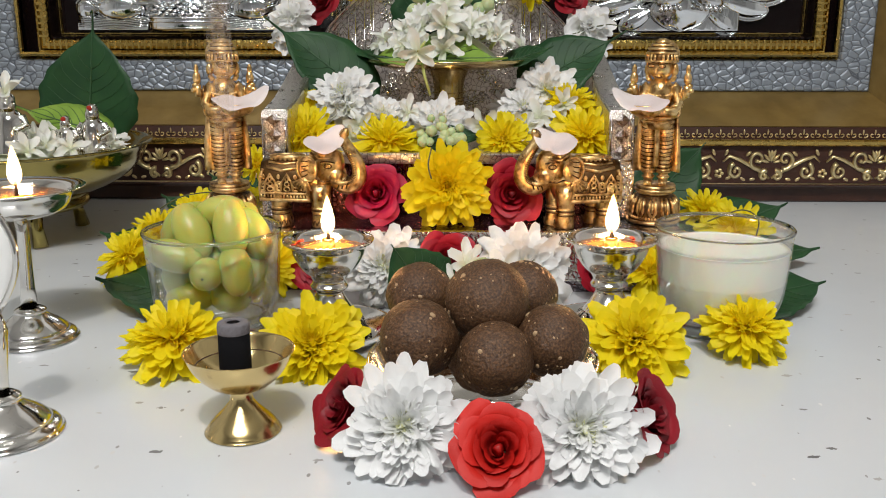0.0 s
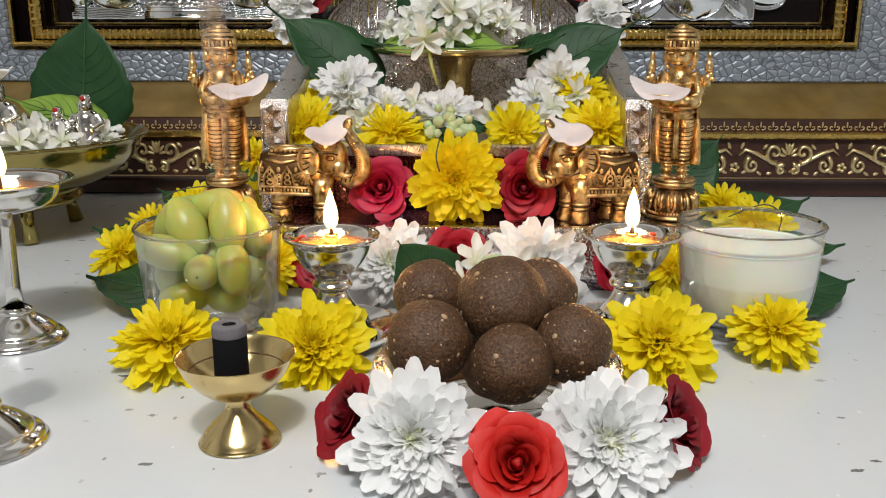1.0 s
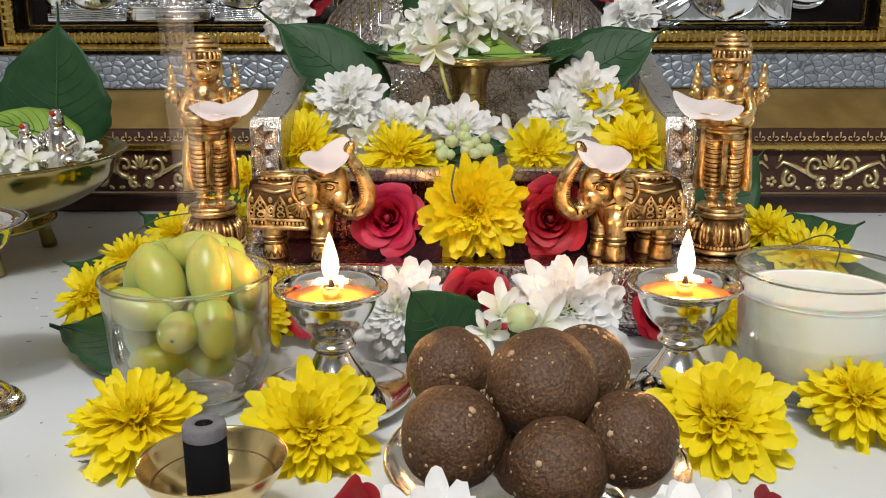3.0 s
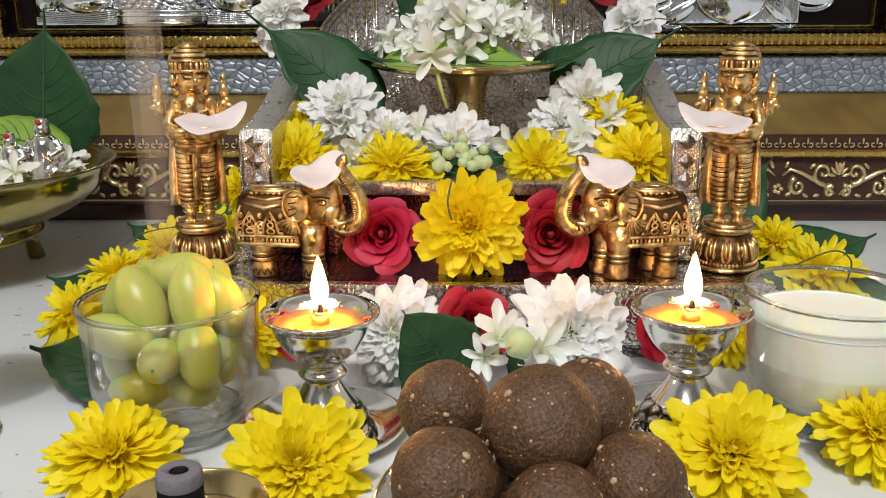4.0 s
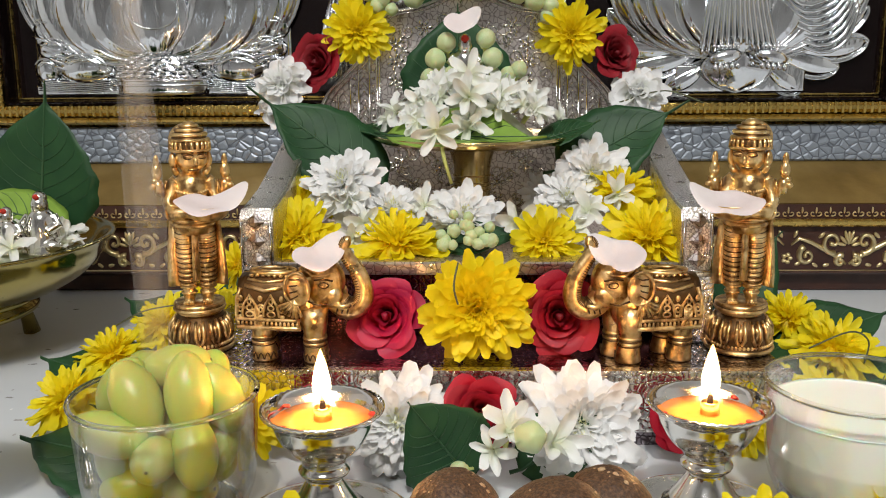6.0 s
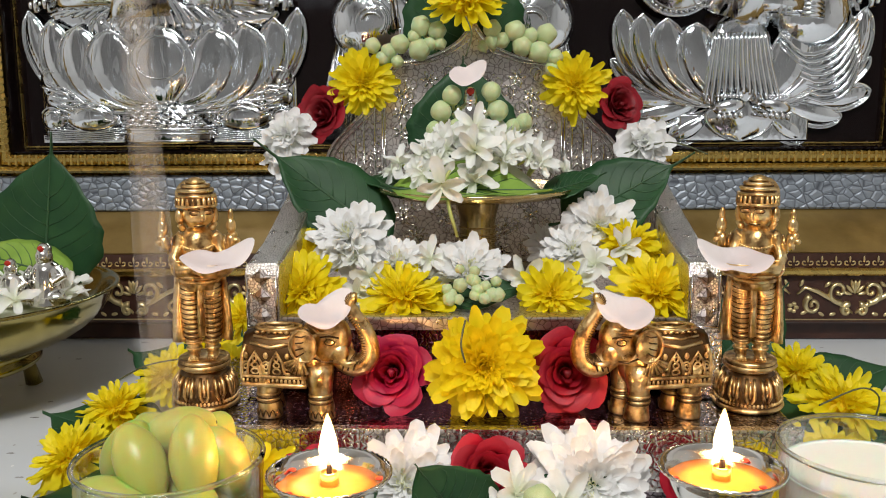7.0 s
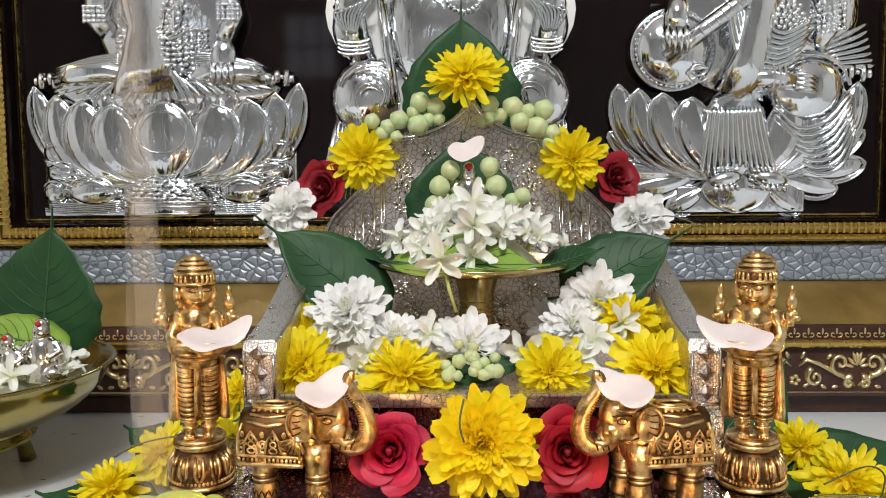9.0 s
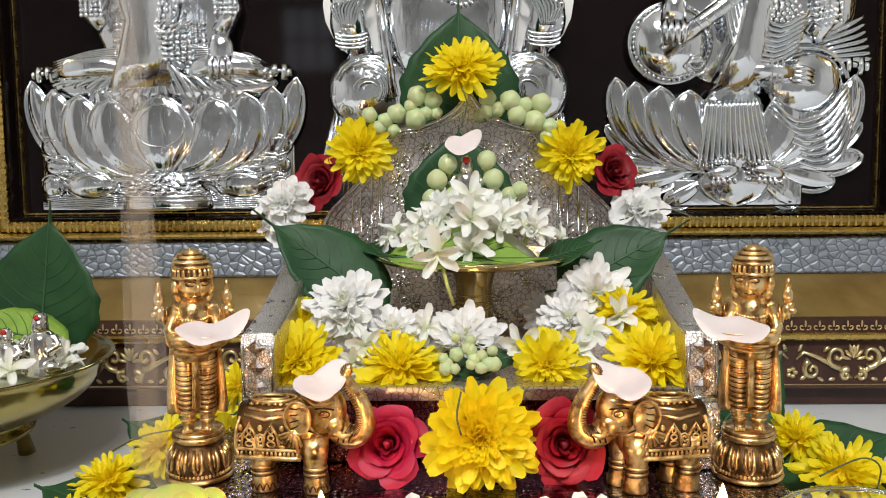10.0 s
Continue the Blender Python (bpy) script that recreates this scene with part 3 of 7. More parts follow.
# ---- the framed picture ----
FX0, FX1, FTOP = -0.566, 0.518, 0.70
frame_thing = thing("picture_frame", Matrix(), "large ornate frame in gold, hammered silver and dark brown", "picture frame")


def rail(name, profile, mat, x0, x1, top, smooth=False):
    """A mitred moulding round all four sides. profile: (inset from the outer edge, y) going inwards."""
    bm = bmesh.new()
    rings = []
    for inset, y in profile:
        rings.append([bm.verts.new(p) for p in ((x0 + inset, y, inset), (x1 - inset, y, inset), (x1 - inset, y, top - inset), (x0 + inset, y, top - inset))])
    for a, b in zip(rings, rings[1:]):
        for k in range(4):
            bm.faces.new((a[k], a[(k + 1) % 4], b[(k + 1) % 4], b[k]))
    bmesh.ops.recalc_face_normals(bm, faces=bm.faces[:])
    return part(name, bm, mat, frame_thing, smooth=smooth)


rail("outer_moulding", [(0.0, 0.98), (0.0, 0.877), (0.0015, 0.875), (0.013, 0.875), (0.0165, 0.872), (0.0165, 0.866), (0.018, 0.864), (0.020, 0.866), (0.050, 0.868), (0.056, 0.869)], BROWN, FX0, FX1, FTOP)
rail("gold_lip", [(0.056, 0.872), (0.056, 0.864), (0.0575, 0.862), (0.0605, 0.862), (0.062, 0.864), (0.062, 0.870)], GOLD, FX0, FX1, FTOP)
rail("bead_band", [(0.062, 0.869), (0.073, 0.872)], BROWN, FX0, FX1, FTOP)
rail("bronze_slope", [(0.073, 0.872), (0.074, 0.871), (0.1035, 0.918)], TAN, FX0, FX1, FTOP)
rail("hammered_band", [(0.1035, 0.922), (0.1035, 0.916), (0.105, 0.915), (0.132, 0.918), (0.134, 0.920), (0.134, 0.926)], HAMMERED, FX0, FX1, FTOP)
rail("gold_slip", [(0.134, 0.924), (0.137, 0.922), (0.137, 0.915), (0.139, 0.912), (0.141, 0.9135), (0.1412, 0.917)], GOLD, FX0, FX1, FTOP)
part("black_panel", block(bmesh.new(), FX0 + 0.105, FX1 - 0.105, 0.932, 0.94, 0.105, FTOP - 0.105), BLACK, frame_thing, smooth=False)
# inner gold frame with ribs
IX0, IX1, IZ0, IZ1 = -0.4085, 0.3675, 0.1405, 0.56


def inner_rail(name, profile, mat):
    bm = bmesh.new()
    rings = []
    for inset, y in profile:
        rings.append([bm.verts.new(p) for p in ((IX0 + inset, y, IZ0 + inset), (IX1 - inset, y, IZ0 + inset), (IX1 - inset, y, IZ1 - inset), (IX0 + inset, y, IZ1 - inset))])
    for a, b in zip(rings, rings[1:]):
        for k in range(4):
            bm.faces.new((a[k], a[(k + 1) % 4], b[(k + 1) % 4], b[k]))
    bmesh.ops.recalc_face_normals(bm, faces=bm.faces[:])
    return part(name, bm, mat, frame_thing, smooth=False)


inner_rail("inner_edge", [(0.0, 0.932), (0.0, 0.914), (0.001, 0.913), (0.0022, 0.914), (0.0025, 0.918)], GOLD)
inner_rail("inner_gold_rail", [(0.0025, 0.92), (0.004, 0.913), (0.0065, 0.9105), (0.0095, 0.9105), (0.012, 0.913), (0.013, 0.918)], GOLD)
inner_rail("inner_bevel", [(0.013, 0.918), (0.0135, 0.915), (0.0148, 0.9145), (0.0155, 0.917), (0.0175, 0.931)], BLACK)
inner_rail("inner_thread", [(0.0175, 0.931), (0.0178, 0.9285), (0.0188, 0.9285), (0.0192, 0.932)], GOLD)
RIB = mesh_of("rib", block(bmesh.new(), -0.0011, 0.0011, -0.0014, 0.001, -0.0046, 0.0046, 0.0005), GOLD)
n_rib = 126
for i in range(n_rib):
    x = IX0 + 0.012 + (IX1 - IX0 - 0.024) * i / (n_rib - 1)
    part("rib", RIB, None, frame_thing, m=pose(x, 0.9115, IZ0 + 0.008))
for x in (IX0 + 0.008, IX1 - 0.008):
    for i in range(50):
        part("rib", RIB, None, frame_thing, m=pose(x, 0.9115, IZ0 + 0.016 + 0.0062 * i, 0, 90, 0))


def spiral(cx, cz, r, turns, start, flip=1, taper=1.0):
    return [(cx + flip * r * (1 - 0.82 * k / 18) * math.cos(start + turns * 2 * math.pi * k / 18), 0, cz + r * (1 - 0.82 * k / 18) * math.sin(start + turns * 2 * math.pi * k / 18)) for k in range(19)]


bm = bmesh.new()
for flip in (-1, 1):
    for cx, cz, r, tn, st in ((0.013, 0.006, 0.0085, 1.15, -1.9), (0.033, -0.004, 0.0075, -1.2, 1.2), (0.006, -0.008, 0.005, -1.1, 2.0)):
        pts = spiral(flip * cx, cz, r, tn, st, flip)
        tube(bm, pts, [0.0028 - 0.0013 * k / 18 for k in range(19)], 6, 0.7)
        ball(bm, pts[-1], 0.0019, seg=8, rings=6)
    tube(bm, [(flip * x, 0, z) for x, z in ((0.001, -0.010), (0.010, -0.004), (0.022, 0.002), (0.030, 0.006), (0.040, 0.009), (0.046, 0.004))], [0.0013, 0.0021, 0.0023, 0.0021, 0.0016, 0.0009], 6, 0.7)
    for x, z, a in ((0.022, 0.011, 40), (0.026, -0.011, -30), (0.040, -0.010, 20), (0.043, 0.012, 60), (0.017, -0.011, 10)):
        ball(bm, (flip * x, 0, z), (0.0033, 0.0010, 0.0015), pose(0, 0, 0, 0, flip * a, 0), 8, 6)
    for k in range(3):
        ball(bm, (flip * (0.0022 + 0.002 * k), 0, 0.006 + 0.0045 - 0.003 * k), (0.0045, 0.0012, 0.0014), pose(0, 0, 0, 0, flip * (-70 + 28 * k), 0), 8, 6)
    for k in range(5):
        a = 2 * math.pi * k / 5
        ball(bm, (flip * 0.0495 + 0.0028 * math.cos(a), 0, -0.006 + 0.0028 * math.sin(a)), 0.0016, seg=8, rings=6)
ball(bm, (0, 0, 0.009), (0.0018, 0.0012, 0.0052), seg=8, rings=6)
SCROLL = mesh_of("scroll", bm, GILT)
bm = bmesh.new()
for flip in (-1, 1):
    tube(bm, spiral(flip * 0.0026, 0.0, 0.0024, 0.8, -2.2, flip), 0.0006, 5)
ball(bm, (0, 0, 0.0026), (0.0009, 0.0007, 0.0028), seg=8, rings=6)
CREST = mesh_of("crest", bm, GILT)
pitch_s = 0.098
for i in range(-8, 6):
    x = 0.309 + pitch_s * (i - 2)
    if FX0 + 0.05 < x < FX1 - 0.04:
        part("scroll", SCROLL, None, frame_thing, m=pose(x, 0.8668, 0.036) @ Matrix.Diagonal((1.0, 1.3, 1.12, 1)))
for i in range(83):
    part("crest", CREST, None, frame_thing, m=pose(FX0 + 0.075 + 0.0112 * i, 0.8685, 0.0660))
bm = bmesh.new()
tube(bm, [(FX0 + 0.02, 0.8655, 0.0195), (FX1 - 0.02, 0.8655, 0.0195)], 0.0007, 6)
part("gilt_thread", bm, GILT, frame_thing)


# ---- chrome reliefs on the black panel ----
def bent(a, b, c, s):
    """Point at the share s of the arc from a by way of b to c, and its direction."""
    p = [(1 - s) ** 2 * a[k] + 2 * s * (1 - s) * b[k] + s * s * c[k] for k in (0, 1)]
    d = Vector([2 * (1 - s) * (b[k] - a[k]) + 2 * s * (c[k] - b[k]) for k in (0, 1)]).normalized()
    return p, d


def lotus_petal(bm, base, way, tip, width, swell, y, grooves=3, blunt=0.55, hollow=0.0):
    """A bulging pointed petal along a bent midrib, with a raised rim and fine grooves, proud of the panel."""
    rows, cols, grid = 20, 24, []
    for i in range(rows + 1):
        s = i / rows
        (px, pz), d = bent(base, way, tip, s)
        n = Vector((-d.y, d.x))
        w = width * 0.5 * (0.30 + 0.70 * math.sin(math.pi * 0.5 * min(s / 0.62, 1))) * max(1 - max((s - blunt) / (1 - blunt), 0) ** 2.4, 0.0) ** 0.62 + 0.0005
        line = []
        for j in range(cols + 1):
            v = 2 * j / cols - 1
            dome = (1 - v * v) * math.sin(math.pi * min(0.18 + 0.72 * s, 1))
            groove = 0.00055 * math.cos(math.pi * grooves * 2 * v) * abs(v) ** 0.8 * (1 - s ** 4)
            rim = 0.0016 * max(abs(v) - 0.80, 0) / 0.20
            line.append(bm.verts.new((px + n.x * w * v, y - swell * dome + hollow * dome * (1 - abs(v)) - rim - groove - 0.002, pz + n.y * w * v)))
        grid.append(line)
    back = [[bm.verts.new((v.co.x, PY + 0.001, v.co.z)) for v in line] for line in grid]
    for i in range(rows):
        for j in range(cols):
            bm.faces.new((grid[i][j], grid[i + 1][j], grid[i + 1][j + 1], grid[i][j + 1]))
    for i in range(rows):
        for j in (0, cols):
            bm.faces.new((grid[i][j], back[i][j], back[i + 1][j], grid[i + 1][j]))
    for i in (0, rows):
        for j in range(cols):
            bm.faces.new((grid[i][j], grid[i][j + 1], back[i][j + 1], back[i][j]))
    rim = [grid[i][0].co.copy() for i in range(rows + 1)] + [grid[i][cols].co.copy() for i in range(rows, -1, -1)]
    tube(bm, rim, 0.0011, 8)


PY = 0.9305


def relief(name, bm, label):
    ob = part(name, bm, CHROME)
    return tagged(ob, label, "relief")


def fold(bm, cx, pts, r, depth, n=9):
    """A raised drapery fold through local points (across, up)."""
    pts = rounded([(cx + x, PY - depth, BASEZ + z) for x, z in pts], 3)
    m = len(pts) - 1
    tube(bm, pts, [r * (0.35 + 0.65 * math.sin(math.pi * (0.12 + 0.76 * k / m))) for k in range(m + 1)], n, 0.8)


def beads(bm, cx, pts, r, depth):
    for x, z in pts:
        ball(bm, (cx + x, PY - depth, BASEZ + z), r, seg=8, rings=6)


def ellipse(x, z, rx, rz, n, a0=0.0, a1=2 * math.pi):
    return [(x + rx * math.cos(a0 + (a1 - a0) * k / n), z + rz * math.sin(a0 + (a1 - a0) * k / n)) for k in range(n + 1)]


BASEZ = 0.160

# seated figure on a lotus
bm = bmesh.new()
cx = -0.2615
rr = random.Random(31)
block(bm, cx - 0.111, cx + 0.112, PY - 0.006, PY + 0.003, BASEZ + 0.001, BASEZ + 0.010, 0.002)
block(bm, cx - 0.110, cx + 0.111, PY - 0.002, PY + 0.003, BASEZ + 0.008, BASEZ + 0.058, 0.003)
for sgn in (-1, 1):
    for x, z, rx, rz, dp in ((0.098, 0.057, 0.013, 0.011, 0.006), (0.092, 0.040, 0.017, 0.012, 0.008), (0.100, 0.023, 0.012, 0.012, 0.007), (0.066, 0.024, 0.026, 0.015, 0.011), (0.078, 0.046, 0.014, 0.010, 0.006)):
        ball(bm, (cx + sgn * x, PY - 0.002, BASEZ + z), (rx, dp, rz), seg=20, rings=12)
        for q in (0.55, 0.8):
            fold(bm, cx, [(sgn * px, pz) for px, pz in ellipse(x, z, rx * q, rz * q, 8, 0.5, 3.6)], 0.0011, dp * (1.15 - 0.55 * q) + 0.004, 6)
    for k in range(5):
        fold(bm, cx, [(sgn * (0.108 - 0.004 * k), 0.051 - 0.006 * k), (sgn * (0.085 - 0.004 * k), 0.044 - 0.006 * k), (sgn * (0.060 - 0.004 * k), 0.046 - 0.006 * k)], 0.0014, 0.010)
    for k in range(6):
        fold(bm, cx, [(sgn * 0.040, 0.006 + 0.0018 * k), (sgn * 0.072, 0.004 + 0.0016 * k), (sgn * 0.108, 0.006 + 0.0018 * k)], 0.0010, 0.0075, 6)
for tx, tz, wx, wz, bx, bz, w, y in ((0.1150, 0.114, 0.108, 0.034, 0.020, 0.036, 0.027, 0.000), (0.0950, 0.106, 0.096, 0.034, 0.018, 0.036, 0.034, -0.003), (0.0710, 0.101, 0.078, 0.040, 0.014, 0.037, 0.042, -0.006), (0.0430, 0.097, 0.050, 0.050, 0.010, 0.038, 0.046, -0.009)):
    for sgn in (-1, 1):
        lotus_petal(bm, (cx + sgn * bx, BASEZ + bz), (cx + sgn * wx, BASEZ + wz), (cx + sgn * tx, BASEZ + tz), w, 0.009, PY + y, 3, 0.60, 0.003)
lotus_petal(bm, (cx, BASEZ + 0.036), (cx, BASEZ + 0.060), (cx, BASEZ + 0.100), 0.056, 0.011, PY - 0.012, 3, 0.45, 0.004)
fold(bm, cx, ellipse(0, 0.074, 0.0225, 0.0180, 24), 0.0010, 0.0215, 6)
for k in range(2, 9):
    x = (k - 5) * 0.0185
    lotus_petal(bm, (cx + x * 0.9, BASEZ + 0.082), (cx + x * 0.96, BASEZ + 0.095), (cx + x, BASEZ + 0.107 + 0.0006 * abs(k - 5)), 0.018, 0.004, PY - 0.002, 1)
# heaped mound in front of the lotus
lathe_bm = lathe(rounded([(0, 0.001), (0.036, 0.001), (0.042, 0.006), (0.041, 0.014), (0.036, 0.022), (0.026, 0.036), (0.012, 0.048), (0, 0.050)], 3), 40)
for v in lathe_bm.verts:
    v.co = Vector((v.co.x + cx, PY + v.co.y * 0.55, v.co.z + BASEZ))
tmp = bpy.data.meshes.new("mound")
lathe_bm.to_mesh(tmp)
lathe_bm.free()
bm.from_mesh(tmp)
for i in range(9):
    n = 11 - i
    for k in range(n):
        q = (k - (n - 1) / 2) / 5.2
        hw = 0.0385 * (1 - (i / 9.6) ** 1.5)
        x = hw * (k - (n - 1) / 2) / max((n - 1) / 2, 1)
        ball(bm, (cx + x + rr.uniform(-0.001, 0.001), PY - 0.55 * math.sqrt(max(hw * hw - x * x, 1e-6)) - 0.002, BASEZ + 0.0175 + 0.0036 * i + rr.uniform(-0.0008, 0.0008)), (0.0046, 0.0026, 0.0016), pose(0, 0, 0, 0, rr.uniform(-25, 25), 0), 8, 6)
for z, r, t in ((0.014, 0.0415, 0.0013), (0.010, 0.0425, 0.0010), (0.004, 0.0400, 0.0014)):
    tube(bm, [(cx + r * math.cos(a), PY - 0.55 * r * math.sin(a), BASEZ + z) for a in [math.pi * k / 24 for k in range(25)]], t, 8)
# crossed legs under pleated cloth
ball(bm, (cx, PY + 0.001, BASEZ + 0.110), (0.100, 0.009, 0.022), seg=32, rings=14)
for sgn in (-1, 1):
    tube(bm, [(cx + sgn * 0.012, PY - 0.008, BASEZ + 0.118), (cx + sgn * 0.045, PY - 0.012, BASEZ + 0.126), (cx + sgn * 0.075, PY - 0.011, BASEZ + 0.124), (cx + sgn * 0.092, PY - 0.007, BASEZ + 0.117)], [0.008, 0.012, 0.012, 0.007], 18, 0.9)
    for k in range(7):
        fold(bm, cx, [(sgn * (0.006 + 0.004 * k), 0.126 - 0.001 * k), (sgn * (0.020 + 0.009 * k), 0.117 - 0.0005 * k), (sgn * (0.034 + 0.010 * k), 0.103 + 0.001 * k)], 0.0020, 0.016 - 0.0008 * k)
    for k in range(5):
        fold(bm, cx, [(sgn * 0.030, 0.139 - 0.002 * k), (sgn * 0.055, 0.137 - 0.0015 * k), (sgn * 0.088, 0.128 - 0.002 * k)], 0.0012, 0.019, 6)
    for k in range(5):
        block(bm, cx + sgn * (0.094 + 0.004 * k) - 0.0022, cx + sgn * (0.094 + 0.004 * k) + 0.0022, PY - 0.012, PY, BASEZ + 0.112 + 0.003 * (k % 3), BASEZ + 0.121 + 0.004 * (k % 2))
for k in range(9):
    fold(bm, cx, [((k - 4) * 0.0028, 0.127), ((k - 4) * 0.0052, 0.113), ((k - 4) * 0.0078, 0.098)], 0.0022, 0.020)
# body, necklaces and arms
ball(bm, (cx, PY + 0.001, BASEZ + 0.172), (0.060, 0.009, 0.062), seg=28, rings=18)
tube(bm, [(cx, PY - 0.006, BASEZ + 0.110), (cx, PY - 0.010, BASEZ + 0.135), (cx, PY - 0.009, BASEZ + 0.160), (cx, PY - 0.010, BASEZ + 0.190), (cx, PY - 0.006, BASEZ + 0.225)], [0.048, 0.036, 0.030, 0.038, 0.034], 24, 0.42)
for k in range(7):
    n = 17
    for i in range(n):
        q = 2 * i / (n - 1) - 1
        ball(bm, (cx + 0.038 * q, PY - 0.009 - 0.015 * math.sqrt(max(1 - q * q, 0)), BASEZ + 0.128 + 0.0046 * k + 0.004 * q * q), (0.0024, 0.0018, 0.0019), seg=7, rings=5)
for k in range(5):
    fold(bm, cx, [((k - 2) * 0.007 - 0.018, 0.162), ((k - 2) * 0.006, 0.150), ((k - 2) * 0.007 + 0.020, 0.163)], 0.0015, 0.024, 6)
for k in range(60):
    a, q = k * 2.4, (k / 60) ** 0.5
    ball(bm, (cx + 0.030 * q * math.cos(a), PY - 0.023, BASEZ + 0.182 + 0.022 * q * math.sin(a)), (0.0024, 0.0018, 0.0024), seg=7, rings=5)
tube(bm, [(cx - 0.036, PY - 0.008, BASEZ + 0.212), (cx - 0.052, PY - 0.010, BASEZ + 0.190), (cx - 0.056, PY - 0.012, BASEZ + 0.170), (cx - 0.044, PY - 0.014, BASEZ + 0.158)], [0.012, 0.012, 0.010, 0.008], 14)
tube(bm, [(cx + 0.034, PY - 0.008, BASEZ + 0.212), (cx + 0.058, PY - 0.010, BASEZ + 0.190), (cx + 0.064, PY - 0.014, BASEZ + 0.170), (cx + 0.055, PY - 0.018, BASEZ + 0.150)], [0.012, 0.011, 0.009, 0.008], 14)
for sx in (-0.052, 0.061):
    for k in range(4):
        beads(bm, cx, [(sx + 0.0042 * (i - 2), 0.166 + 0.004 * k) for i in range(5)], 0.0021, 0.023)
ball(bm, (cx + 0.055, PY - 0.018, BASEZ + 0.136), (0.0115, 0.008, 0.016), seg=18, rings=12)
for k in range(4):
    tube(bm, [(cx + 0.0465 + 0.0054 * k, PY - 0.024, BASEZ + 0.130), (cx + 0.0470 + 0.0054 * k, PY - 0.0255, BASEZ + 0.121), (cx + 0.0475 + 0.0052 * k, PY - 0.023, BASEZ + 0.112)], [0.0026, 0.0026, 0.0021], 9)
relief("seated_relief_figure", bm, "polished silver relief of a seated figure on a lotus")

bm = bmesh.new()
cx = -0.016
ball(bm, (cx, PY + 0.002, 0.335), (0.108, 0.004, 0.070), seg=40, rings=16)
tagged(part("white_oval_plaque", bm, PEARL), "matt white oval disc behind the central relief", "plaque")
bm = bmesh.new()
ball(bm, (cx, PY - 0.004, 0.315), (0.060, 0.022, 0.062), seg=24, rings=16)
for sgn in (-1, 1):
    ball(bm, (cx + sgn * 0.067, PY - 0.006, 0.262), (0.036, 0.018, 0.034), pose(0, 0, 0, 0, sgn * 10, 0), 20, 14)
    for k in range(6):
        a0 = 0.3 + 0.35 * k
        tube(bm, [(cx + sgn * (0.067 + (0.028 - 0.003 * k) * math.cos(a0 + q)), PY - 0.020 - 0.001 * k, 0.262 + (0.028 - 0.003 * k) * math.sin(a0 + q)) for q in (0, 0.4, 0.8, 1.2, 1.6, 2.0)], 0.0017, 6)
    tube(bm, [(cx + sgn * 0.062, PY - 0.004, 0.37), (cx + sgn * 0.085, PY - 0.010, 0.335), (cx + sgn * 0.072, PY - 0.014, 0.290)], [0.015, 0.014, 0.011], 10)
    ball(bm, (cx + sgn * 0.086, PY - 0.014, 0.320), (0.013, 0.008, 0.022), seg=14, rings=10)
    for k in range(4):
        tube(bm, [(cx + sgn * (0.077 + 0.0055 * k), PY - 0.020, 0.330), (cx + sgn * (0.077 + 0.0055 * k), PY - 0.017, 0.352 - 0.002 * k)], 0.0024, 6)
    for k in range(9):
        ball(bm, (cx + sgn * (0.076 + 0.004 * (k % 5)), PY - 0.021, 0.302 - 0.006 * (k // 5)), 0.0022, seg=6, rings=5)
    tube(bm, [(cx + sgn * 0.058, PY - 0.016, 0.35), (cx + sgn * 0.052, PY - 0.022, 0.30), (cx + sgn * 0.045, PY - 0.022, 0.255)], 0.004, 8)
    tube(bm, [(cx + sgn * 0.094, PY, 0.245), (cx + sgn * 0.112, PY, 0.170)], [0.006, 0.009], 8, 0.5)
bt = [bm.verts.new((cx + sx * w, y, z)) for y in (PY - 0.006, PY + 0.003) for sx, w, z in ((-1, 0.112, 0.164), (1, 0.112, 0.164), (1, 0.094, 0.262), (-1, 0.094, 0.262))]
for q in ((0, 1, 2, 3), (7, 6, 5, 4), (0, 4, 5, 1), (1, 5, 6, 2), (2, 6, 7, 3), (3, 7, 4, 0)):
    bm.faces.new([bt[k] for k in q])
for k in range(7):
    for sgn in (-1, 1):
        tube(bm, [(cx + sgn * (0.109 - 0.004 * k), PY - 0.008, 0.168), (cx + sgn * (0.092 - 0.0035 * k), PY - 0.008, 0.258)], 0.0011, 6)
for k in range(24):
    a = 2 * math.pi * k / 24
    ball(bm, (cx + 0.012 + 0.016 * math.cos(a), PY - 0.027, 0.345 + 0.016 * math.sin(a)), 0.0022, seg=6, rings=5)
for sgn in (-1, 1):
    for k in range(7):
        fold(bm, cx, [(sgn * px, pz) for px, pz in ellipse(0.066, 0.100, 0.034 - 0.0042 * k, 0.033 - 0.0042 * k, 10, -0.9 + 0.16 * k, 2.6)], 0.0013, 0.010 + 0.0026 * k, 6)
    for k in range(4):
        fold(bm, cx, ellipse(sgn * 0.080, 0.139 + 0.0032 * k, 0.013, 0.003, 10, math.pi, 2 * math.pi), 0.0015, 0.024, 6)
    for k in range(9):
        fold(bm, cx, [(sgn * (0.060 + 0.004 * k), 0.186 - 0.002 * k), (sgn * (0.072 + 0.003 * k), 0.168), (sgn * (0.078 + 0.0012 * k), 0.152)], 0.0013, 0.025, 6)
relief("enthroned_relief_figure", bm, "polished silver relief of an enthroned figure with raised palms")

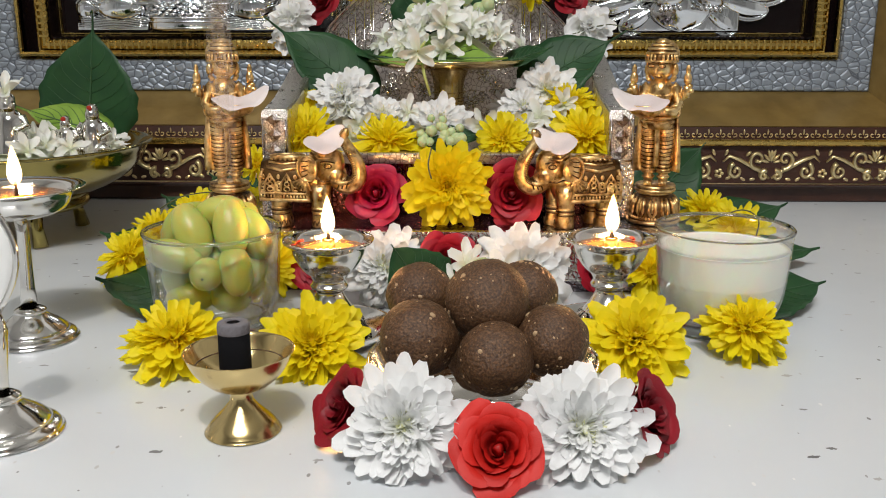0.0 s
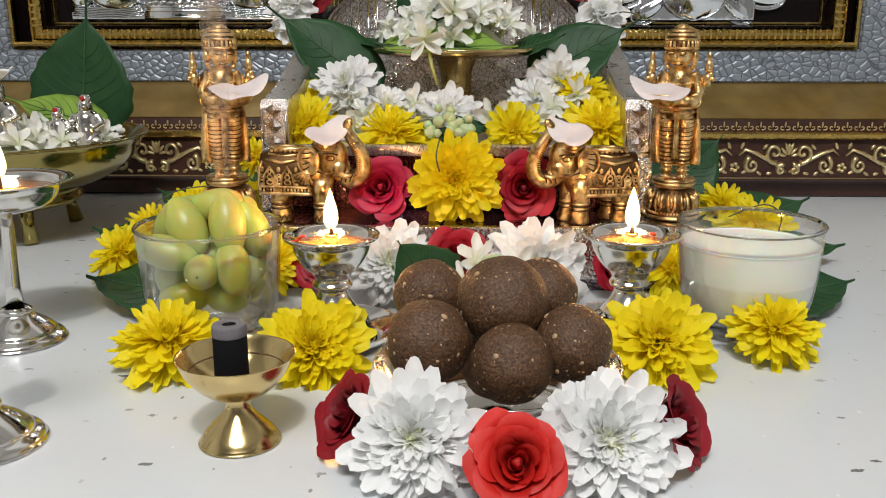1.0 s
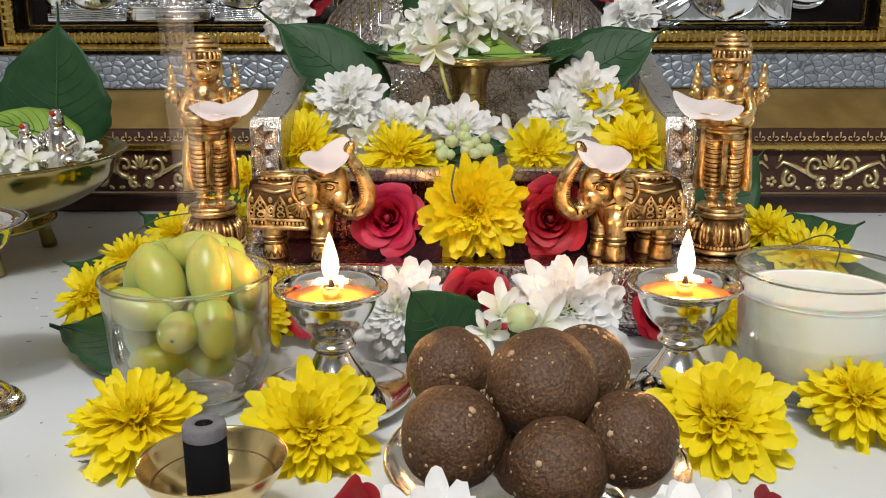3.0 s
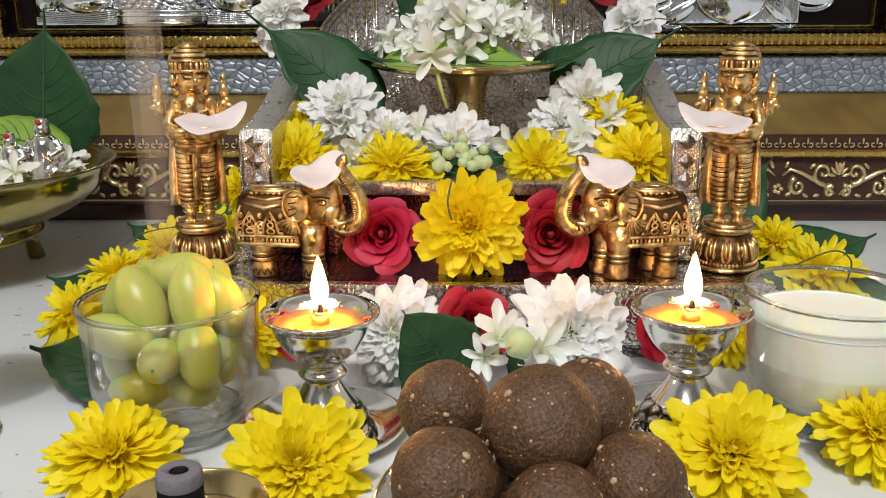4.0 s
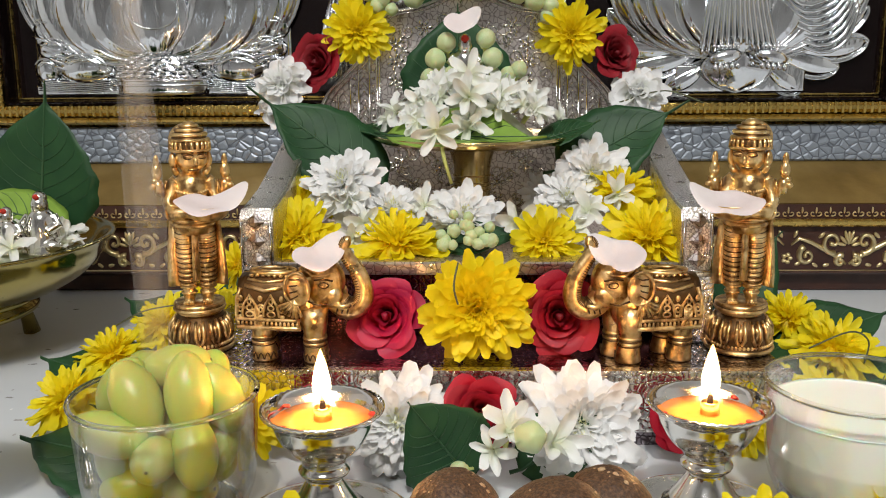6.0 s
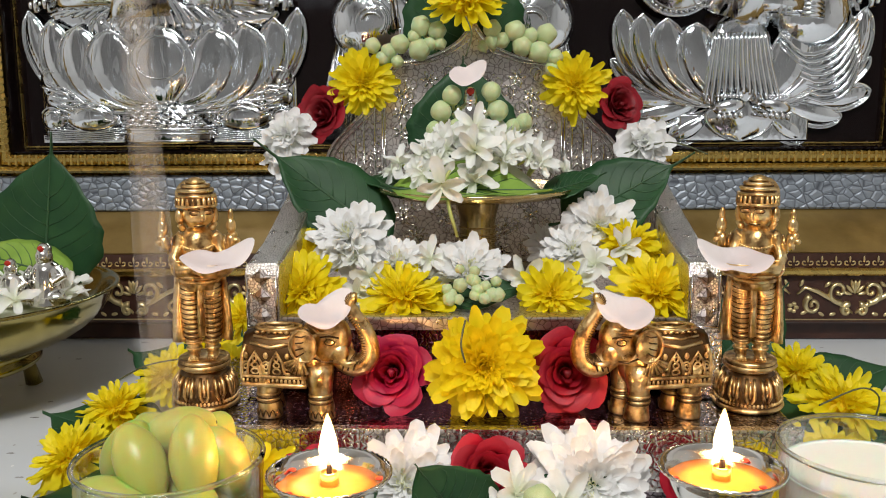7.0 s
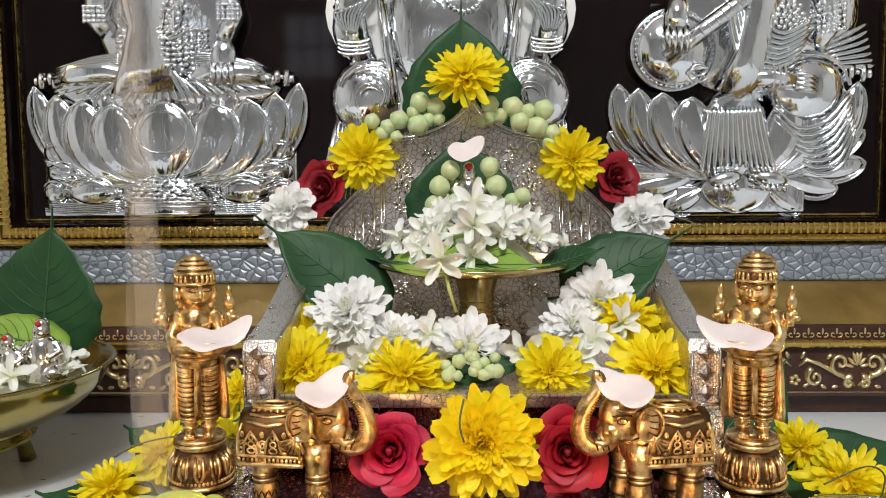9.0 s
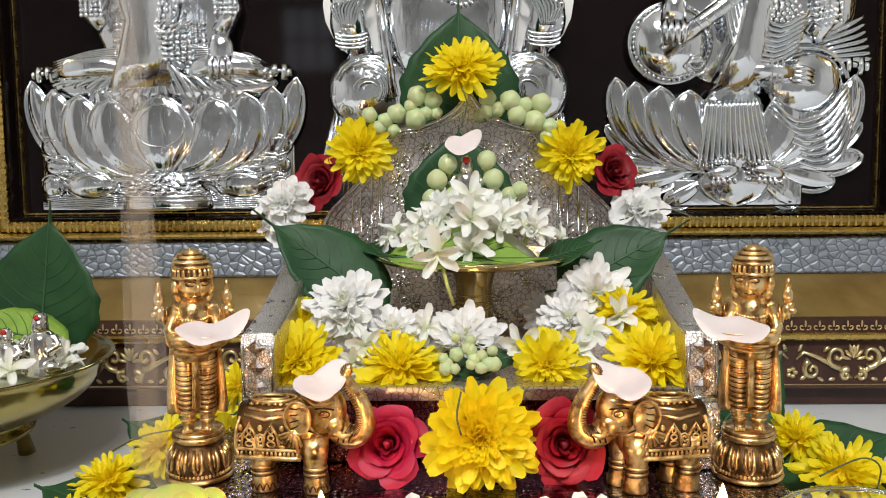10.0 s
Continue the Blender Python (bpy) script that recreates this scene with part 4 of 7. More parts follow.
# seated figure with a lute
bm = bmesh.new()
cx = 0.2265
block(bm, cx - 0.050, cx + 0.059, PY - 0.005, PY + 0.003, BASEZ, BASEZ + 0.024, 0.002)
for tx, tz, bx, bz, w in ((0.108, 0.070, 0.064, 0.042, 0.017), (0.110, 0.043, 0.050, 0.036, 0.023), (0.087, 0.021, 0.034, 0.034, 0.024), (0.058, 0.002, 0.022, 0.026, 0.022)):
    for sgn in (-1, 1):
        lotus_petal(bm, (cx + sgn * bx, BASEZ + bz), (cx + sgn * (0.55 * tx + 0.45 * bx), BASEZ + 0.5 * (tz + bz) - 0.006), (cx + sgn * tx, BASEZ + tz), w, 0.006, PY + 0.001, 2, 0.45)
for tx, tz, wx, wz, bx, bz, w, y in ((0.100, 0.110, 0.098, 0.050, 0.024, 0.034, 0.027, -0.002), (0.084, 0.106, 0.084, 0.050, 0.022, 0.034, 0.030, -0.005), (0.064, 0.102, 0.066, 0.054, 0.018, 0.034, 0.034, -0.008), (0.040, 0.098, 0.044, 0.058, 0.012, 0.034, 0.034, -0.011)):
    for sgn in (-1, 1):
        lotus_petal(bm, (cx + sgn * bx, BASEZ + bz), (cx + sgn * wx, BASEZ + wz), (cx + sgn * tx, BASEZ + tz), w, 0.008, PY + y, 3, 0.55, 0.002)
# petal under the feet
lotus_petal(bm, (cx, BASEZ + 0.040), (cx, BASEZ + 0.024), (cx, BASEZ + 0.001), 0.060, 0.010, PY - 0.006, 1, 0.35)
for sgn in (-1, 1):
    ball(bm, (cx + 0.006 + sgn * 0.019, PY - 0.020, BASEZ + 0.030), (0.014, 0.007, 0.007), pose(0, 0, 0, 0, sgn * 12, 0), 18, 10)
    for k in range(5):
        ball(bm, (cx + 0.006 + sgn * (0.010 + 0.0046 * k), PY - 0.025, BASEZ + 0.023 - 0.0004 * k), (0.0023, 0.003, 0.0030), seg=8, rings=6)
    beads(bm, cx, [(0.006 + sgn * (0.010 + 0.0032 * k), 0.0385) for k in range(7)], 0.0017, 0.024)
# hanging pleats
for i in range(13):
    q = (i - 6) / 6
    fold(bm, cx, [(-0.006 + 0.020 * q, 0.090), (-0.005 + 0.024 * q, 0.066), (-0.002 + 0.031 * q, 0.036 + 0.004 * math.cos(3 * q))], 0.0028, 0.024 - 0.004 * abs(q))
ball(bm, (cx - 0.004, PY - 0.008, BASEZ + 0.066), (0.032, 0.014, 0.040), seg=22, rings=14)
# raised knee and its folds
ball(bm, (cx + 0.056, PY - 0.008, BASEZ + 0.103), (0.032, 0.017, 0.027), pose(0, 0, 0, 0, -14, 0), 28, 18)
for k in range(8):
    fold(bm, cx, [(0.026 + 0.001 * k, 0.090 - 0.006 * k), (0.046 + 0.003 * k, 0.072 - 0.0055 * k), (0.070 + 0.0026 * k, 0.078 - 0.005 * k), (0.088 + 0.0012 * k, 0.100 - 0.004 * k)], 0.0022, 0.020 - 0.0013 * k)
for k in range(4):
    fold(bm, cx, ellipse(0.056, 0.104, 0.034 + 0.0012 * k, 0.029 + 0.001 * k, 12, 0.1, 2.2), 0.0012, 0.012 - 0.001 * k, 6)
for k in range(6):
    fold(bm, cx, [(-0.020 + 0.004 * k, 0.112 + 0.002 * k), (0.000 + 0.004 * k, 0.104 + 0.002 * k), (0.022 + 0.003 * k, 0.108 + 0.002 * k)], 0.0020, 0.022, 8)
# forearm and hand on the knee
tube(bm, [(cx - 0.004, PY - 0.022, BASEZ + 0.112), (cx + 0.018, PY - 0.025, BASEZ + 0.113), (cx + 0.040, PY - 0.027, BASEZ + 0.110)], [0.010, 0.0085, 0.0065], 14)
for k in range(3):
    fold(bm, cx, ellipse(0.020 + 0.0045 * k, 0.113, 0.002, 0.0092, 10, -1.6, 1.6), 0.0014, 0.032, 6)
for k in range(4):
    tube(bm, [(cx + 0.040, PY - 0.028, BASEZ + 0.115 - 0.0036 * k), (cx + 0.050, PY - 0.028, BASEZ + 0.1145 - 0.0038 * k), (cx + 0.058, PY - 0.026, BASEZ + 0.112 - 0.0036 * k)], [0.0024, 0.0022, 0.0018], 8)
# round lute body with beaded rim
ball(bm, (cx - 0.056, PY - 0.010, BASEZ + 0.138), (0.034, 0.018, 0.033), seg=36, rings=20)
for r, t, dp in ((0.0345, 0.0020, 0.011), (0.0300, 0.0012, 0.018)):
    fold(bm, cx, ellipse(-0.056, 0.138, r, 0.97 * r, 40), t, dp, 8)
for k in range(46):
    a = 2 * math.pi * k / 46
    ball(bm, (cx - 0.056 + 0.0322 * math.cos(a), PY - 0.0165, BASEZ + 0.138 + 0.0312 * math.sin(a)), (0.0017, 0.0017, 0.0017), seg=7, rings=5)
tube(bm, [(cx - 0.066, PY - 0.030, BASEZ + 0.128), (cx - 0.028, PY - 0.032, BASEZ + 0.158), (cx + 0.010, PY - 0.030, BASEZ + 0.186), (cx + 0.050, PY - 0.026, BASEZ + 0.214)], [0.0075, 0.0070, 0.0062, 0.0055], 12)
for k in range(14):
    ball(bm, (cx - 0.040 + 0.006 * k, PY - 0.038, BASEZ + 0.150 + 0.0045 * k), (0.0010, 0.0016, 0.0052), pose(0, 0, 0, 0, -38, 0), 7, 5)
tube(bm, [(cx - 0.058, PY - 0.026, BASEZ + 0.182), (cx - 0.058, PY - 0.032, BASEZ + 0.165), (cx - 0.060, PY - 0.034, BASEZ + 0.152)], [0.0090, 0.0100, 0.0105], 14)
for k in range(4):
    tube(bm, [(cx - 0.068 + 0.0052 * k, PY - 0.040, BASEZ + 0.153), (cx - 0.067 + 0.0050 * k, PY - 0.043, BASEZ + 0.142), (cx - 0.065 + 0.0046 * k, PY - 0.038, BASEZ + 0.131 + 0.0012 * abs(k - 2))], [0.0028, 0.0026, 0.0019], 9)
for k in range(3):
    fold(bm, cx, ellipse(-0.038 , 0.116 + 0.0036 * k, 0.008 - 0.002 * k, 0.006 - 0.0014 * k, 10), 0.0011, 0.026, 6)
# body, scarf folds and necklaces
ball(bm, (cx + 0.018, PY + 0.001, BASEZ + 0.158), (0.078, 0.010, 0.062), seg=28, rings=18)
ball(bm, (cx + 0.060, PY, BASEZ + 0.172), (0.042, 0.012, 0.050), seg=24, rings=16)
tube(bm, [(cx + 0.006, PY - 0.006, BASEZ + 0.100), (cx + 0.014, PY - 0.012, BASEZ + 0.130), (cx + 0.020, PY - 0.012, BASEZ + 0.165), (cx + 0.026, PY - 0.010, BASEZ + 0.200), (cx + 0.028, PY - 0.006, BASEZ + 0.235)], [0.040, 0.032, 0.030, 0.034, 0.032], 22, 0.5)
for k in range(9):
    fold(bm, cx, [(-0.018 + 0.003 * k, 0.180 - 0.002 * k), (-0.014 + 0.004 * k, 0.150 - 0.001 * k), (-0.006 + 0.005 * k, 0.124)], 0.0024, 0.031 - 0.0004 * k)
for k in range(8):
    fold(bm, cx, [(0.000 + 0.002 * k, 0.128 + 0.004 * k), (0.022 + 0.001 * k, 0.120 + 0.004 * k), (0.044 + 0.001 * k, 0.130 + 0.004 * k)], 0.0021, 0.030, 8)
for k in range(90):
    a, q = k * 2.4, (k / 90) ** 0.5
    ball(bm, (cx + 0.022 + 0.026 * q * math.cos(a), PY - 0.030 + 0.006 * q, BASEZ + 0.160 + 0.022 * q * math.sin(a)), (0.0023, 0.002, 0.0023), seg=7, rings=5)
# arm with bangles and flowing scarf end
tube(bm, [(cx + 0.050, PY - 0.010, BASEZ + 0.205), (cx + 0.068, PY - 0.012, BASEZ + 0.180), (cx + 0.074, PY - 0.010, BASEZ + 0.158), (cx + 0.060, PY - 0.014, BASEZ + 0.140)], [0.013, 0.012, 0.011, 0.009], 14)
for k in range(6):
    beads(bm, cx, [(0.060 + 0.0042 * i, 0.148 + 0.0048 * k + 0.001 * i) for i in range(6)], 0.0021, 0.021)
for k in range(7):
    fold(bm, cx, [(0.066 + 0.002 * k, 0.140 - 0.003 * k), (0.090 + 0.003 * k, 0.150 - 0.0045 * k), (0.104 + 0.0012 * k, 0.158 - 0.006 * k)], 0.0022, 0.009)
for k in range(5):
    block(bm, cx + 0.086 + 0.005 * k, cx + 0.0905 + 0.005 * k, PY - 0.011, PY, BASEZ + 0.110 + 0.003 * (k % 3), BASEZ + 0.120 + 0.004 * (k % 2))
relief("relief_figure_with_lute", bm, "polished silver relief of a seated figure holding a lute")

# ---- the silver seat ----
seat = thing("silver_throne", Matrix(), "small chased silver throne with high peaked back and arms", "throne")
PLAT = block(bmesh.new(), -0.150, 0.158, 0.566, 0.86, 0.0, 0.0395, 0.0015)
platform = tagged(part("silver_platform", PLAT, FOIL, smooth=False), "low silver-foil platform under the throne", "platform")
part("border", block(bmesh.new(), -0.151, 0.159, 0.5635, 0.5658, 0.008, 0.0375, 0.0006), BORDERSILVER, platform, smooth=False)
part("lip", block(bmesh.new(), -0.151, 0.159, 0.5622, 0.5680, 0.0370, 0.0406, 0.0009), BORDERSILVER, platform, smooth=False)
part("seat_base", block(bmesh.new(), -0.110, 0.118, 0.622, 0.80, 0.040, 0.0795, 0.001), ROSEREFLECT, seat, smooth=False)
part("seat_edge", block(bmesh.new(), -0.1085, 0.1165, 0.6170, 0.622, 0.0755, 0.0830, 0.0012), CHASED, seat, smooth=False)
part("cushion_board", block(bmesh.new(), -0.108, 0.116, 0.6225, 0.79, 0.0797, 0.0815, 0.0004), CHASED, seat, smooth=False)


def arm(x0, x1):
    """Side panel whose top sweeps up to the back and whose front is a rounded post."""
    side = [(0.612, 0.040), (0.612, 0.106), (0.616, 0.1125), (0.628, 0.1135), (0.66, 0.118), (0.70, 0.128), (0.76, 0.145), (0.80, 0.150), (0.80, 0.040)]
    bm = bmesh.new()
    a = [bm.verts.new((x0, y, z)) for y, z in side]
    b = [bm.verts.new((x1, y, z)) for y, z in side]
    bm.faces.new(a)
    bm.faces.new(b[::-1])
    for i in range(len(side)):
        j = (i + 1) % len(side)
        bm.faces.new((a[i], b[i], b[j], a[j]))
    bmesh.ops.recalc_face_normals(bm, faces=bm.faces[:])
    bmesh.ops.bevel(bm, geom=bm.edges[:], offset=0.0012, segments=2, affect="EDGES")
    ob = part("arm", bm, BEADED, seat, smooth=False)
    # diamond panel on the post
    w = x1 - x0
    for k in range(3):
        zc = 0.085 + 0.0105 * k
        bm = bmesh.new()
        q = [bm.verts.new(p) for p in (((x0 + x1) / 2 - w * 0.30, 0.6115, zc), ((x0 + x1) / 2, 0.6115, zc - 0.0048), ((x0 + x1) / 2 + w * 0.30, 0.6115, zc), ((x0 + x1) / 2, 0.6115, zc + 0.0048))]
        c = bm.verts.new(((x0 + x1) / 2, 0.6092, zc))
        for i in range(4):
            bm.faces.new((q[i], q[(i + 1) % 4], c))
        bm.faces.new(q[::-1])
        bmesh.ops.recalc_face_normals(bm, faces=bm.faces[:])
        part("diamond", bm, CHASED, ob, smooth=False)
    bm = bmesh.new()
    for xx in (x0 + 0.0012, x1 - 0.0012):
        tube(bm, [(xx, 0.6112, 0.079), (xx, 0.6112, 0.106)], 0.0008, 6)
    tube(bm, [(x0 + 0.0012, 0.6112, 0.079), (x1 - 0.0012, 0.6112, 0.079)], 0.0008, 6)
    part("post_border", bm, SILVER, ob)
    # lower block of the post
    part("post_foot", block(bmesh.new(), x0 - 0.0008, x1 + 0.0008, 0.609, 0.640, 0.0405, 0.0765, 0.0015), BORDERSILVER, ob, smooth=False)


arm(-0.1215, -0.1035)
arm(0.1135, 0.1305)

# back: outline given by half widths up the height
BACKC = 0.001
half_w = [(0.08, 0.108), (0.13, 0.110), (0.150, 0.109), (0.165, 0.104), (0.180, 0.090), (0.192, 0.078), (0.205, 0.070), (0.218, 0.064), (0.2245, 0.056), (0.2265, 0.040), (0.232, 0.024), (0.240, 0.011), (0.249, 0.004), (0.256, 0.0006)]
BACKS = rounded(half_w, 3)


def back_width(z):
    for (z0, w0), (z1, w1) in zip(BACKS, BACKS[1:]):
        if z0 <= z <= z1:
            return w0 + (w1 - w0) * (z - z0) / max(z1 - z0, 1e-6)
    return BACKS[-1][1]


def back_y(z):
    return 0.800 + 0.06 * (z - 0.08)


bm = bmesh.new()
rows_f, rows_b = [], []
for z, w in BACKS:
    rows_f.append([bm.verts.new((BACKC + w * v, back_y(z), z)) for v in (-1, -0.5, 0, 0.5, 1)])
    rows_b.append([bm.verts.new((BACKC + w * v, back_y(z) + 0.006, z)) for v in (-1, -0.5, 0, 0.5, 1)])
for i in range(len(BACKS) - 1):
    for j in range(4):
        bm.faces.new((rows_f[i][j], rows_f[i][j + 1], rows_f[i + 1][j + 1], rows_f[i + 1][j]))
        bm.faces.new((rows_b[i][j], rows_b[i + 1][j], rows_b[i + 1][j + 1], rows_b[i][j + 1]))
    for j in (0, 4):
        bm.faces.new((rows_f[i][j], rows_f[i + 1][j], rows_b[i + 1][j], rows_b[i][j]))
bm.faces.new(rows_f[0] + rows_b[0][::-1])
bmesh.ops.recalc_face_normals(bm, faces=bm.faces[:])
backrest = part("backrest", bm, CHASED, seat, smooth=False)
for inset, rad in ((0.002, 0.0012), (0.0055, 0.0007)):
    for sgn in (-1, 1):
        bm = bmesh.new()
        pts = [(BACKC + sgn * max(w - inset, 0.0), back_y(z) - 0.0006, z - inset * 0.5) for z, w in BACKS if w - inset > 0.0005]
        tube(bm, pts, rad, 6)
        part("raised_line", bm, SILVER, backrest)


def back_top(x):
    """Height of the back's edge at a distance x from its middle line."""
    return max(z for z, w in BACKS if w >= x)


for x in (0.1005, 0.0945, 0.0855, 0.0795, 0.0715, 0.0660, 0.0640):
    for sgn in (-1, 1):
        top = back_top(x + 0.006)
        if top > 0.11:
            part("raised_line", tube(bmesh.new(), [(BACKC + sgn * x, back_y(0.085) - 0.0006, 0.085), (BACKC + sgn * x, back_y(top) - 0.0006, top)], 0.0008, 6), SILVER, backrest)
CHEV = bmesh.new()
tube(CHEV, [(-0.003, 0, -0.002), (0, 0, 0.002), (0.003, 0, -0.002)], 0.0006, 5)
CHEV = mesh_of("chevron", CHEV, SILVER)
STUD = mesh_of("stud", ball(bmesh.new(), (0, 0, 0), (0.0013, 0.0009, 0.0013), seg=8, rings=6), SILVER)
z = 0.09
while z < 0.212:
    for sgn in (-1, 1):
        for x, mesh in ((0.0975, STUD), (0.090, CHEV), (0.0825, STUD), (0.0755, CHEV), (0.0688, STUD)):
            if z < back_top(x + 0.006) - 0.002:
                part(mesh.name, mesh, None, backrest, m=pose(BACKC + sgn * x, back_y(z) - 0.0005, z))
    z += 0.0054
bm = bmesh.new()
for k in range(6):
    a = math.pi * k / 3
    ball(bm, (0.0042 * math.cos(a), 0, 0.0042 * math.sin(a)), (0.0026, 0.0008, 0.0014), pose(0, 0, 0, 0, -math.degrees(a), 0), 10, 6)
ball(bm, (0, 0, 0), (0.0018, 0.0014, 0.0018), seg=10, rings=8)
FLORAL = mesh_of("embossed_flower", bm, SILVER)
bm = bmesh.new()
tube(bm, spiral(0.004, 0, 0.0056, 1.3, -1.8), [0.0009 - 0.0004 * k / 18 for k in range(19)], 5)
CURL = mesh_of("embossed_curl", bm, SILVER)
rng = random.Random(11)
for z in [0.088 + 0.0125 * k for k in range(11)]:
    w = min(back_width(z) - 0.008, 0.062)
    n = int(w / 0.0105)
    for i in range(-n, n + 1):
        odd = (i + round(z * 1000)) % 3
        part("embossed_flower" if odd == 0 else "embossed_curl", FLORAL if odd == 0 else CURL, None, backrest, m=pose(BACKC + i * 0.0105, back_y(z) - 0.0004, z + rng.uniform(-0.001, 0.001), 0, rng.uniform(0, 360), 0))


# ---- brass figures ----
def tone(bm, start, index):
    """Gives the faces made since start the material slot index."""
    bm.faces.ensure_lookup_table()
    for k in range(start, len(bm.faces)):
        bm.faces[k].material_index = index
    return len(bm.faces)


def two_tone(name, bm, m):
    ob = part(name, bm, OLDBRASS)
    ob.data.materials.append(DARKBRASS)
    ob.matrix_basis = m
    return ob


def loop(bm, centre, u, v, ru, rv, rad, n=20, arc=1.0, start=0.0):
    """A raised line round an ellipse in the plane of u and v."""
    c, u, v = Vector(centre), Vector(u), Vector(v)
    tube(bm, [c + u * ru * math.cos(start + arc * 2 * math.pi * k / n) + v * rv * math.sin(start + arc * 2 * math.pi * k / n) for k in range(n + 1)], rad, 6)


def elephant(m):
    """Standing on z = 0, trunk raised towards +x. Bright raised ornament over a dark patinated ground."""
    bm = bmesh.new()
    X, Y, Z = (1, 0, 0), (0, 1, 0), (0, 0, 1)
    legs = ((-0.0160, -0.0070), (-0.0195, 0.0070), (0.0130, -0.0062), (0.0090, 0.0066))
    # rump, chest and legs
    ball(bm, (-0.0090, 0, 0.0315), (0.0185, 0.0122, 0.0150), seg=32, rings=20)
    ball(bm, (0.0070, 0, 0.0290), (0.0115, 0.0108, 0.0145), seg=24, rings=16)
    for sx, sy in legs:
        tube(bm, [(sx - 0.001, sy * 0.8, 0.028), (sx, sy, 0.020), (sx, sy, 0.014), (sx, sy, 0.0095), (sx + 0.0004, sy, 0.0045), (sx + 0.0006, sy, 0.0010), (sx + 0.0006, sy, 0.0)], [0.0085, 0.0070, 0.0060, 0.0057, 0.0064, 0.0070, 0.0067], 22)
        for zz in (0.0100, 0.0128):
            loop(bm, (sx, sy, zz), X, Y, 0.0059, 0.0059, 0.0008)
    # head, brow domes, cheeks
    ball(bm, (0.0170, 0, 0.0405), (0.0115, 0.0105, 0.0135), pose(0, 0, 0, 0, 28, 0), 30, 20)
    for sgn in (-1, 1):
        ball(bm, (0.0135, sgn * 0.0042, 0.0490), (0.0072, 0.0052, 0.0058), seg=18, rings=12)
        ball(bm, (0.0225, sgn * 0.0050, 0.0350), (0.0065, 0.0046, 0.0062), seg=18, rings=12)
    trunk = rounded([(0.0200, 0, 0.0370), (0.0255, 0, 0.0305), (0.0310, 0, 0.0275), (0.0365, 0, 0.0295), (0.0395, 0, 0.0350), (0.0385, 0, 0.0425), (0.0350, 0, 0.0495), (0.0310, 0, 0.0550), (0.0285, 0, 0.0600), (0.0300, 0, 0.0635), (0.0322, 0, 0.0640)], 5)
    last = len(trunk) - 1

    def girth(i):
        return 0.0074 - 0.0048 * (i / last) ** 0.8

    tube(bm, trunk, [girth(i) for i in range(last + 1)], 20)
    s = tone(bm, 0, 0)
    # blanket cloth, hanging from the back down both flanks
    arch = [(-0.0132, 0.0185), (-0.0138, 0.0250), (-0.0134, 0.0330), (-0.0112, 0.0410), (-0.0070, 0.0455), (0, 0.0472), (0.0070, 0.0455), (0.0112, 0.0410), (0.0134, 0.0330), (0.0138, 0.0250), (0.0132, 0.0185)]
    grid = []
    for k in range(9):
        u = k / 8
        swell = 1 - 0.10 * (2 * u - 1) ** 4
        grid.append([bm.verts.new((-0.0278 + 0.0345 * u + 0.003 * (z - 0.03) / 0.02 * (u - 0.5), y * swell, 0.0185 + (z - 0.0185) * (1 - 0.08 * (2 * u - 1) ** 2))) for y, z in arch])
    for a, b in zip(grid, grid[1:]):
        for j in range(len(arch) - 1):
            bm.faces.new((a[j], b[j], b[j + 1], a[j + 1]))
    bm.faces.new(grid[0])
    bm.faces.new(grid[-1][::-1])
    for a, b in zip(grid, grid[1:]):
        bm.faces.new((a[0], a[-1], b[-1], b[0]))
    s = tone(bm, s, 1)
    # raised bright ornament
    for sgn in (-1, 1):
        side = sgn * 0.0138
        for z0, r in ((0.0188, 0.0013), (0.0232, 0.0009)):
            tube(bm, [(-0.0282 + 0.0355 * k / 12, side * (1 - 0.07 * (k / 6 - 1) ** 4), z0) for k in range(13)], r, 8)
        for k in range(15):
            ball(bm, (-0.0272 + 0.00235 * k, side, 0.0210), (0.0009, 0.0008, 0.0013), seg=8, rings=6)
        # front and rear hems
        tube(bm, [(0.0066, side * 0.94, 0.0190), (0.0056, side, 0.0250), (0.0040, side, 0.0330), (0.0044, side * 0.86, 0.0400)], 0.0010, 7)
        tube(bm, [(-0.0280, side * 0.92, 0.0190), (-0.0284, side * 0.92, 0.0260), (-0.0280, side * 0.90, 0.0340), (-0.0262, side * 0.80, 0.0395)], 0.0011, 7)
        # two leaf panels with spirals between
        for px in (-0.0205, -0.0085):
            tube(bm, [(px - 0.0045, side * 1.01, 0.0250), (px - 0.0034, side * 1.01, 0.0310), (px, side * 0.99, 0.0365), (px + 0.0034, side * 1.01, 0.0310), (px + 0.0045, side * 1.01, 0.0250)], 0.0008, 6)
            for k in range(3):
                loop(bm, (px, side * 1.01, 0.0262 + 0.0034 * k), X, Z, 0.0021 - 0.0005 * k, 0.0014, 0.0005, 12)
        for px in (-0.0255, -0.0145, -0.0025):
            tube(bm, [(px + 0.0026 * (1 - q / 15) * math.cos(q * 0.8), side * 1.0, 0.0290 + 0.0028 * (1 - q / 15) * math.sin(q * 0.8)) for q in range(13)], 0.0006, 5)
            ball(bm, (px, side * 0.98, 0.0345), (0.0014, 0.0008, 0.0018), seg=8, rings=6)
            ball(bm, (px, side, 0.0250), (0.0017, 0.0008, 0.0010), seg=8, rings=6)
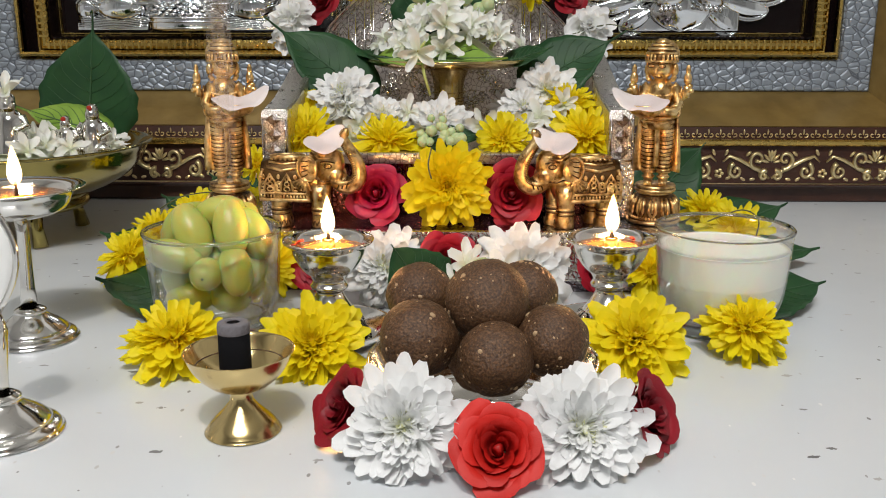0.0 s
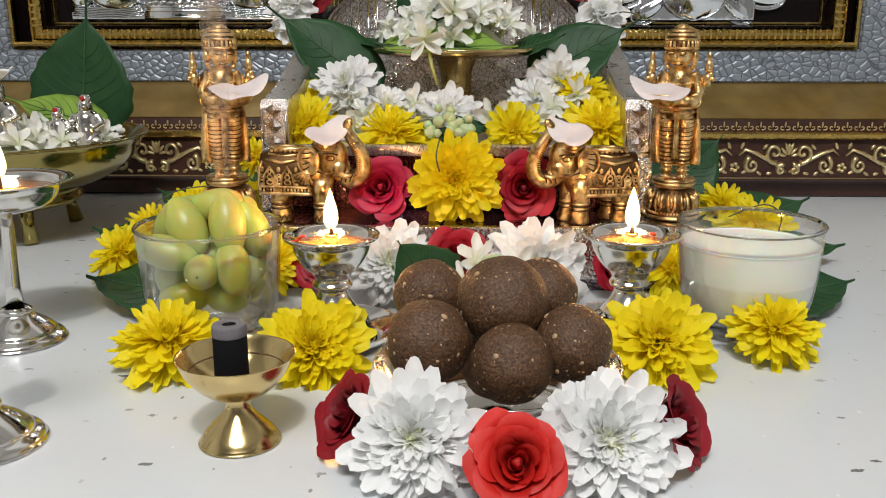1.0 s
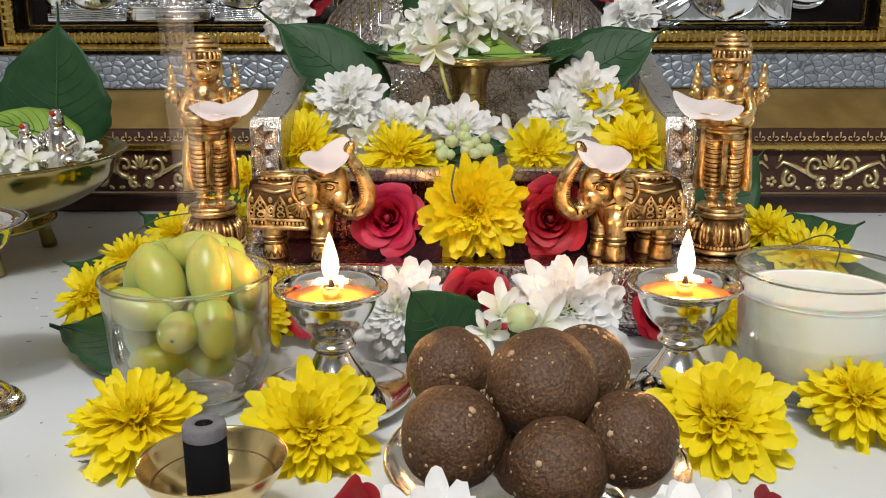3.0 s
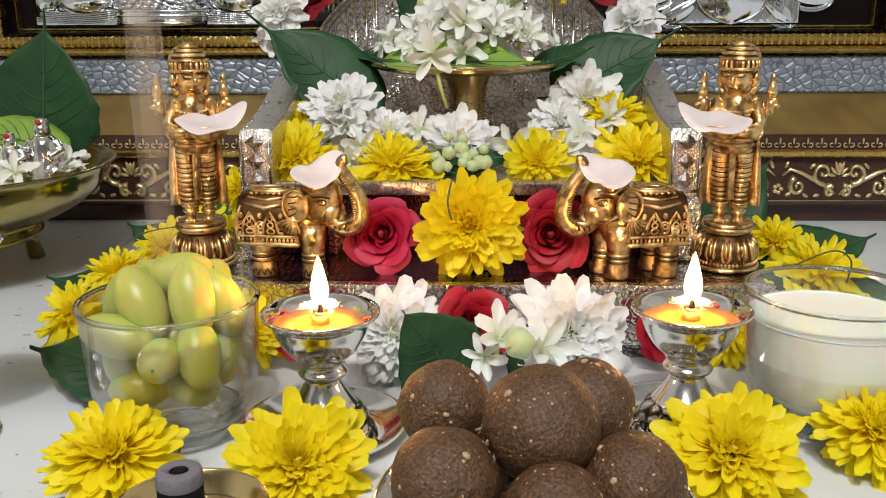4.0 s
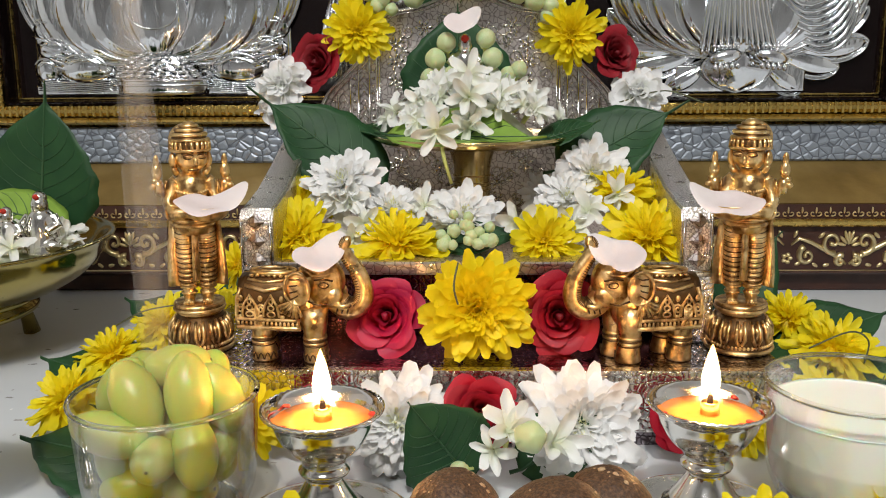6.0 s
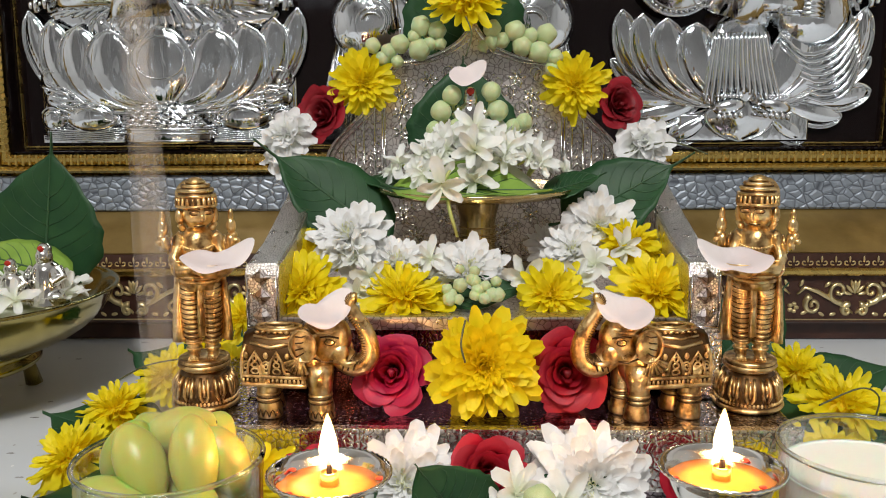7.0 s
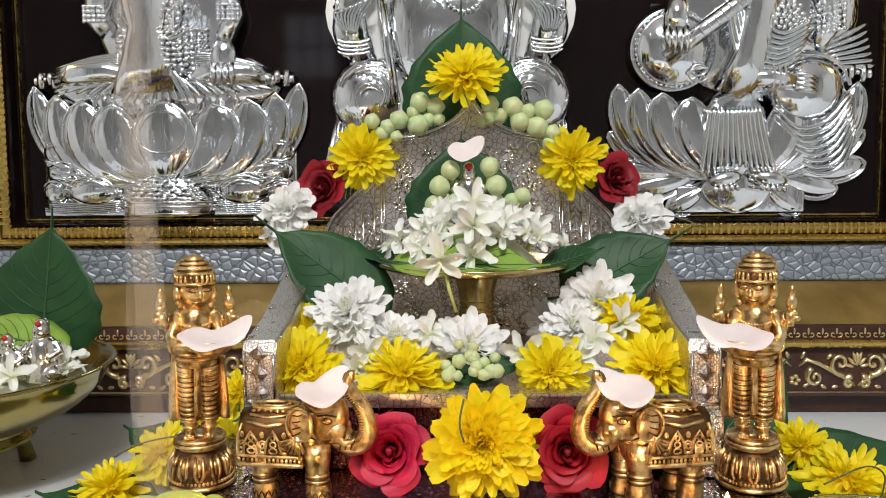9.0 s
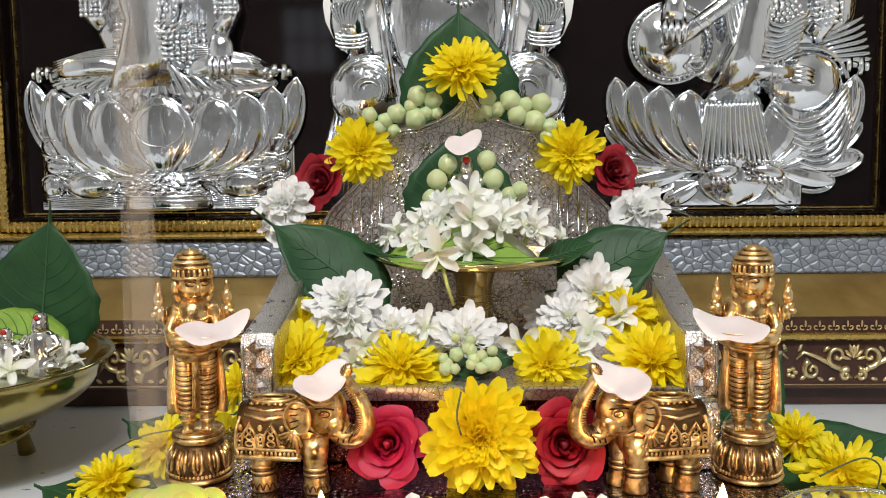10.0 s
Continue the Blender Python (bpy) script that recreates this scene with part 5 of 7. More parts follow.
        # fan below the ear
        for k in range(7):
            a = -2.75 + 0.26 * k
            tube(bm, [(0.0050, side * 1.0, 0.0345), (0.0050 + 0.0095 * math.cos(a), side * 1.03, 0.0345 + 0.0095 * math.sin(a))], [0.0005, 0.0010], 6)
        # saddle border
        tube(bm, [(-0.0235, sgn * 0.0112, 0.0410), (-0.0120, sgn * 0.0122, 0.0385), (0.0010, sgn * 0.0112, 0.0412)], 0.0011, 7)
        tube(bm, [(-0.0225, sgn * 0.0090, 0.0440), (-0.0120, sgn * 0.0098, 0.0425), (0.0005, sgn * 0.0090, 0.0442)], 0.0008, 7)
        for k in range(7):
            ball(bm, (-0.0210 + 0.0033 * k, sgn * 0.0075, 0.0456), (0.0013, 0.0012, 0.0009), seg=8, rings=6)
        # ear, tusk, eye, brow band
        ball(bm, (0.0062, sgn * 0.0128, 0.0405), (0.0078, 0.0022, 0.0092), pose(0, 0, 0, 0, -16, sgn * 14), 24, 16)
        loop(bm, (0.0062, sgn * 0.0140, 0.0405), X, Z, 0.0070, 0.0084, 0.0008, 24)
        tube(bm, [(0.0235, sgn * 0.0056, 0.0330), (0.0290, sgn * 0.0082, 0.0300), (0.0335, sgn * 0.0084, 0.0315)], [0.0022, 0.0018, 0.0007], 10)
        loop(bm, (0.0200, sgn * 0.0098, 0.0420), X, Z, 0.0036, 0.0022, 0.0006)
        ball(bm, (0.0200, sgn * 0.0100, 0.0420), (0.0012, 0.0009, 0.0010), seg=10, rings=8)
        tube(bm, [(0.0080, sgn * 0.0100, 0.0510), (0.0140, sgn * 0.0108, 0.0468), (0.0200, sgn * 0.0092, 0.0470), (0.0245, sgn * 0.0050, 0.0480)], 0.0009, 7)
        tube(bm, [(0.0085, sgn * 0.0090, 0.0528), (0.0150, sgn * 0.0092, 0.0500), (0.0205, sgn * 0.0070, 0.0505)], 0.0007, 7)
    loop(bm, (-0.0115, 0, 0.0468), X, Y, 0.0120, 0.0075, 0.0013, 28)
    loop(bm, (-0.0115, 0, 0.0474), X, Y, 0.0080, 0.0048, 0.0010, 24)
    tube(bm, [(-0.0262, 0, 0.040), (-0.0295, 0, 0.034), (-0.0300, 0, 0.024), (-0.0290, 0, 0.019)], [0.0018, 0.0014, 0.0013, 0.0022], 8)
    for k in range(7):
        ball(bm, (0.0230 - 0.0026 * k, 0, 0.0512 + 0.0005 * k), 0.0014, seg=8, rings=6)
    s = tone(bm, s, 0)
    # dark chased lines: trunk ridges, ear folds, eye, anklets and toes
    for i in range(7, last - 3):
        p, q = Vector(trunk[i]), (Vector(trunk[i + 1]) - Vector(trunk[i - 1])).normalized()
        across = Vector((0, 1, 0))
        out = q.cross(across)
        tube(bm, [p + girth(i) * (math.cos(a) * across + math.sin(a) * out) for a in (0.25, 0.7, 1.2, 1.57, 1.95, 2.45, 2.9)], 0.00034, 4)
    for sgn in (-1, 1):
        for k in range(4):
            tube(bm, [(0.0105, sgn * 0.0140, 0.0470 - 0.0024 * k), (0.0062, sgn * 0.0152, 0.0455 - 0.0030 * k), (0.0025, sgn * 0.0142, 0.0455 - 0.0036 * k)], 0.0004, 5)
        loop(bm, (0.0200, sgn * 0.0102, 0.0420), X, Z, 0.0026, 0.0015, 0.0004)
        tube(bm, [(0.0150, sgn * 0.0108, 0.0448), (0.0200, sgn * 0.0106, 0.0455), (0.0245, sgn * 0.0080, 0.0440)], 0.0005, 5)
        tube(bm, [(0.0110, sgn * 0.0112, 0.0335), (0.0165, sgn * 0.0108, 0.0315), (0.0215, sgn * 0.0092, 0.0320)], 0.0005, 5)
        for k in range(3):
            tube(bm, [(0.0255 + 0.0030 * k, sgn * 0.0064, 0.0262 + 0.0002 * k), (0.0265 + 0.0030 * k, sgn * 0.0070, 0.0295), (0.0275 + 0.0030 * k, sgn * 0.0056, 0.0330 - 0.0010 * k)], 0.0005, 5)
    for sx, sy in legs:
        loop(bm, (sx, sy, 0.0114), X, Y, 0.0061, 0.0061, 0.0006)
        loop(bm, (sx, sy, 0.0086), X, Y, 0.0061, 0.0061, 0.0004)
        for k in range(5):
            a = -2.6 + 0.52 * k
            tube(bm, [(sx + 0.0006 + 0.0069 * math.cos(a + q), sy + 0.0069 * math.sin(a + q), 0.0008 + 0.0040 * math.cos(q * 6)) for q in (-0.24, -0.12, 0, 0.12, 0.24)], 0.0004, 5)
    tone(bm, s, 1)
    return two_tone("elephant_figurine", bm, m)


e1 = elephant(pose(-0.0885, 0.588, 0.0398, 0, 0, -8) @ Matrix.Diagonal((0.94, 0.94, 0.96, 1)))
tagged(e1, "antique brass elephant figurine with raised trunk and engraved blanket", "figurine", "brass elephants")
e2 = elephant(pose(0.0895, 0.588, 0.0398, 0, 0, 190) @ Matrix.Diagonal((0.94, 0.94, 0.96, 1)))
tagged(e2, "antique brass elephant figurine with raised trunk and engraved blanket", "figurine", "brass elephants")


def bearer(m, mirror):
    """Standing lamp-bearing figure on a lotus pedestal, holding out a dish, 0.12 high."""
    bm = bmesh.new()
    X, Y, Z = (1, 0, 0), (0, 1, 0), (0, 0, 1)
    # dark ground: pedestal core, leg core, crown core
    lathe(rounded([(0, 0), (0.0190, 0), (0.0195, 0.002), (0.0185, 0.0045), (0.0185, 0.010), (0.0165, 0.015), (0.0125, 0.0190), (0.0125, 0.0200), (0.0140, 0.0212), (0.0140, 0.0240), (0, 0.0242)], 3), 40, bm)
    for sgn in (-1, 1):
        tube(bm, [(sgn * 0.0054, 0, 0.033), (sgn * 0.0058, 0, 0.040), (sgn * 0.0058, 0, 0.052), (sgn * 0.0056, 0, 0.060), (sgn * 0.0050, 0, 0.066)], [0.0042, 0.0060, 0.0066, 0.0069, 0.0070], 20)
    lathe(rounded([(0, 0.105), (0.0080, 0.105), (0.0086, 0.1080), (0.0080, 0.1105), (0.0070, 0.1135), (0.0052, 0.1160), (0, 0.1165)], 3), 28, bm)
    bm.faces.ensure_lookup_table()
    for f in bm.faces:
        z = f.calc_center_median().z
        f.material_index = 0 if 0.030 < z < 0.068 else 1
    s = len(bm.faces)
    for z0, r0, t0 in ((0.0012, 0.0195, 0.0013), (0.0200, 0.0128, 0.0010), (0.0218, 0.0148, 0.0012), (0.0240, 0.0142, 0.0013)):
        loop(bm, (0, 0, z0), X, Y, r0, r0, t0, 40)
    lathe([(0, 0.0252), (0.0138, 0.0250), (0.0142, 0.0240), (0, 0.0238)], 36, bm)
    for k in range(12):
        a = 2 * math.pi * k / 12
        c, n_ = math.cos(a), math.sin(a)
        for off in (-0.13, 0.13):
            ca, sa = math.cos(a + off), math.sin(a + off)
            tube(bm, [(0.0186 * math.cos(a + off * 0.3), 0.0186 * math.sin(a + off * 0.3), 0.0055), (0.0190 * ca, 0.0190 * sa, 0.0085), (0.0182 * ca, 0.0182 * sa, 0.0130), (0.0150 * ca, 0.0150 * sa, 0.0172)], [0.0009, 0.0012, 0.0012, 0.0009], 7)
        tube(bm, [(0.0190 * c, 0.0190 * n_, 0.0080), (0.0184 * c, 0.0184 * n_, 0.0125), (0.0160 * c, 0.0160 * n_, 0.0160)], [0.0006, 0.0013, 0.0006], 7)
    for k in range(52):
        a = 2 * math.pi * k / 52
        ball(bm, (0.0192 * math.cos(a), 0.0192 * math.sin(a), 0.0042), 0.0010, seg=6, rings=5)
    for sgn in (-1, 1):
        ball(bm, (sgn * 0.0055, -0.0045, 0.0270), (0.0034, 0.0066, 0.0024), seg=14, rings=10)
        for k in range(4):
            ball(bm, (sgn * 0.0055 + (k - 1.5) * 0.0015, -0.0108, 0.0266), 0.0011, seg=6, rings=5)
        tube(bm, [(sgn * 0.0055, 0, 0.027), (sgn * 0.0055, 0, 0.034)], [0.0036, 0.0038], 14)
        loop(bm, (sgn * 0.0055, 0, 0.0300), X, Y, 0.0042, 0.0042, 0.0008)
        loop(bm, (sgn * 0.0055, 0, 0.0335), X, Y, 0.0048, 0.0048, 0.0010)
        for k in range(12):
            z0 = 0.0362 + 0.0026 * k
            r0 = 0.0060 + 0.0008 * min(k / 6, 1)
            tube(bm, [(sgn * 0.0057 + r0 * math.cos(q), -r0 * math.sin(q), z0 - 0.0014 * math.sin(q)) for q in [-0.4 + 0.36 * j for j in range(12)]], 0.00042, 6)
        tube(bm, [(sgn * 0.0125, 0.0, 0.070), (sgn * 0.0140, 0.0, 0.055), (sgn * 0.0146, 0.0, 0.040), (sgn * 0.0138, 0, 0.034)], [0.0018, 0.0022, 0.0026, 0.0032], 10, 1.6)
        tube(bm, [(sgn * 0.0085, 0.0, 0.0895), (sgn * 0.0150, 0.001, 0.084), (sgn * 0.0190, -0.001, 0.0845), (sgn * 0.0195, -0.003, 0.090)], [0.0040, 0.0036, 0.0030, 0.0026], 12)
        ball(bm, (sgn * 0.0196, -0.003, 0.0945), (0.0030, 0.0022, 0.0042), seg=12, rings=8)
        ball(bm, (sgn * 0.0196, -0.003, 0.1000), (0.0018, 0.0014, 0.0036), seg=10, rings=8)
        for k in range(3):
            ball(bm, (sgn * (0.0222 - 0.0012 * k), -0.0036, 0.0870 + 0.0030 * k), (0.0024, 0.0018, 0.0017), seg=8, rings=6)
            loop(bm, (sgn * (0.0130 + 0.0022 * k), 0.0005, 0.0862 - 0.0009 * k), Y, Z, 0.0040, 0.0040, 0.0006)
        tube(bm, [(sgn * 0.0095, -0.001, 0.0885), (sgn * 0.0140, -0.004, 0.078), (sgn * 0.0110, -0.011, 0.0735), (sgn * 0.0050 - mirror * 0.006, -0.0165, 0.0750)], [0.0042, 0.0038, 0.0032, 0.0028], 12)
        loop(bm, (sgn * 0.0115, -0.0095, 0.0742), X, Z, 0.0038, 0.0038, 0.0008)
    tube(bm, [(0, -0.0078, 0.068), (0, -0.0090, 0.055), (0, -0.0082, 0.038)], [0.0020, 0.0024, 0.0030], 10, 0.6)
    tube(bm, [(0, 0, 0.062), (0, 0, 0.069), (0, 0, 0.075), (0, 0, 0.083), (0, 0, 0.090), (0, 0, 0.095)], [0.0100, 0.0115, 0.0088, 0.0102, 0.0096, 0.0044], 28)
    for z0, r0 in ((0.0700, 0.0120), (0.0670, 0.0118)):
        loop(bm, (0, 0, z0), X, Y, r0, r0, 0.0013, 28)
    for rr, zz in ((0.0066, 0.0930), (0.0088, 0.0898), (0.0102, 0.0860)):
        for k in range(20):
            q = math.pi * (1 + k / 19)
            ball(bm, (rr * math.cos(q), 0.95 * rr * math.sin(q), zz + 0.0024 * math.sin(q)), 0.0012, seg=6, rings=5)
    ball(bm, (0, -0.0015, 0.1012), (0.0070, 0.0072, 0.0086), seg=28, rings=20)
    ball(bm, (0, -0.0088, 0.1000), (0.0012, 0.0014, 0.0024), seg=10, rings=8)
    ball(bm, (0, -0.0078, 0.0958), (0.0024, 0.0014, 0.0010), seg=10, rings=8)
    for sgn in (-1, 1):
        ball(bm, (sgn * 0.0030, -0.0080, 0.1027), (0.0020, 0.0010, 0.0010), seg=10, rings=8)
        ball(bm, (sgn * 0.0080, 0.0, 0.0995), (0.0018, 0.0026, 0.0050), seg=12, rings=8)
        ball(bm, (sgn * 0.0086, -0.0010, 0.0945), 0.0022, seg=10, rings=8)
    for k in range(22):
        q = 2 * math.pi * k / 22
        tube(bm, [(0.0086 * math.cos(q), 0.0086 * math.sin(q), 0.1062), (0.0084 * math.cos(q), 0.0084 * math.sin(q), 0.1100)], 0.0008, 6)
    for z0, r0, t0 in ((0.1055, 0.0085, 0.0010), (0.1108, 0.0082, 0.0009), (0.1135, 0.0072, 0.0011), (0.1158, 0.0056, 0.0011), (0.1176, 0.0034, 0.0012)):
        loop(bm, (0, 0, z0), X, Y, r0, r0, t0, 28)
    ball(bm, (0, 0, 0.1180), (0.0034, 0.0034, 0.0022), seg=12, rings=8)
    ball(bm, (0, 0.006, 0.110), (0.0080, 0.0046, 0.0090), seg=16, rings=12)
    start_dish = len(bm.verts)
    lathe(rounded([(0, 0.0705), (0.0060, 0.0710), (0.0112, 0.0738), (0.0135, 0.0785), (0.0128, 0.0786), (0.0102, 0.0752), (0, 0.0732)], 3), 32, bm)
    bm.verts.ensure_lookup_table()
    for v in bm.verts[start_dish:]:
        v.co += Vector((-mirror * 0.009, -0.0175, 0))
    s = tone(bm, s, 0)
    for sgn in (-1, 1):
        tube(bm, [(sgn * 0.0008, -0.0090, 0.1046), (sgn * 0.0030, -0.0084, 0.1056), (sgn * 0.0054, -0.0064, 0.1042)], 0.0005, 5)
        loop(bm, (sgn * 0.0030, -0.0082, 0.1027), X, Z, 0.0022, 0.0012, 0.0003)
    tube(bm, [(-0.0026, -0.0084, 0.0960), (0, -0.0092, 0.0956), (0.0026, -0.0084, 0.0960)], 0.0004, 5)
    for k in range(5):
        tube(bm, [(0.0092 * math.cos(q), 0.0092 * math.sin(q), 0.0775 + 0.0024 * k) for q in [3.6 + 0.3 * w for w in range(8)]], 0.0003, 4)
    for sgn in (-1, 1):
        for k in range(11):
            z0 = 0.0375 + 0.0026 * k
            r0 = 0.0058 + 0.0008 * min(k / 6, 1)
            tube(bm, [(sgn * 0.0057 + r0 * math.cos(q), -r0 * math.sin(q), z0 - 0.0014 * math.sin(q)) for q in [-0.2 + 0.32 * j for j in range(12)]], 0.00036, 5)
    tone(bm, s, 1)
    turned = Matrix.Rotation(mirror * -0.30, 3, "Z")
    for v in bm.verts:
        v.co.x *= 0.87
        if v.co.z > 0.094 and abs(v.co.x) < 0.0125:
            w = min((v.co.z - 0.094) / 0.004, 1.0)
            grown = turned @ Vector((v.co.x * 1.32, v.co.y * 1.18, 0))
            v.co = Vector((v.co.x + (grown.x - v.co.x) * w, v.co.y + (grown.y - v.co.y) * w, v.co.z))
    return two_tone("lamp_bearer_statuette", bm, m)


s1 = bearer(pose(-0.143, 0.605, 0.0398, 0, 0, 14), -1)
tagged(s1, "antique brass statuette of a standing lamp bearer on a lotus base", "statuette", "brass lamp bearers")
s2 = bearer(pose(0.1445, 0.605, 0.0398, 0, 0, -14), 1)
tagged(s2, "antique brass statuette of a standing lamp bearer on a lotus base", "statuette", "brass lamp bearers")


# ---- oil lamps ----
def flame(parent, x, y, z, h=0.0210, r=0.0037):
    bm = lathe(rounded([(0, 0), (0.55 * r, 0.04 * h), (0.95 * r, 0.18 * h), (r, 0.34 * h), (0.78 * r, 0.56 * h), (0.42 * r, 0.80 * h), (0.14 * r, 0.95 * h), (0, h)], 3), 18)
    ob = part("flame", bm, FLAME, parent, "bright yellow flame", m=pose(x, y, z))
    data = bpy.data.lights.new("flame_light", "POINT")
    data.energy, data.color, data.shadow_soft_size = 0.19, (1.0, 0.48, 0.17), 0.008
    lamp = new("flame_light", data)
    lamp.matrix_basis = parent.matrix_basis @ pose(x, y, z + 0.4 * h)
    return ob


def oil_lamp(m, label):
    f = thing("oil_lamp", m, label, "oil lamp", "silver oil lamps")
    part("saucer", lathe(rounded([(0, 0.0012), (0.020, 0.0012), (0.026, 0.0022), (0.032, 0.0062), (0.0345, 0.0085), (0.0352, 0.0078), (0.033, 0.0046), (0.027, 0.0006), (0.020, 0.0), (0, 0.0)], 3), 56), SILVER, f)
    base = part("base", lathe(rounded([(0, 0.0014), (0.0205, 0.0014), (0.0215, 0.003), (0.0208, 0.0048), (0.0195, 0.0052), (0.0190, 0.009), (0.0165, 0.0135), (0.0140, 0.0155)], 3), 48, flute=24, depth=0.008), DEEPCHASED, f, "openwork foot with dark grooves")
    part("stem", lathe(rounded([(0.0145, 0.0148), (0.0135, 0.0165), (0.0120, 0.0185), (0.0088, 0.0235), (0.0074, 0.0265), (0.0080, 0.0280), (0.0098, 0.0290), (0.0104, 0.0305), (0.0094, 0.0320), (0.0090, 0.0335), (0.0098, 0.0350), (0.0108, 0.0372)], 3), 40), SILVER, f)
    n = 96
    cup = lathe(rounded([(0, 0.0366), (0.0100, 0.0368), (0.0150, 0.0405), (0.0188, 0.0470), (0.0205, 0.0520), (0.0238, 0.0548), (0.0246, 0.0558), (0.0240, 0.0566), (0.0210, 0.0546), (0.0182, 0.0490), (0.0140, 0.0440), (0.008, 0.0425), (0, 0.0424)], 3), n)
    for v in cup.verts:
        r = math.hypot(v.co.x, v.co.y)
        if r > 0.0235:
            a = math.atan2(v.co.y, v.co.x)
            v.co.z += 0.0003 * math.cos(48 * a)
    part("cup", cup, SILVER, f)
    part("oil", lathe([(0, 0.0512), (0.012, 0.0512), (0.0194, 0.0514), (0.0192, 0.0505), (0, 0.05)], 40), OIL, f, "glowing amber oil")
    part("wick_holder", lathe(rounded([(0.0036, 0.0505), (0.0036, 0.0560), (0.0030, 0.0562), (0.0026, 0.0545), (0, 0.0543)], 2), 18), HOLDER, f)
    part("wick", tube(bmesh.new(), [(0, 0, 0.054), (0.0002, 0, 0.058), (-0.0003, 0, 0.0612)], [0.0013, 0.0012, 0.0005], 8), WICK, f)
    for a, rr in ((0.1, 0.0195), (-1.75, 0.0172), (-1.45, 0.017), (2.6, 0.019), (-2.4, 0.0185)):
        bm = ball(bmesh.new(), (0, 0, 0), (0.0018, 0.0013, 0.0007), seg=10, rings=6)
        for v in bm.verts:
            v.co += 0.0004 * Vector((noise.noise(v.co * 900), noise.noise(v.co * 900 + Vector((5, 0, 0))), 0))
        part("kumkum_mark", bm, KUMKUM, f, m=pose(rr * math.cos(a), rr * math.sin(a), 0.0528, 0, 0, math.degrees(a)))
    flame(f, 0, 0, 0.0592)
    return f


oil_lamp(pose(-0.0565, 0.474, 0.0005), "small silver oil lamp burning on a silver saucer")
oil_lamp(pose(0.0965, 0.481, 0.0005, 0, 0, 40), "small silver oil lamp burning on a silver saucer")


def tall_lamp(m, label, cup_z, cup_r, leafy):
    f = thing("tall_oil_lamp", m, label, "oil lamp", "tall silver oil lamps")
    part("foot", lathe(rounded([(0, 0), (0.0225, 0), (0.0235, 0.0012), (0.0225, 0.003), (0.0195, 0.0045), (0.0190, 0.006), (0.0150, 0.0095), (0.0105, 0.0125), (0.0080, 0.0150), (0.0085, 0.0165), (0.0062, 0.018)], 3), 48), SILVER, f)
    stem_x = 0.004
    if leafy:
        part("stem", tube(bmesh.new(), [(0, 0, 0.016), (0, 0, 0.024), (0.001, 0, 0.038), (0.003, 0, 0.046), (0.002, 0, 0.054)], [0.0042, 0.0040, 0.0048, 0.0036, 0.0022], 16), SILVER, f)
        bm = bmesh.new()
        pts = [(0.004 + sgn * 0.0098 * math.sin(math.pi * s), 0, 0.054 + 0.048 * s) for sgn, s in [(1, k / 12) for k in range(13)] + [(-1, 1 - k / 12) for k in range(13)]]
        tube(bm, pts, 0.0013, 8)
        part("leaf_ring", bm, SILVER, f)
        # Flame's white reflection on the leaf-shaped metal, painted as a solid white face.
        bm = bmesh.new()
        grid = []
        for i in range(17):
            s = i / 16
            w = 0.0092 * math.sin(math.pi * s) + 0.0001
            grid.append([bm.verts.new((0.004 + w * v, -0.0012 * (1 - v * v) * math.sin(math.pi * s) - 0.0006, 0.055 + 0.046 * s)) for v in (-1, -0.5, 0, 0.5, 1)])
            grid[-1] += [bm.verts.new((0.004 + w * v, 0.0008, 0.055 + 0.046 * s)) for v in (1, 0, -1)]
        for a, b in zip(grid, grid[1:]):
            for j in range(8):
                bm.faces.new((a[j], a[(j + 1) % 8], b[(j + 1) % 8], b[j]))
        bmesh.ops.recalc_face_normals(bm, faces=bm.faces[:])
        part("reflection_leaf", bm, PEARL, f, "leaf-shaped metal plate with flame reflection painted white")
    else:
        part("stem", tube(bmesh.new(), [(0, 0, 0.016), (0, 0, 0.030), (0.0005, 0, 0.040), (0.001, 0, 0.060), (0, 0, 0.071)], [0.0046, 0.0038, 0.0034, 0.0032, 0.0036], 16), SILVER, f)
        r = cup_r
        part("cup", lathe(rounded([(0, cup_z - 0.016), (0.35 * r, cup_z - 0.0155), (0.7 * r, cup_z - 0.011), (0.84 * r, cup_z - 0.002), (r, cup_z), (0.99 * r, cup_z + 0.0008), (0.8 * r, cup_z - 0.001), (0.66 * r, cup_z - 0.008), (0, cup_z - 0.012)], 3), 56), SILVER, f)
        part("oil", lathe([(0, cup_z - 0.004), (0.74 * r, cup_z - 0.004), (0.7 * r, cup_z - 0.006), (0, cup_z - 0.006)], 32), OIL, f)
        part("wick", tube(bmesh.new(), [(0, 0, cup_z - 0.006), (0, 0, cup_z + 0.004)], [0.0014, 0.0006], 8), WICK, f)
        flame(f, 0, 0, cup_z + 0.002)
    return f


tall_lamp(pose(-0.1785, 0.352, 0.0003), "tall polished silver lamp stand, flame reflection painted on its leaf plate", 0, 0, True)
tall_lamp(pose(-0.2215, 0.470, 0.0003), "tall silver oil lamp with a wide burning cup", 0.084, 0.0345, False)

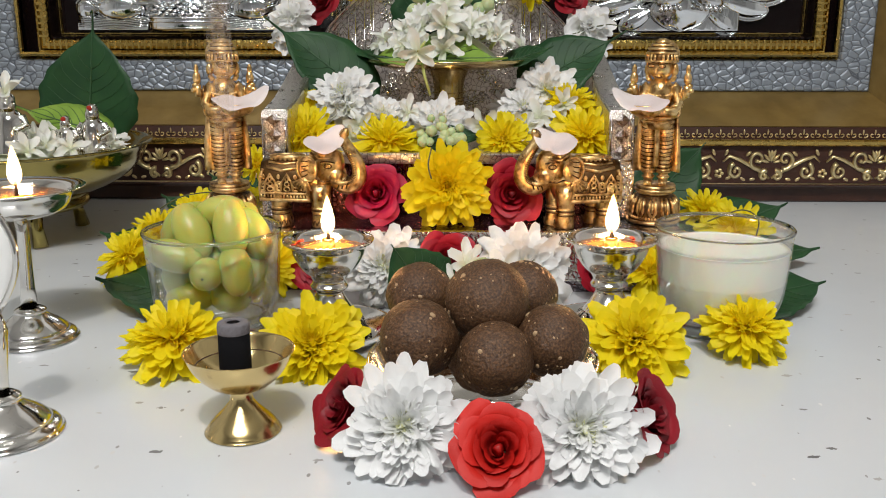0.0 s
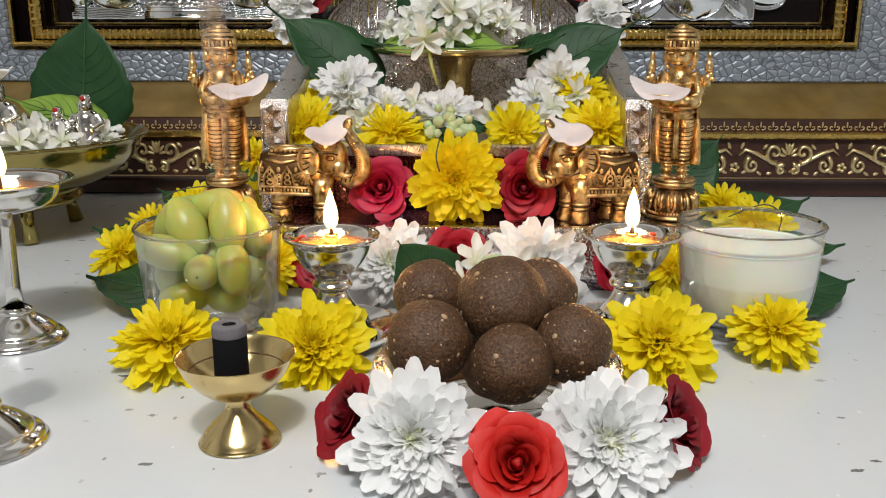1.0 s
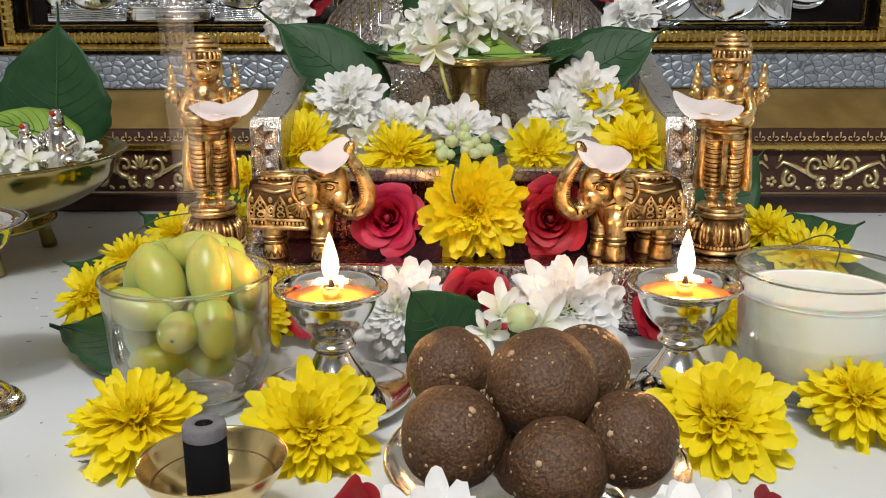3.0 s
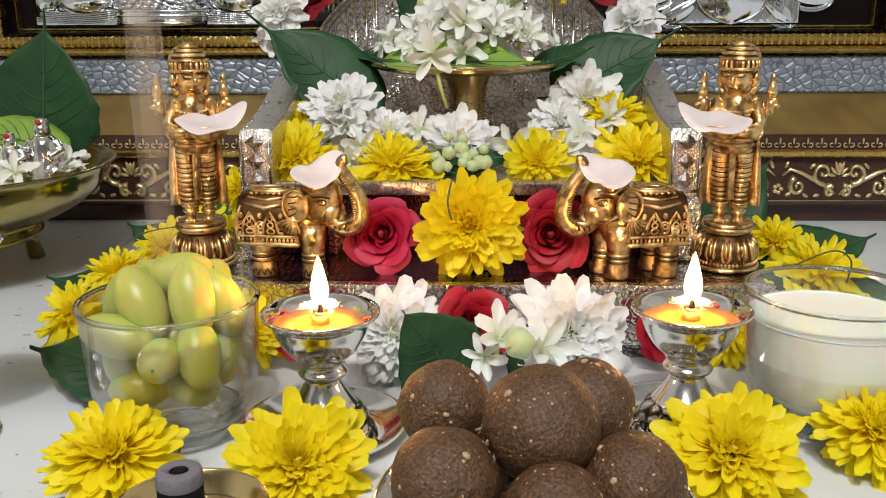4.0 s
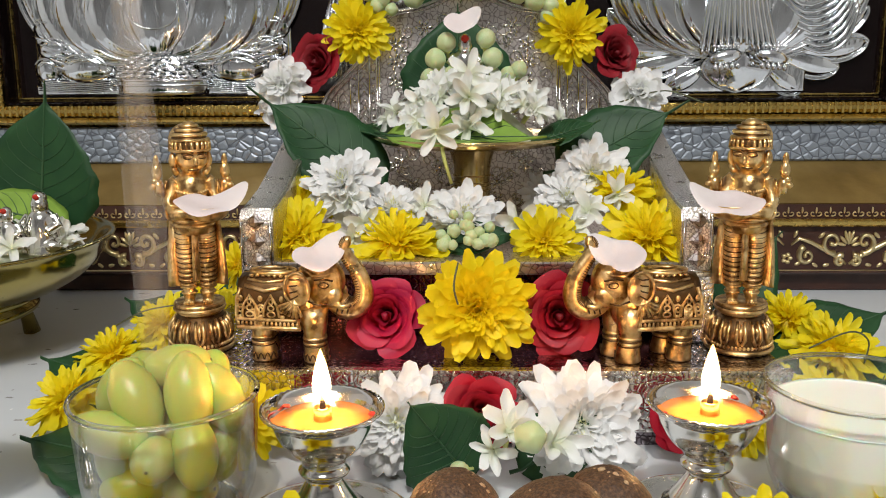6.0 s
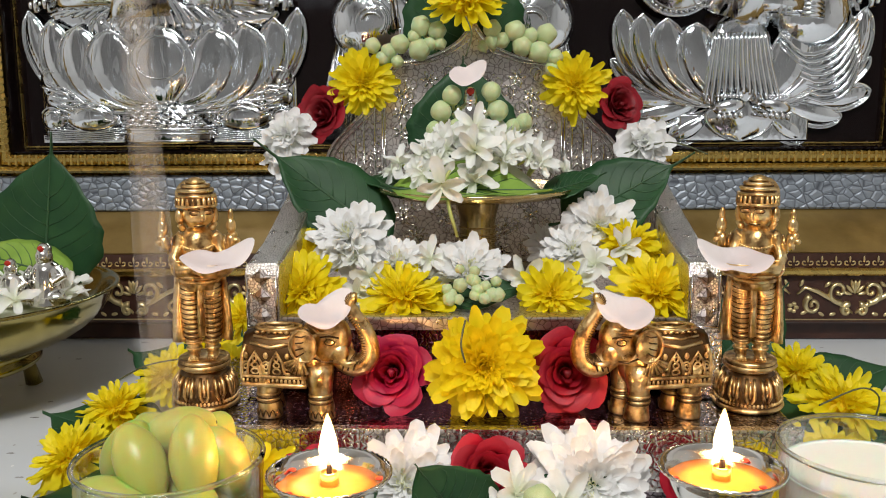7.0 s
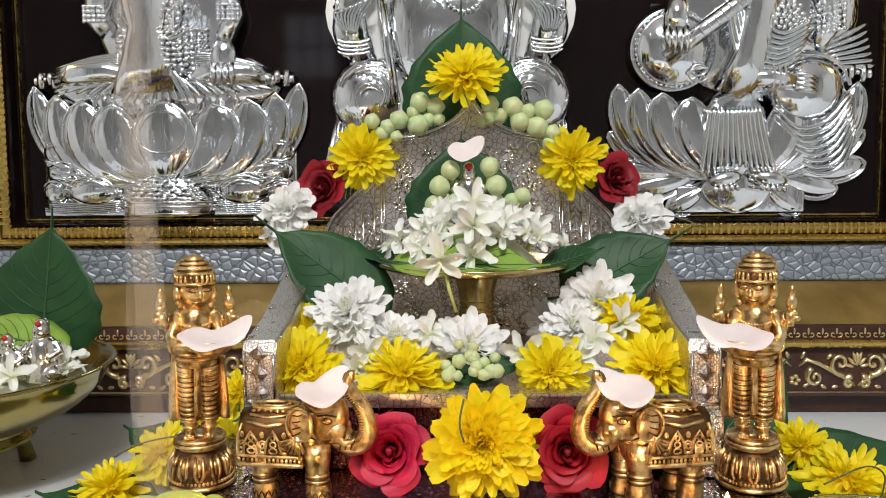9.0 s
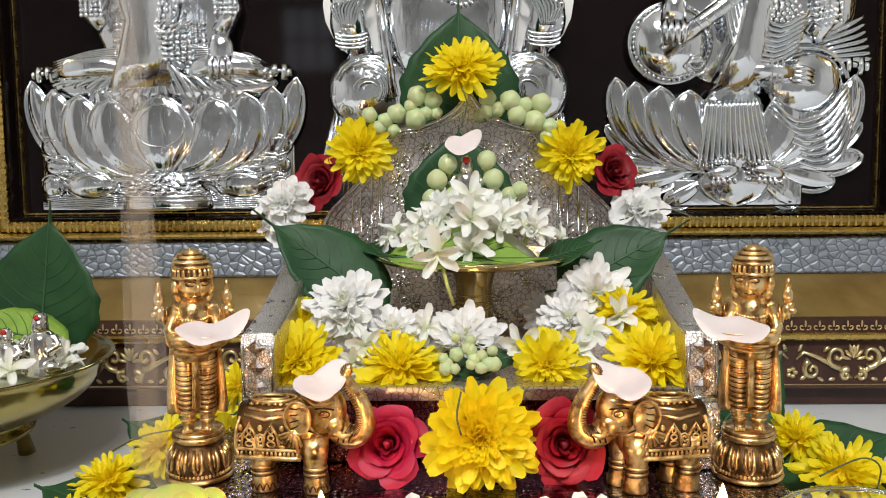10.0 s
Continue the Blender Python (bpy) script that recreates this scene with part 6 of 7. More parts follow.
# ---- incense cup ----
cup = thing("incense_cup", pose(-0.0775, 0.3575, 0.0003), "small footed brass cup holding a black incense cone", "incense cup")
part("foot", lathe(rounded([(0, 0), (0.0150, 0), (0.0157, 0.001), (0.0150, 0.0022), (0.0138, 0.0040), (0.0112, 0.0068), (0.0080, 0.0100), (0.0056, 0.0130), (0.0046, 0.0148)], 3), 44), BRASS, cup)
part("stem", lathe(rounded([(0.0050, 0.0146), (0.0046, 0.0165), (0.0050, 0.0185), (0.0082, 0.0196)], 3), 32), BRASS, cup)
part("bowl", lathe(rounded([(0, 0.0194), (0.0085, 0.0196), (0.0150, 0.0235), (0.0200, 0.0295), (0.0228, 0.0356), (0.0232, 0.0362), (0.0224, 0.0358), (0.0190, 0.0298), (0.0140, 0.0246), (0.0080, 0.0222), (0, 0.0218)], 3), 56), BRASS, cup)
bm = bmesh.new()
tube(bm, [(0.0186 * math.cos(a), 0.0186 * math.sin(a), 0.0297) for a in [k * 2 * math.pi / 40 for k in range(41)]], 0.00028, 5)
part("engraved_ring", bm, DARKWOOD, cup)
cone = thing("incense_cone", pose(-0.0787, 0.3555, 0.0222), "black charcoal incense plug with a grey ash top", "incense")
part("charcoal", lathe([(0, 0), (0.0064, 0), (0.0067, 0.0008), (0.0066, 0.0232), (0, 0.0232)], 32), CHARCOAL, cone)
part("ash", lathe(rounded([(0.0067, 0.0230), (0.0068, 0.0240), (0.0066, 0.0268), (0.0058, 0.0276), (0.0032, 0.0277), (0.0026, 0.0262), (0, 0.0258)], 2), 32), ASH, cone)
part("hole", lathe([(0, 0.0266), (0.0027, 0.0272), (0.0027, 0.0264), (0, 0.0262)], 20), CHARCOAL, cone)


# ---- glass bowls ----
def glass_bowl(m, r, h, label, ridges=0):
    f = thing("glass_bowl", m, label, "glass bowl", "clear glass bowls")
    rb = 0.62 * r
    part("glass", lathe(rounded([(0, 0.0022), (rb * 0.55, 0.0022), (rb * 0.72, 0.0), (rb, 0.0006), (rb * 1.12, 0.005), (0.84 * r, 0.014), (0.93 * r, 0.026), (0.985 * r, h - 0.002), (r, h - 0.0003), (0.985 * r, h), (0.955 * r, h - 0.002), (0.90 * r, 0.026), (0.80 * r, 0.0165), (rb * 0.95, 0.0105), (rb * 0.5, 0.0085), (0, 0.0082)], 4), 64), GLASS, f)
    bm = bmesh.new()
    tube(bm, [(0.978 * r * math.cos(a), 0.978 * r * math.sin(a), h + 0.0006) for a in [k * 2 * math.pi / 72 for k in range(73)]], 0.0011, 10)
    part("rim", bm, CLEAR, f, "clear rounded glass rim")
    part("foot_ring", lathe(rounded([(0.66 * rb, -0.0002), (rb, 0.0004), (1.14 * rb, 0.0045), (1.24 * rb, 0.0085), (1.16 * rb, 0.0105), (0.9 * rb, 0.0070), (0.66 * rb, 0.0022), (0.66 * rb, -0.0002)], 3), 64), CLEAR, f, "thick clear glass foot")
    return f


glass_bowl(pose(-0.1205, 0.479, 0.0003), 0.0372, 0.0595, "clear glass bowl filled with green grapes")
glass_bowl(pose(0.1605, 0.494, 0.0003), 0.0375, 0.0590, "clear glass bowl nearly full of milk")
milk = part("milk", lathe(rounded([(0, 0.0080), (0.0145, 0.0086), (0.0225, 0.0102), (0.0300, 0.0165), (0.0336, 0.026), (0.0353, 0.0450), (0.0355, 0.0485), (0.0348, 0.0490), (0.0330, 0.0484), (0, 0.0484)], 3), 64), MILK)
milk.matrix_basis = pose(0.1605, 0.494, 0.0003)
tagged(milk, "white milk filling the glass bowl", "milk")

bm = lathe(rounded([(0, -1.0), (0.12, -0.985), (0.45, -0.86), (0.84, -0.5), (1.0, 0.0), (0.86, 0.5), (0.5, 0.87), (0.16, 0.98), (0.10, 0.985), (0.0, 0.955)], 4), 28)
GRAPEM = mesh_of("skin", bm, GRAPE)
SCAR = mesh_of("stem_scar", ball(bmesh.new(), (0, 0, 0.975), (0.09, 0.09, 0.035), seg=10, rings=6), DRYSTEM)


def grape(x, y, z, axis, ln=0.0155, r=0.0093):
    f = thing("grape", facing(x, y, z, axis) @ Matrix.Diagonal((r, r, ln, 1)), "pale green oval grape piled in a glass bowl", "grape", "grapes in the bowl")
    part("skin", GRAPEM, None, f)
    part("stem_scar", SCAR, None, f)


GX, GY = -0.1205, 0.479
for dx, dy, dz, ax, ln, r in (
        (-0.0185, -0.0170, 0.0475, (1, -0.15, -0.22), 0.0165, 0.0088), (-0.0095, -0.008, 0.0590, (0.55, -0.35, -1), 0.0165, 0.0098),
        (0.0125, -0.006, 0.0605, (0.15, -0.35, -1), 0.0170, 0.0096), (-0.0205, 0.006, 0.0580, (-0.6, 0.2, -1), 0.0160, 0.0095),
        (0.0020, 0.010, 0.0660, (1, 0.1, 0.2), 0.0150, 0.0093), (0.0235, 0.003, 0.0555, (0.4, 0, -1), 0.0155, 0.0090),
        (0.0010, -0.0205, 0.0385, (0.1, -1, 0.05), 0.0130, 0.0088), (0.0165, -0.0160, 0.0400, (0.25, -0.6, -1), 0.0150, 0.0090),
        (-0.0080, 0.017, 0.060, (-1, 0.3, 0.5), 0.0150, 0.0090), (0.0130, 0.0180, 0.056, (0.3, 0.5, 1), 0.0150, 0.0092),
        (-0.0190, -0.0070, 0.0310, (-0.2, -0.3, 1), 0.0140, 0.0090), (0.0200, 0.0060, 0.0350, (0.2, 0.4, 1), 0.0140, 0.0090),
        (0.0000, 0.0000, 0.0400, (1, 0.4, 0.2), 0.0150, 0.0092), (-0.0120, -0.0120, 0.0210, (1, 0.3, 0), 0.0130, 0.0088),
        (0.0110, -0.0100, 0.0205, (1, -0.4, 0.1), 0.0130, 0.0088), (0.0000, 0.0130, 0.0215, (0.3, 1, 0), 0.0130, 0.0090),
        (-0.0140, 0.0160, 0.0380, (0.5, 1, 0.3), 0.0140, 0.0090), (0.0160, 0.0150, 0.0210, (0.6, -1, 0.2), 0.0100, 0.0088)):
    grape(GX + 0.93 * dx, GY + 0.93 * dy, max(dz, 0.023) + 0.002, ax, ln, r)

# ---- the bowl of sweets ----
plate = thing("metal_bowl", pose(0.0255, 0.385, 0.0003), "shallow steel bowl heaped with brown sweets", "bowl")
part("bowl", lathe(rounded([(0, 0.0015), (0.030, 0.0015), (0.036, 0.006), (0.046, 0.0165), (0.0505, 0.0235), (0.0515, 0.0240), (0.0518, 0.0230), (0.0480, 0.0150), (0.0385, 0.0045), (0.031, 0.0), (0, 0.0)], 3), 64), SILVER, plate)
bm = bmesh.new()
tube(bm, [(0.0513 * math.cos(a), 0.0513 * math.sin(a), 0.0238) for a in [k * 2 * math.pi / 60 for k in range(61)]], 0.0008, 6)
part("rolled_rim", bm, SILVER, plate)


def sweet(x, y, z, r, seed):
    bm = bmesh.new()
    bmesh.ops.create_icosphere(bm, subdivisions=5, radius=r)
    rg = random.Random(seed)
    off = Vector((rg.uniform(0, 50), rg.uniform(0, 50), rg.uniform(0, 50)))
    for v in bm.verts:
        d = v.co.normalized()
        k = 1 + 0.045 * noise.noise(d * 1.6 + off) + 0.018 * noise.noise(d * 5 + off) + 0.012 * noise.noise(d * 13 + off) + 0.008 * noise.noise(d * 30 + off)
        v.co = v.co * k
    ob = part("sweet_ball", bm, LADOO)
    ob.matrix_basis = pose(x, y, z, rg.uniform(0, 360), rg.uniform(0, 360), rg.uniform(0, 360))
    tagged(ob, "dark brown round sesame sweet with pale nut crumbs", "sweet", "sweets in the bowl")
    bm = bmesh.new()
    for k in range(90):
        d = Vector((rg.gauss(0, 1), rg.gauss(0, 1), rg.gauss(0, 1))).normalized()
        q = d.to_track_quat("Z", "Y").to_matrix().to_4x4()
        s = rg.uniform(0.00025, 0.0007) if k > 12 else rg.uniform(0.0008, 0.0012)
        ball(bm, d * r * 0.985, (s * rg.uniform(0.7, 1.5), s, s * 0.6), q, 6, 5)
    tagged(part("nut_crumb", bm, NUT, ob, "pale nut crumbs"), kind="stuff")


NUT = material("nut_crumb", (0.46, 0.31, 0.17), 0.6)
bump(NUT, noise_of(NUT, 900.0), 0.4, 0.0004)
for k, (x, y, z, r) in enumerate(((0.0302, 0.362, 0.0318, 0.0168), (-0.0029, 0.372, 0.0372, 0.0178), (0.0553, 0.375, 0.0355, 0.0168), (0.0273, 0.386, 0.0500, 0.0196), (-0.004, 0.408, 0.0455, 0.0165), (0.0450, 0.408, 0.0465, 0.0165), (0.0255, 0.393, 0.0200, 0.0165))):
    sweet(x, y, z, r * 0.95, k)

# ---- large brass bowl with silver idols ----
BX, BY = -0.3530, 0.715
bowl = thing("brass_bowl", pose(BX, BY, 0.0003) @ Matrix.Diagonal((1, 1, 0.95, 1)), "wide footed brass bowl with jasmine, leaf and tiny idols", "bowl")
part("foot", lathe(rounded([(0.058, 0.026), (0.060, 0.026), (0.062, 0.029), (0.060, 0.036), (0.066, 0.040)], 3), 64), BOWLBRASS, bowl)
part("bowl", lathe(rounded([(0, 0.037), (0.060, 0.038), (0.088, 0.048), (0.104, 0.062), (0.1115, 0.077), (0.1150, 0.0790), (0.1140, 0.0806), (0.1095, 0.0786), (0.100, 0.064), (0.084, 0.053), (0.056, 0.0435), (0, 0.0425)], 3), 80), BOWLBRASS, bowl)
for k in range(4):
    part("leg", tube(bmesh.new(), [(0.052 * math.cos(0.8 + 1.57 * k), 0.052 * math.sin(0.8 + 1.57 * k), 0.038), (0.055 * math.cos(0.8 + 1.57 * k), 0.055 * math.sin(0.8 + 1.57 * k), 0.016), (0.058 * math.cos(0.8 + 1.57 * k), 0.058 * math.sin(0.8 + 1.57 * k), 0.0)], [0.006, 0.0045, 0.006], 12), BOWLBRASS, bowl)
rng = random.Random(5)
fill = bmesh.new()
lathe([(0, 0.018), (0.03, 0.016), (0.06, 0.010), (0.080, 0.002), (0.078, 0.0), (0, 0.0)], 32, fill)
mound = tagged(part("flower_bed", fill, JASMINE, m=pose(BX, BY, 0.056)), "bed of white jasmine petals in the brass bowl", "petals")
for k in range(34):
    a, rr = rng.uniform(0, 6.28), 0.086 * math.sqrt(rng.random())
    jasmine(facing(BX + rr * math.cos(a), BY + rr * math.sin(a) * 0.9, 0.078 - 0.9 * rr * rr, (0.6 * math.cos(a), -0.5 + 0.5 * math.sin(a), 1), rng.uniform(0, 360)), rng.uniform(0.013, 0.019), rng, stalk=False)
leaf(along(-0.306, 0.772, 0.078, (0.10, 0.10, 1), (0, -1, 0.1)), 0.100, 0.086, "large dark green heart-shaped leaf standing in the brass bowl", curl=0.05)
leaf(along(-0.285, 0.745, 0.082, (-1, -0.1, 0.25), (0, -0.5, 1)), 0.07, 0.05, "bright green leaf lying in the brass bowl", LEAFLIGHT)


def idol(x, y, z, s, label):
    bm = bmesh.new()
    lathe(rounded([(0, 0), (0.010, 0), (0.0105, 0.002), (0.0085, 0.008), (0.0078, 0.014), (0.0062, 0.019), (0.0035, 0.0215)], 3), 24, bm)
    ball(bm, (0, -0.001, 0.0235), (0.0042, 0.0042, 0.0048), seg=18, rings=12)
    ball(bm, (0, 0, 0.027), (0.0036, 0.0036, 0.0036), seg=16, rings=10)
    for sgn in (-1, 1):
        tube(bm, [(sgn * 0.006, 0, 0.0185), (sgn * 0.0092, -0.002, 0.014), (sgn * 0.005, -0.006, 0.0115)], [0.0024, 0.0022, 0.0017], 8)
        ball(bm, (sgn * 0.0055, -0.0045, 0.004), (0.006, 0.0045, 0.0038), seg=14, rings=10)
    ob = part("idol_statuette", bm, SILVER, m=pose(x, y, z) @ Matrix.Diagonal((s, s, s, 1)))
    fused(ob, 0.0005, 2)
    tagged(ob, label, "statuette")


idol(-0.2810, 0.722, 0.066, 1.35, "tiny silver seated statuette in the brass bowl")
idol(-0.2990, 0.712, 0.068, 1.0, "tiny silver seated statuette in the brass bowl")
idol(-0.3320, 0.690, 0.072, 1.5, "tiny silver seated statuette with a white petal on top")
for x, y, z in ((-0.2810, 0.7165, 0.1040), (-0.2990, 0.7080, 0.0960)):
    tagged(part("vermilion_dab", ball(bmesh.new(), (0, 0, 0), (0.0022, 0.0012, 0.0018), seg=10, rings=8), KUMKUM, m=pose(x, y, z)), "dab of red vermilion on a silver statuette", "powder")
jasmine(facing(-0.3320, 0.688, 0.1170, (0, -0.3, 1), 20), 0.020, rng, "white petals laid on a silver statuette", 4, False)

# ---- pedestal dish with jasmine on the seat ----
DX, DY = 0.0035, 0.735
dish = thing("pedestal_dish", pose(DX, DY, 0.0817), "copper-toned brass pedestal dish heaped with white jasmine", "dish")
part("foot", lathe(rounded([(0, 0), (0.024, 0), (0.025, 0.002), (0.020, 0.006), (0.014, 0.012), (0.0120, 0.020), (0.0118, 0.030), (0.0122, 0.0405), (0.0150, 0.0500), (0.0165, 0.0525)], 3), 44), BRASS, dish)
for zz in (0.024, 0.0265, 0.029, 0.0335):
    bm = bmesh.new()
    tube(bm, [(0.0122 * math.cos(a), 0.0122 * math.sin(a), zz) for a in [k * 2 * math.pi / 32 for k in range(33)]], 0.0006, 6)
    part("ring", bm, BRASS, dish)
part("tray", lathe(rounded([(0, 0.0520), (0.030, 0.0522), (0.055, 0.0545), (0.0635, 0.0580), (0.0645, 0.0590), (0.0635, 0.0602), (0.055, 0.0572), (0.030, 0.0548), (0, 0.0545)], 3), 72), BRASS, dish)
TZ = 0.0817 + 0.058
leaf(along(-0.036, 0.700, TZ + 0.004, (1, -0.14, -0.02), (0, -0.42, 1)), 0.085, 0.052, "bright green leaf lining the pedestal dish", LEAFLIGHT, 0.2, 0.03, 0.3)
leaf(along(0.050, 0.715, TZ + 0.001, (1, 0.05, 0.24), (-0.2, -0.45, 1)), 0.036, 0.030, "green leaf under the jasmine on the dish", LEAF, 0.25)
leaf(along(-0.030, 0.735, TZ - 0.001, (-1, 0.0, 0.10), (0, -0.2, 1)), 0.055, 0.040, "dark green leaf under the jasmine on the dish", LEAF, 0.25)
heap = bmesh.new()
lathe(rounded([(0, 0.026), (0.012, 0.024), (0.028, 0.014), (0.042, 0.001), (0.040, 0.0), (0, 0.0)], 3), 32, heap)
tagged(part("petal_mound", heap, JASMINE, m=pose(DX, DY, TZ - 0.0015)), "heap of white jasmine petals on the pedestal dish", "petals")
rng = random.Random(8)
for k in range(58):
    a = rng.uniform(0, 6.28)
    q = rng.random() ** 0.6
    x, y = 0.060 * q * math.cos(a), 0.042 * q * math.sin(a)
    z = TZ + 0.008 + 0.026 * (1 - q * q)
    jasmine(facing(DX + x, DY + y - 0.003, z, (1.0 * x / 0.05, -0.75 + y / 0.05, 0.8), rng.uniform(0, 360)), rng.uniform(0.0105, 0.0165), rng, stalk=rng.random() < 0.4)
jasmine(facing(-0.018, 0.672, TZ + 0.010, (-0.1, -1, -0.2), 30), 0.017, rng, "white jasmine blossom hanging over the dish rim on its stalk", 5)
tagged(part("flower_stalk", tube(bmesh.new(), [(-0.016, 0.676, TZ + 0.006), (-0.013, 0.672, TZ - 0.008), (-0.009, 0.675, TZ - 0.022)], [0.0012, 0.0012, 0.0010], 7), STEM), "yellow-green flower stalk over the dish rim", "stalk")
jasmine(facing(DX - 0.002, 0.690, TZ + 0.028, (0, -1, 0.25), 20), 0.018, rng, petals=6)
jasmine(facing(DX - 0.002, 0.700, TZ + 0.040, (0, -1, 0.5), 75), 0.017, rng, petals=6)
for x, z, r in ((-0.020, 0.190, 0.0095), (0.017, 0.190, 0.0095), (-0.013, 0.2005, 0.0088), (0.0125, 0.2025, 0.0088), (-0.024, 0.178, 0.0082), (-0.010, 0.179, 0.0086), (0.034, 0.183, 0.0078), (0.027, 0.180, 0.007)):
    bud(facing(x, 0.742, z, (x * 8, -0.3, 1)), 1.3 * r)
idol(-0.001, 0.744, 0.172, 1.12, "small silver seated statuette among buds on the dish")
tagged(part("vermilion_dab", ball(bmesh.new(), (0, 0, 0), (0.0026, 0.0012, 0.0022), seg=10, rings=8), KUMKUM, m=pose(-0.001, 0.7375, 0.203)), "dab of red vermilion on a silver statuette", "powder")
leaf(along(-0.006, 0.772, 0.156, (0.0, 0.12, 1), (0, -1, 0.1)), 0.072, 0.078, "dark green heart-shaped leaf standing behind the dish", curl=0.02, tail=0.15)


def loose_petal(m, size, label):
    """A broad soft cupped petal with folded lobes."""
    f = thing("flower_petal", m, label, "petal", "pale petals on the brass figures")
    bm = bmesh.new()
    rows, cols = 9, 40
    mid = bm.verts.new((0, 0, 0.02))
    rings = []
    for i in range(1, rows + 1):
        q = i / rows
        ring = []
        for k in range(cols):
            a = 2 * math.pi * k / cols
            edge = 1.0 - 0.34 * abs(math.sin(a)) ** 1.5 - 0.12 * math.exp(-((a - 0.5 * math.pi) / 0.4) ** 2) + 0.05 * math.sin(3 * a + 1)
            x, y = q * edge * math.cos(a), q * edge * math.sin(a)
            ring.append(bm.verts.new((x, y, 0.02 + 0.46 * abs(x) ** 2.0 * (1.25 if x > 0 else 0.7) + 0.42 * y * y - 0.16 * q ** 5 + 0.06 * math.sin(4 * a + 1) * q ** 3)))
        rings.append(ring)
    for k in range(cols):
        bm.faces.new((mid, rings[0][k], rings[0][(k + 1) % cols]))
        for a, b in zip(rings, rings[1:]):
            bm.faces.new((a[k], b[k], b[(k + 1) % cols], a[(k + 1) % cols]))
    part("cupped_petal", bm, PINKWHITE, f, m=Matrix.Diagonal((size, size, size, 1)))
    return f


loose_petal(facing(-0.1280, 0.584, 0.1195, (0.1, -0.32, 1), 8), 0.0185, "pale pink-white petal in the dish of a brass figure")
loose_petal(facing(0.1290, 0.584, 0.1190, (-0.1, -0.32, 1), 168), 0.0185, "pale pink-white petal in the dish of a brass figure")
loose_petal(facing(-0.0735, 0.578, 0.0945, (0.25, -0.55, 1), 25), 0.0150, "pale pink-white petal on the head of a brass elephant")
loose_petal(facing(0.0755, 0.578, 0.0945, (-0.25, -0.55, 1), 160), 0.0155, "pale pink-white petal on the head of a brass elephant")
loose_petal(facing(-0.003, 0.737, 0.2135, (0, -0.8, 0.6), 20), 0.0125, "white petal crowning a small silver statuette")

# ---- chrysanthemums ----
rng = random.Random(21)
for x, y, z, r, d, note in (
        (-0.128, 0.427, 0.014, 0.0260, (0.05, -0.42, 1), "on the table beside the incense cup"), (-0.0585, 0.426, 0.0125, 0.0262, (0.1, -0.85, 0.88), "leaning against a lamp saucer"),
        (0.1025, 0.434, 0.0145, 0.0270, (-0.1, -0.85, 0.88), "leaning against a lamp saucer"), (0.1640, 0.4540, 0.014, 0.0235, (0.05, -0.5, 1), "in front of the milk bowl")):
    chrysanthemum(facing(x, y, z, d, rng.uniform(0, 360)), r, YELLOW_WIDE if d[2] < 0.9 else YELLOW_PETALS, FLORETS, "yellow chrysanthemum head " + note, rng, 9, droop=16 if d[2] > 0.9 else 8)
for x, y, z, r, d in ((-0.2020, 0.570, 0.020, 0.019, (-0.4, -0.6, 1)), (-0.2060, 0.640, 0.020, 0.020, (-0.2, -0.4, 1)), (-0.1960, 0.700, 0.022, 0.020, (-0.1, -0.6, 1)), (-0.1850, 0.755, 0.022, 0.018, (0, -0.7, 1)), (-0.148, 0.690, 0.030, 0.016, (0, -1, 0.6)), (-0.145, 0.700, 0.062, 0.013, (0, -1, 0.5)),
                      (-0.1060, 0.545, 0.020, 0.019, (0.3, -1, 0.5)),
                      (0.1560, 0.585, 0.018, 0.019, (0.1, -0.7, 1)), (0.2130, 0.650, 0.020, 0.024, (0.2, -0.5, 1)), (0.2060, 0.705, 0.024, 0.020, (0.1, -0.6, 1)), (0.1950, 0.760, 0.024, 0.017, (0, -0.6, 1)), (0.1350, 0.560, 0.016, 0.017, (0.2, -1, 0.5)), (0.1850, 0.595, 0.014, 0.018, (0.2, -0.8, 0.8))):
    chrysanthemum(facing(x, y, z, d, rng.uniform(0, 360)), 1.16 * r, YELLOW_PETALS, FLORETS, "yellow chrysanthemum head on a leaf beside the platform", rng, 5, droop=6, group="yellow flowers round the platform")
chrysanthemum(facing(0.0055, 0.586, 0.0660, (0, -1, 0.10), 10), 0.0285, YELLOW_WIDE, FLORETS, "large yellow chrysanthemum standing on the silver platform", rng, 10)
for x, y, z, r, d in ((-0.0400, 0.668, 0.0890, 0.0245, (0, -0.4, 1)), (-0.1000, 0.700, 0.1080, 0.0180, (0, -0.7, 0.8)), (-0.0960, 0.668, 0.0940, 0.0225, (-0.3, -0.8, 0.8)), (0.0440, 0.668, 0.0930, 0.0190, (0, -1, 0.35)), (0.0950, 0.705, 0.1130, 0.0215, (0.1, -0.4, 1)), (0.1010, 0.660, 0.0950, 0.0235, (0.1, -0.8, 0.8)), (-0.085, 0.655, 0.088, 0.013, (0, -1, 0.4))):
    chrysanthemum(facing(x, y - (0.022 if y < 0.69 else 0.012), z - 0.005, d, rng.uniform(0, 360)), 1.14 * r, YELLOW_PETALS, FLORETS, "yellow chrysanthemum head on the silver seat", rng, 5, group="yellow flowers on the seat")
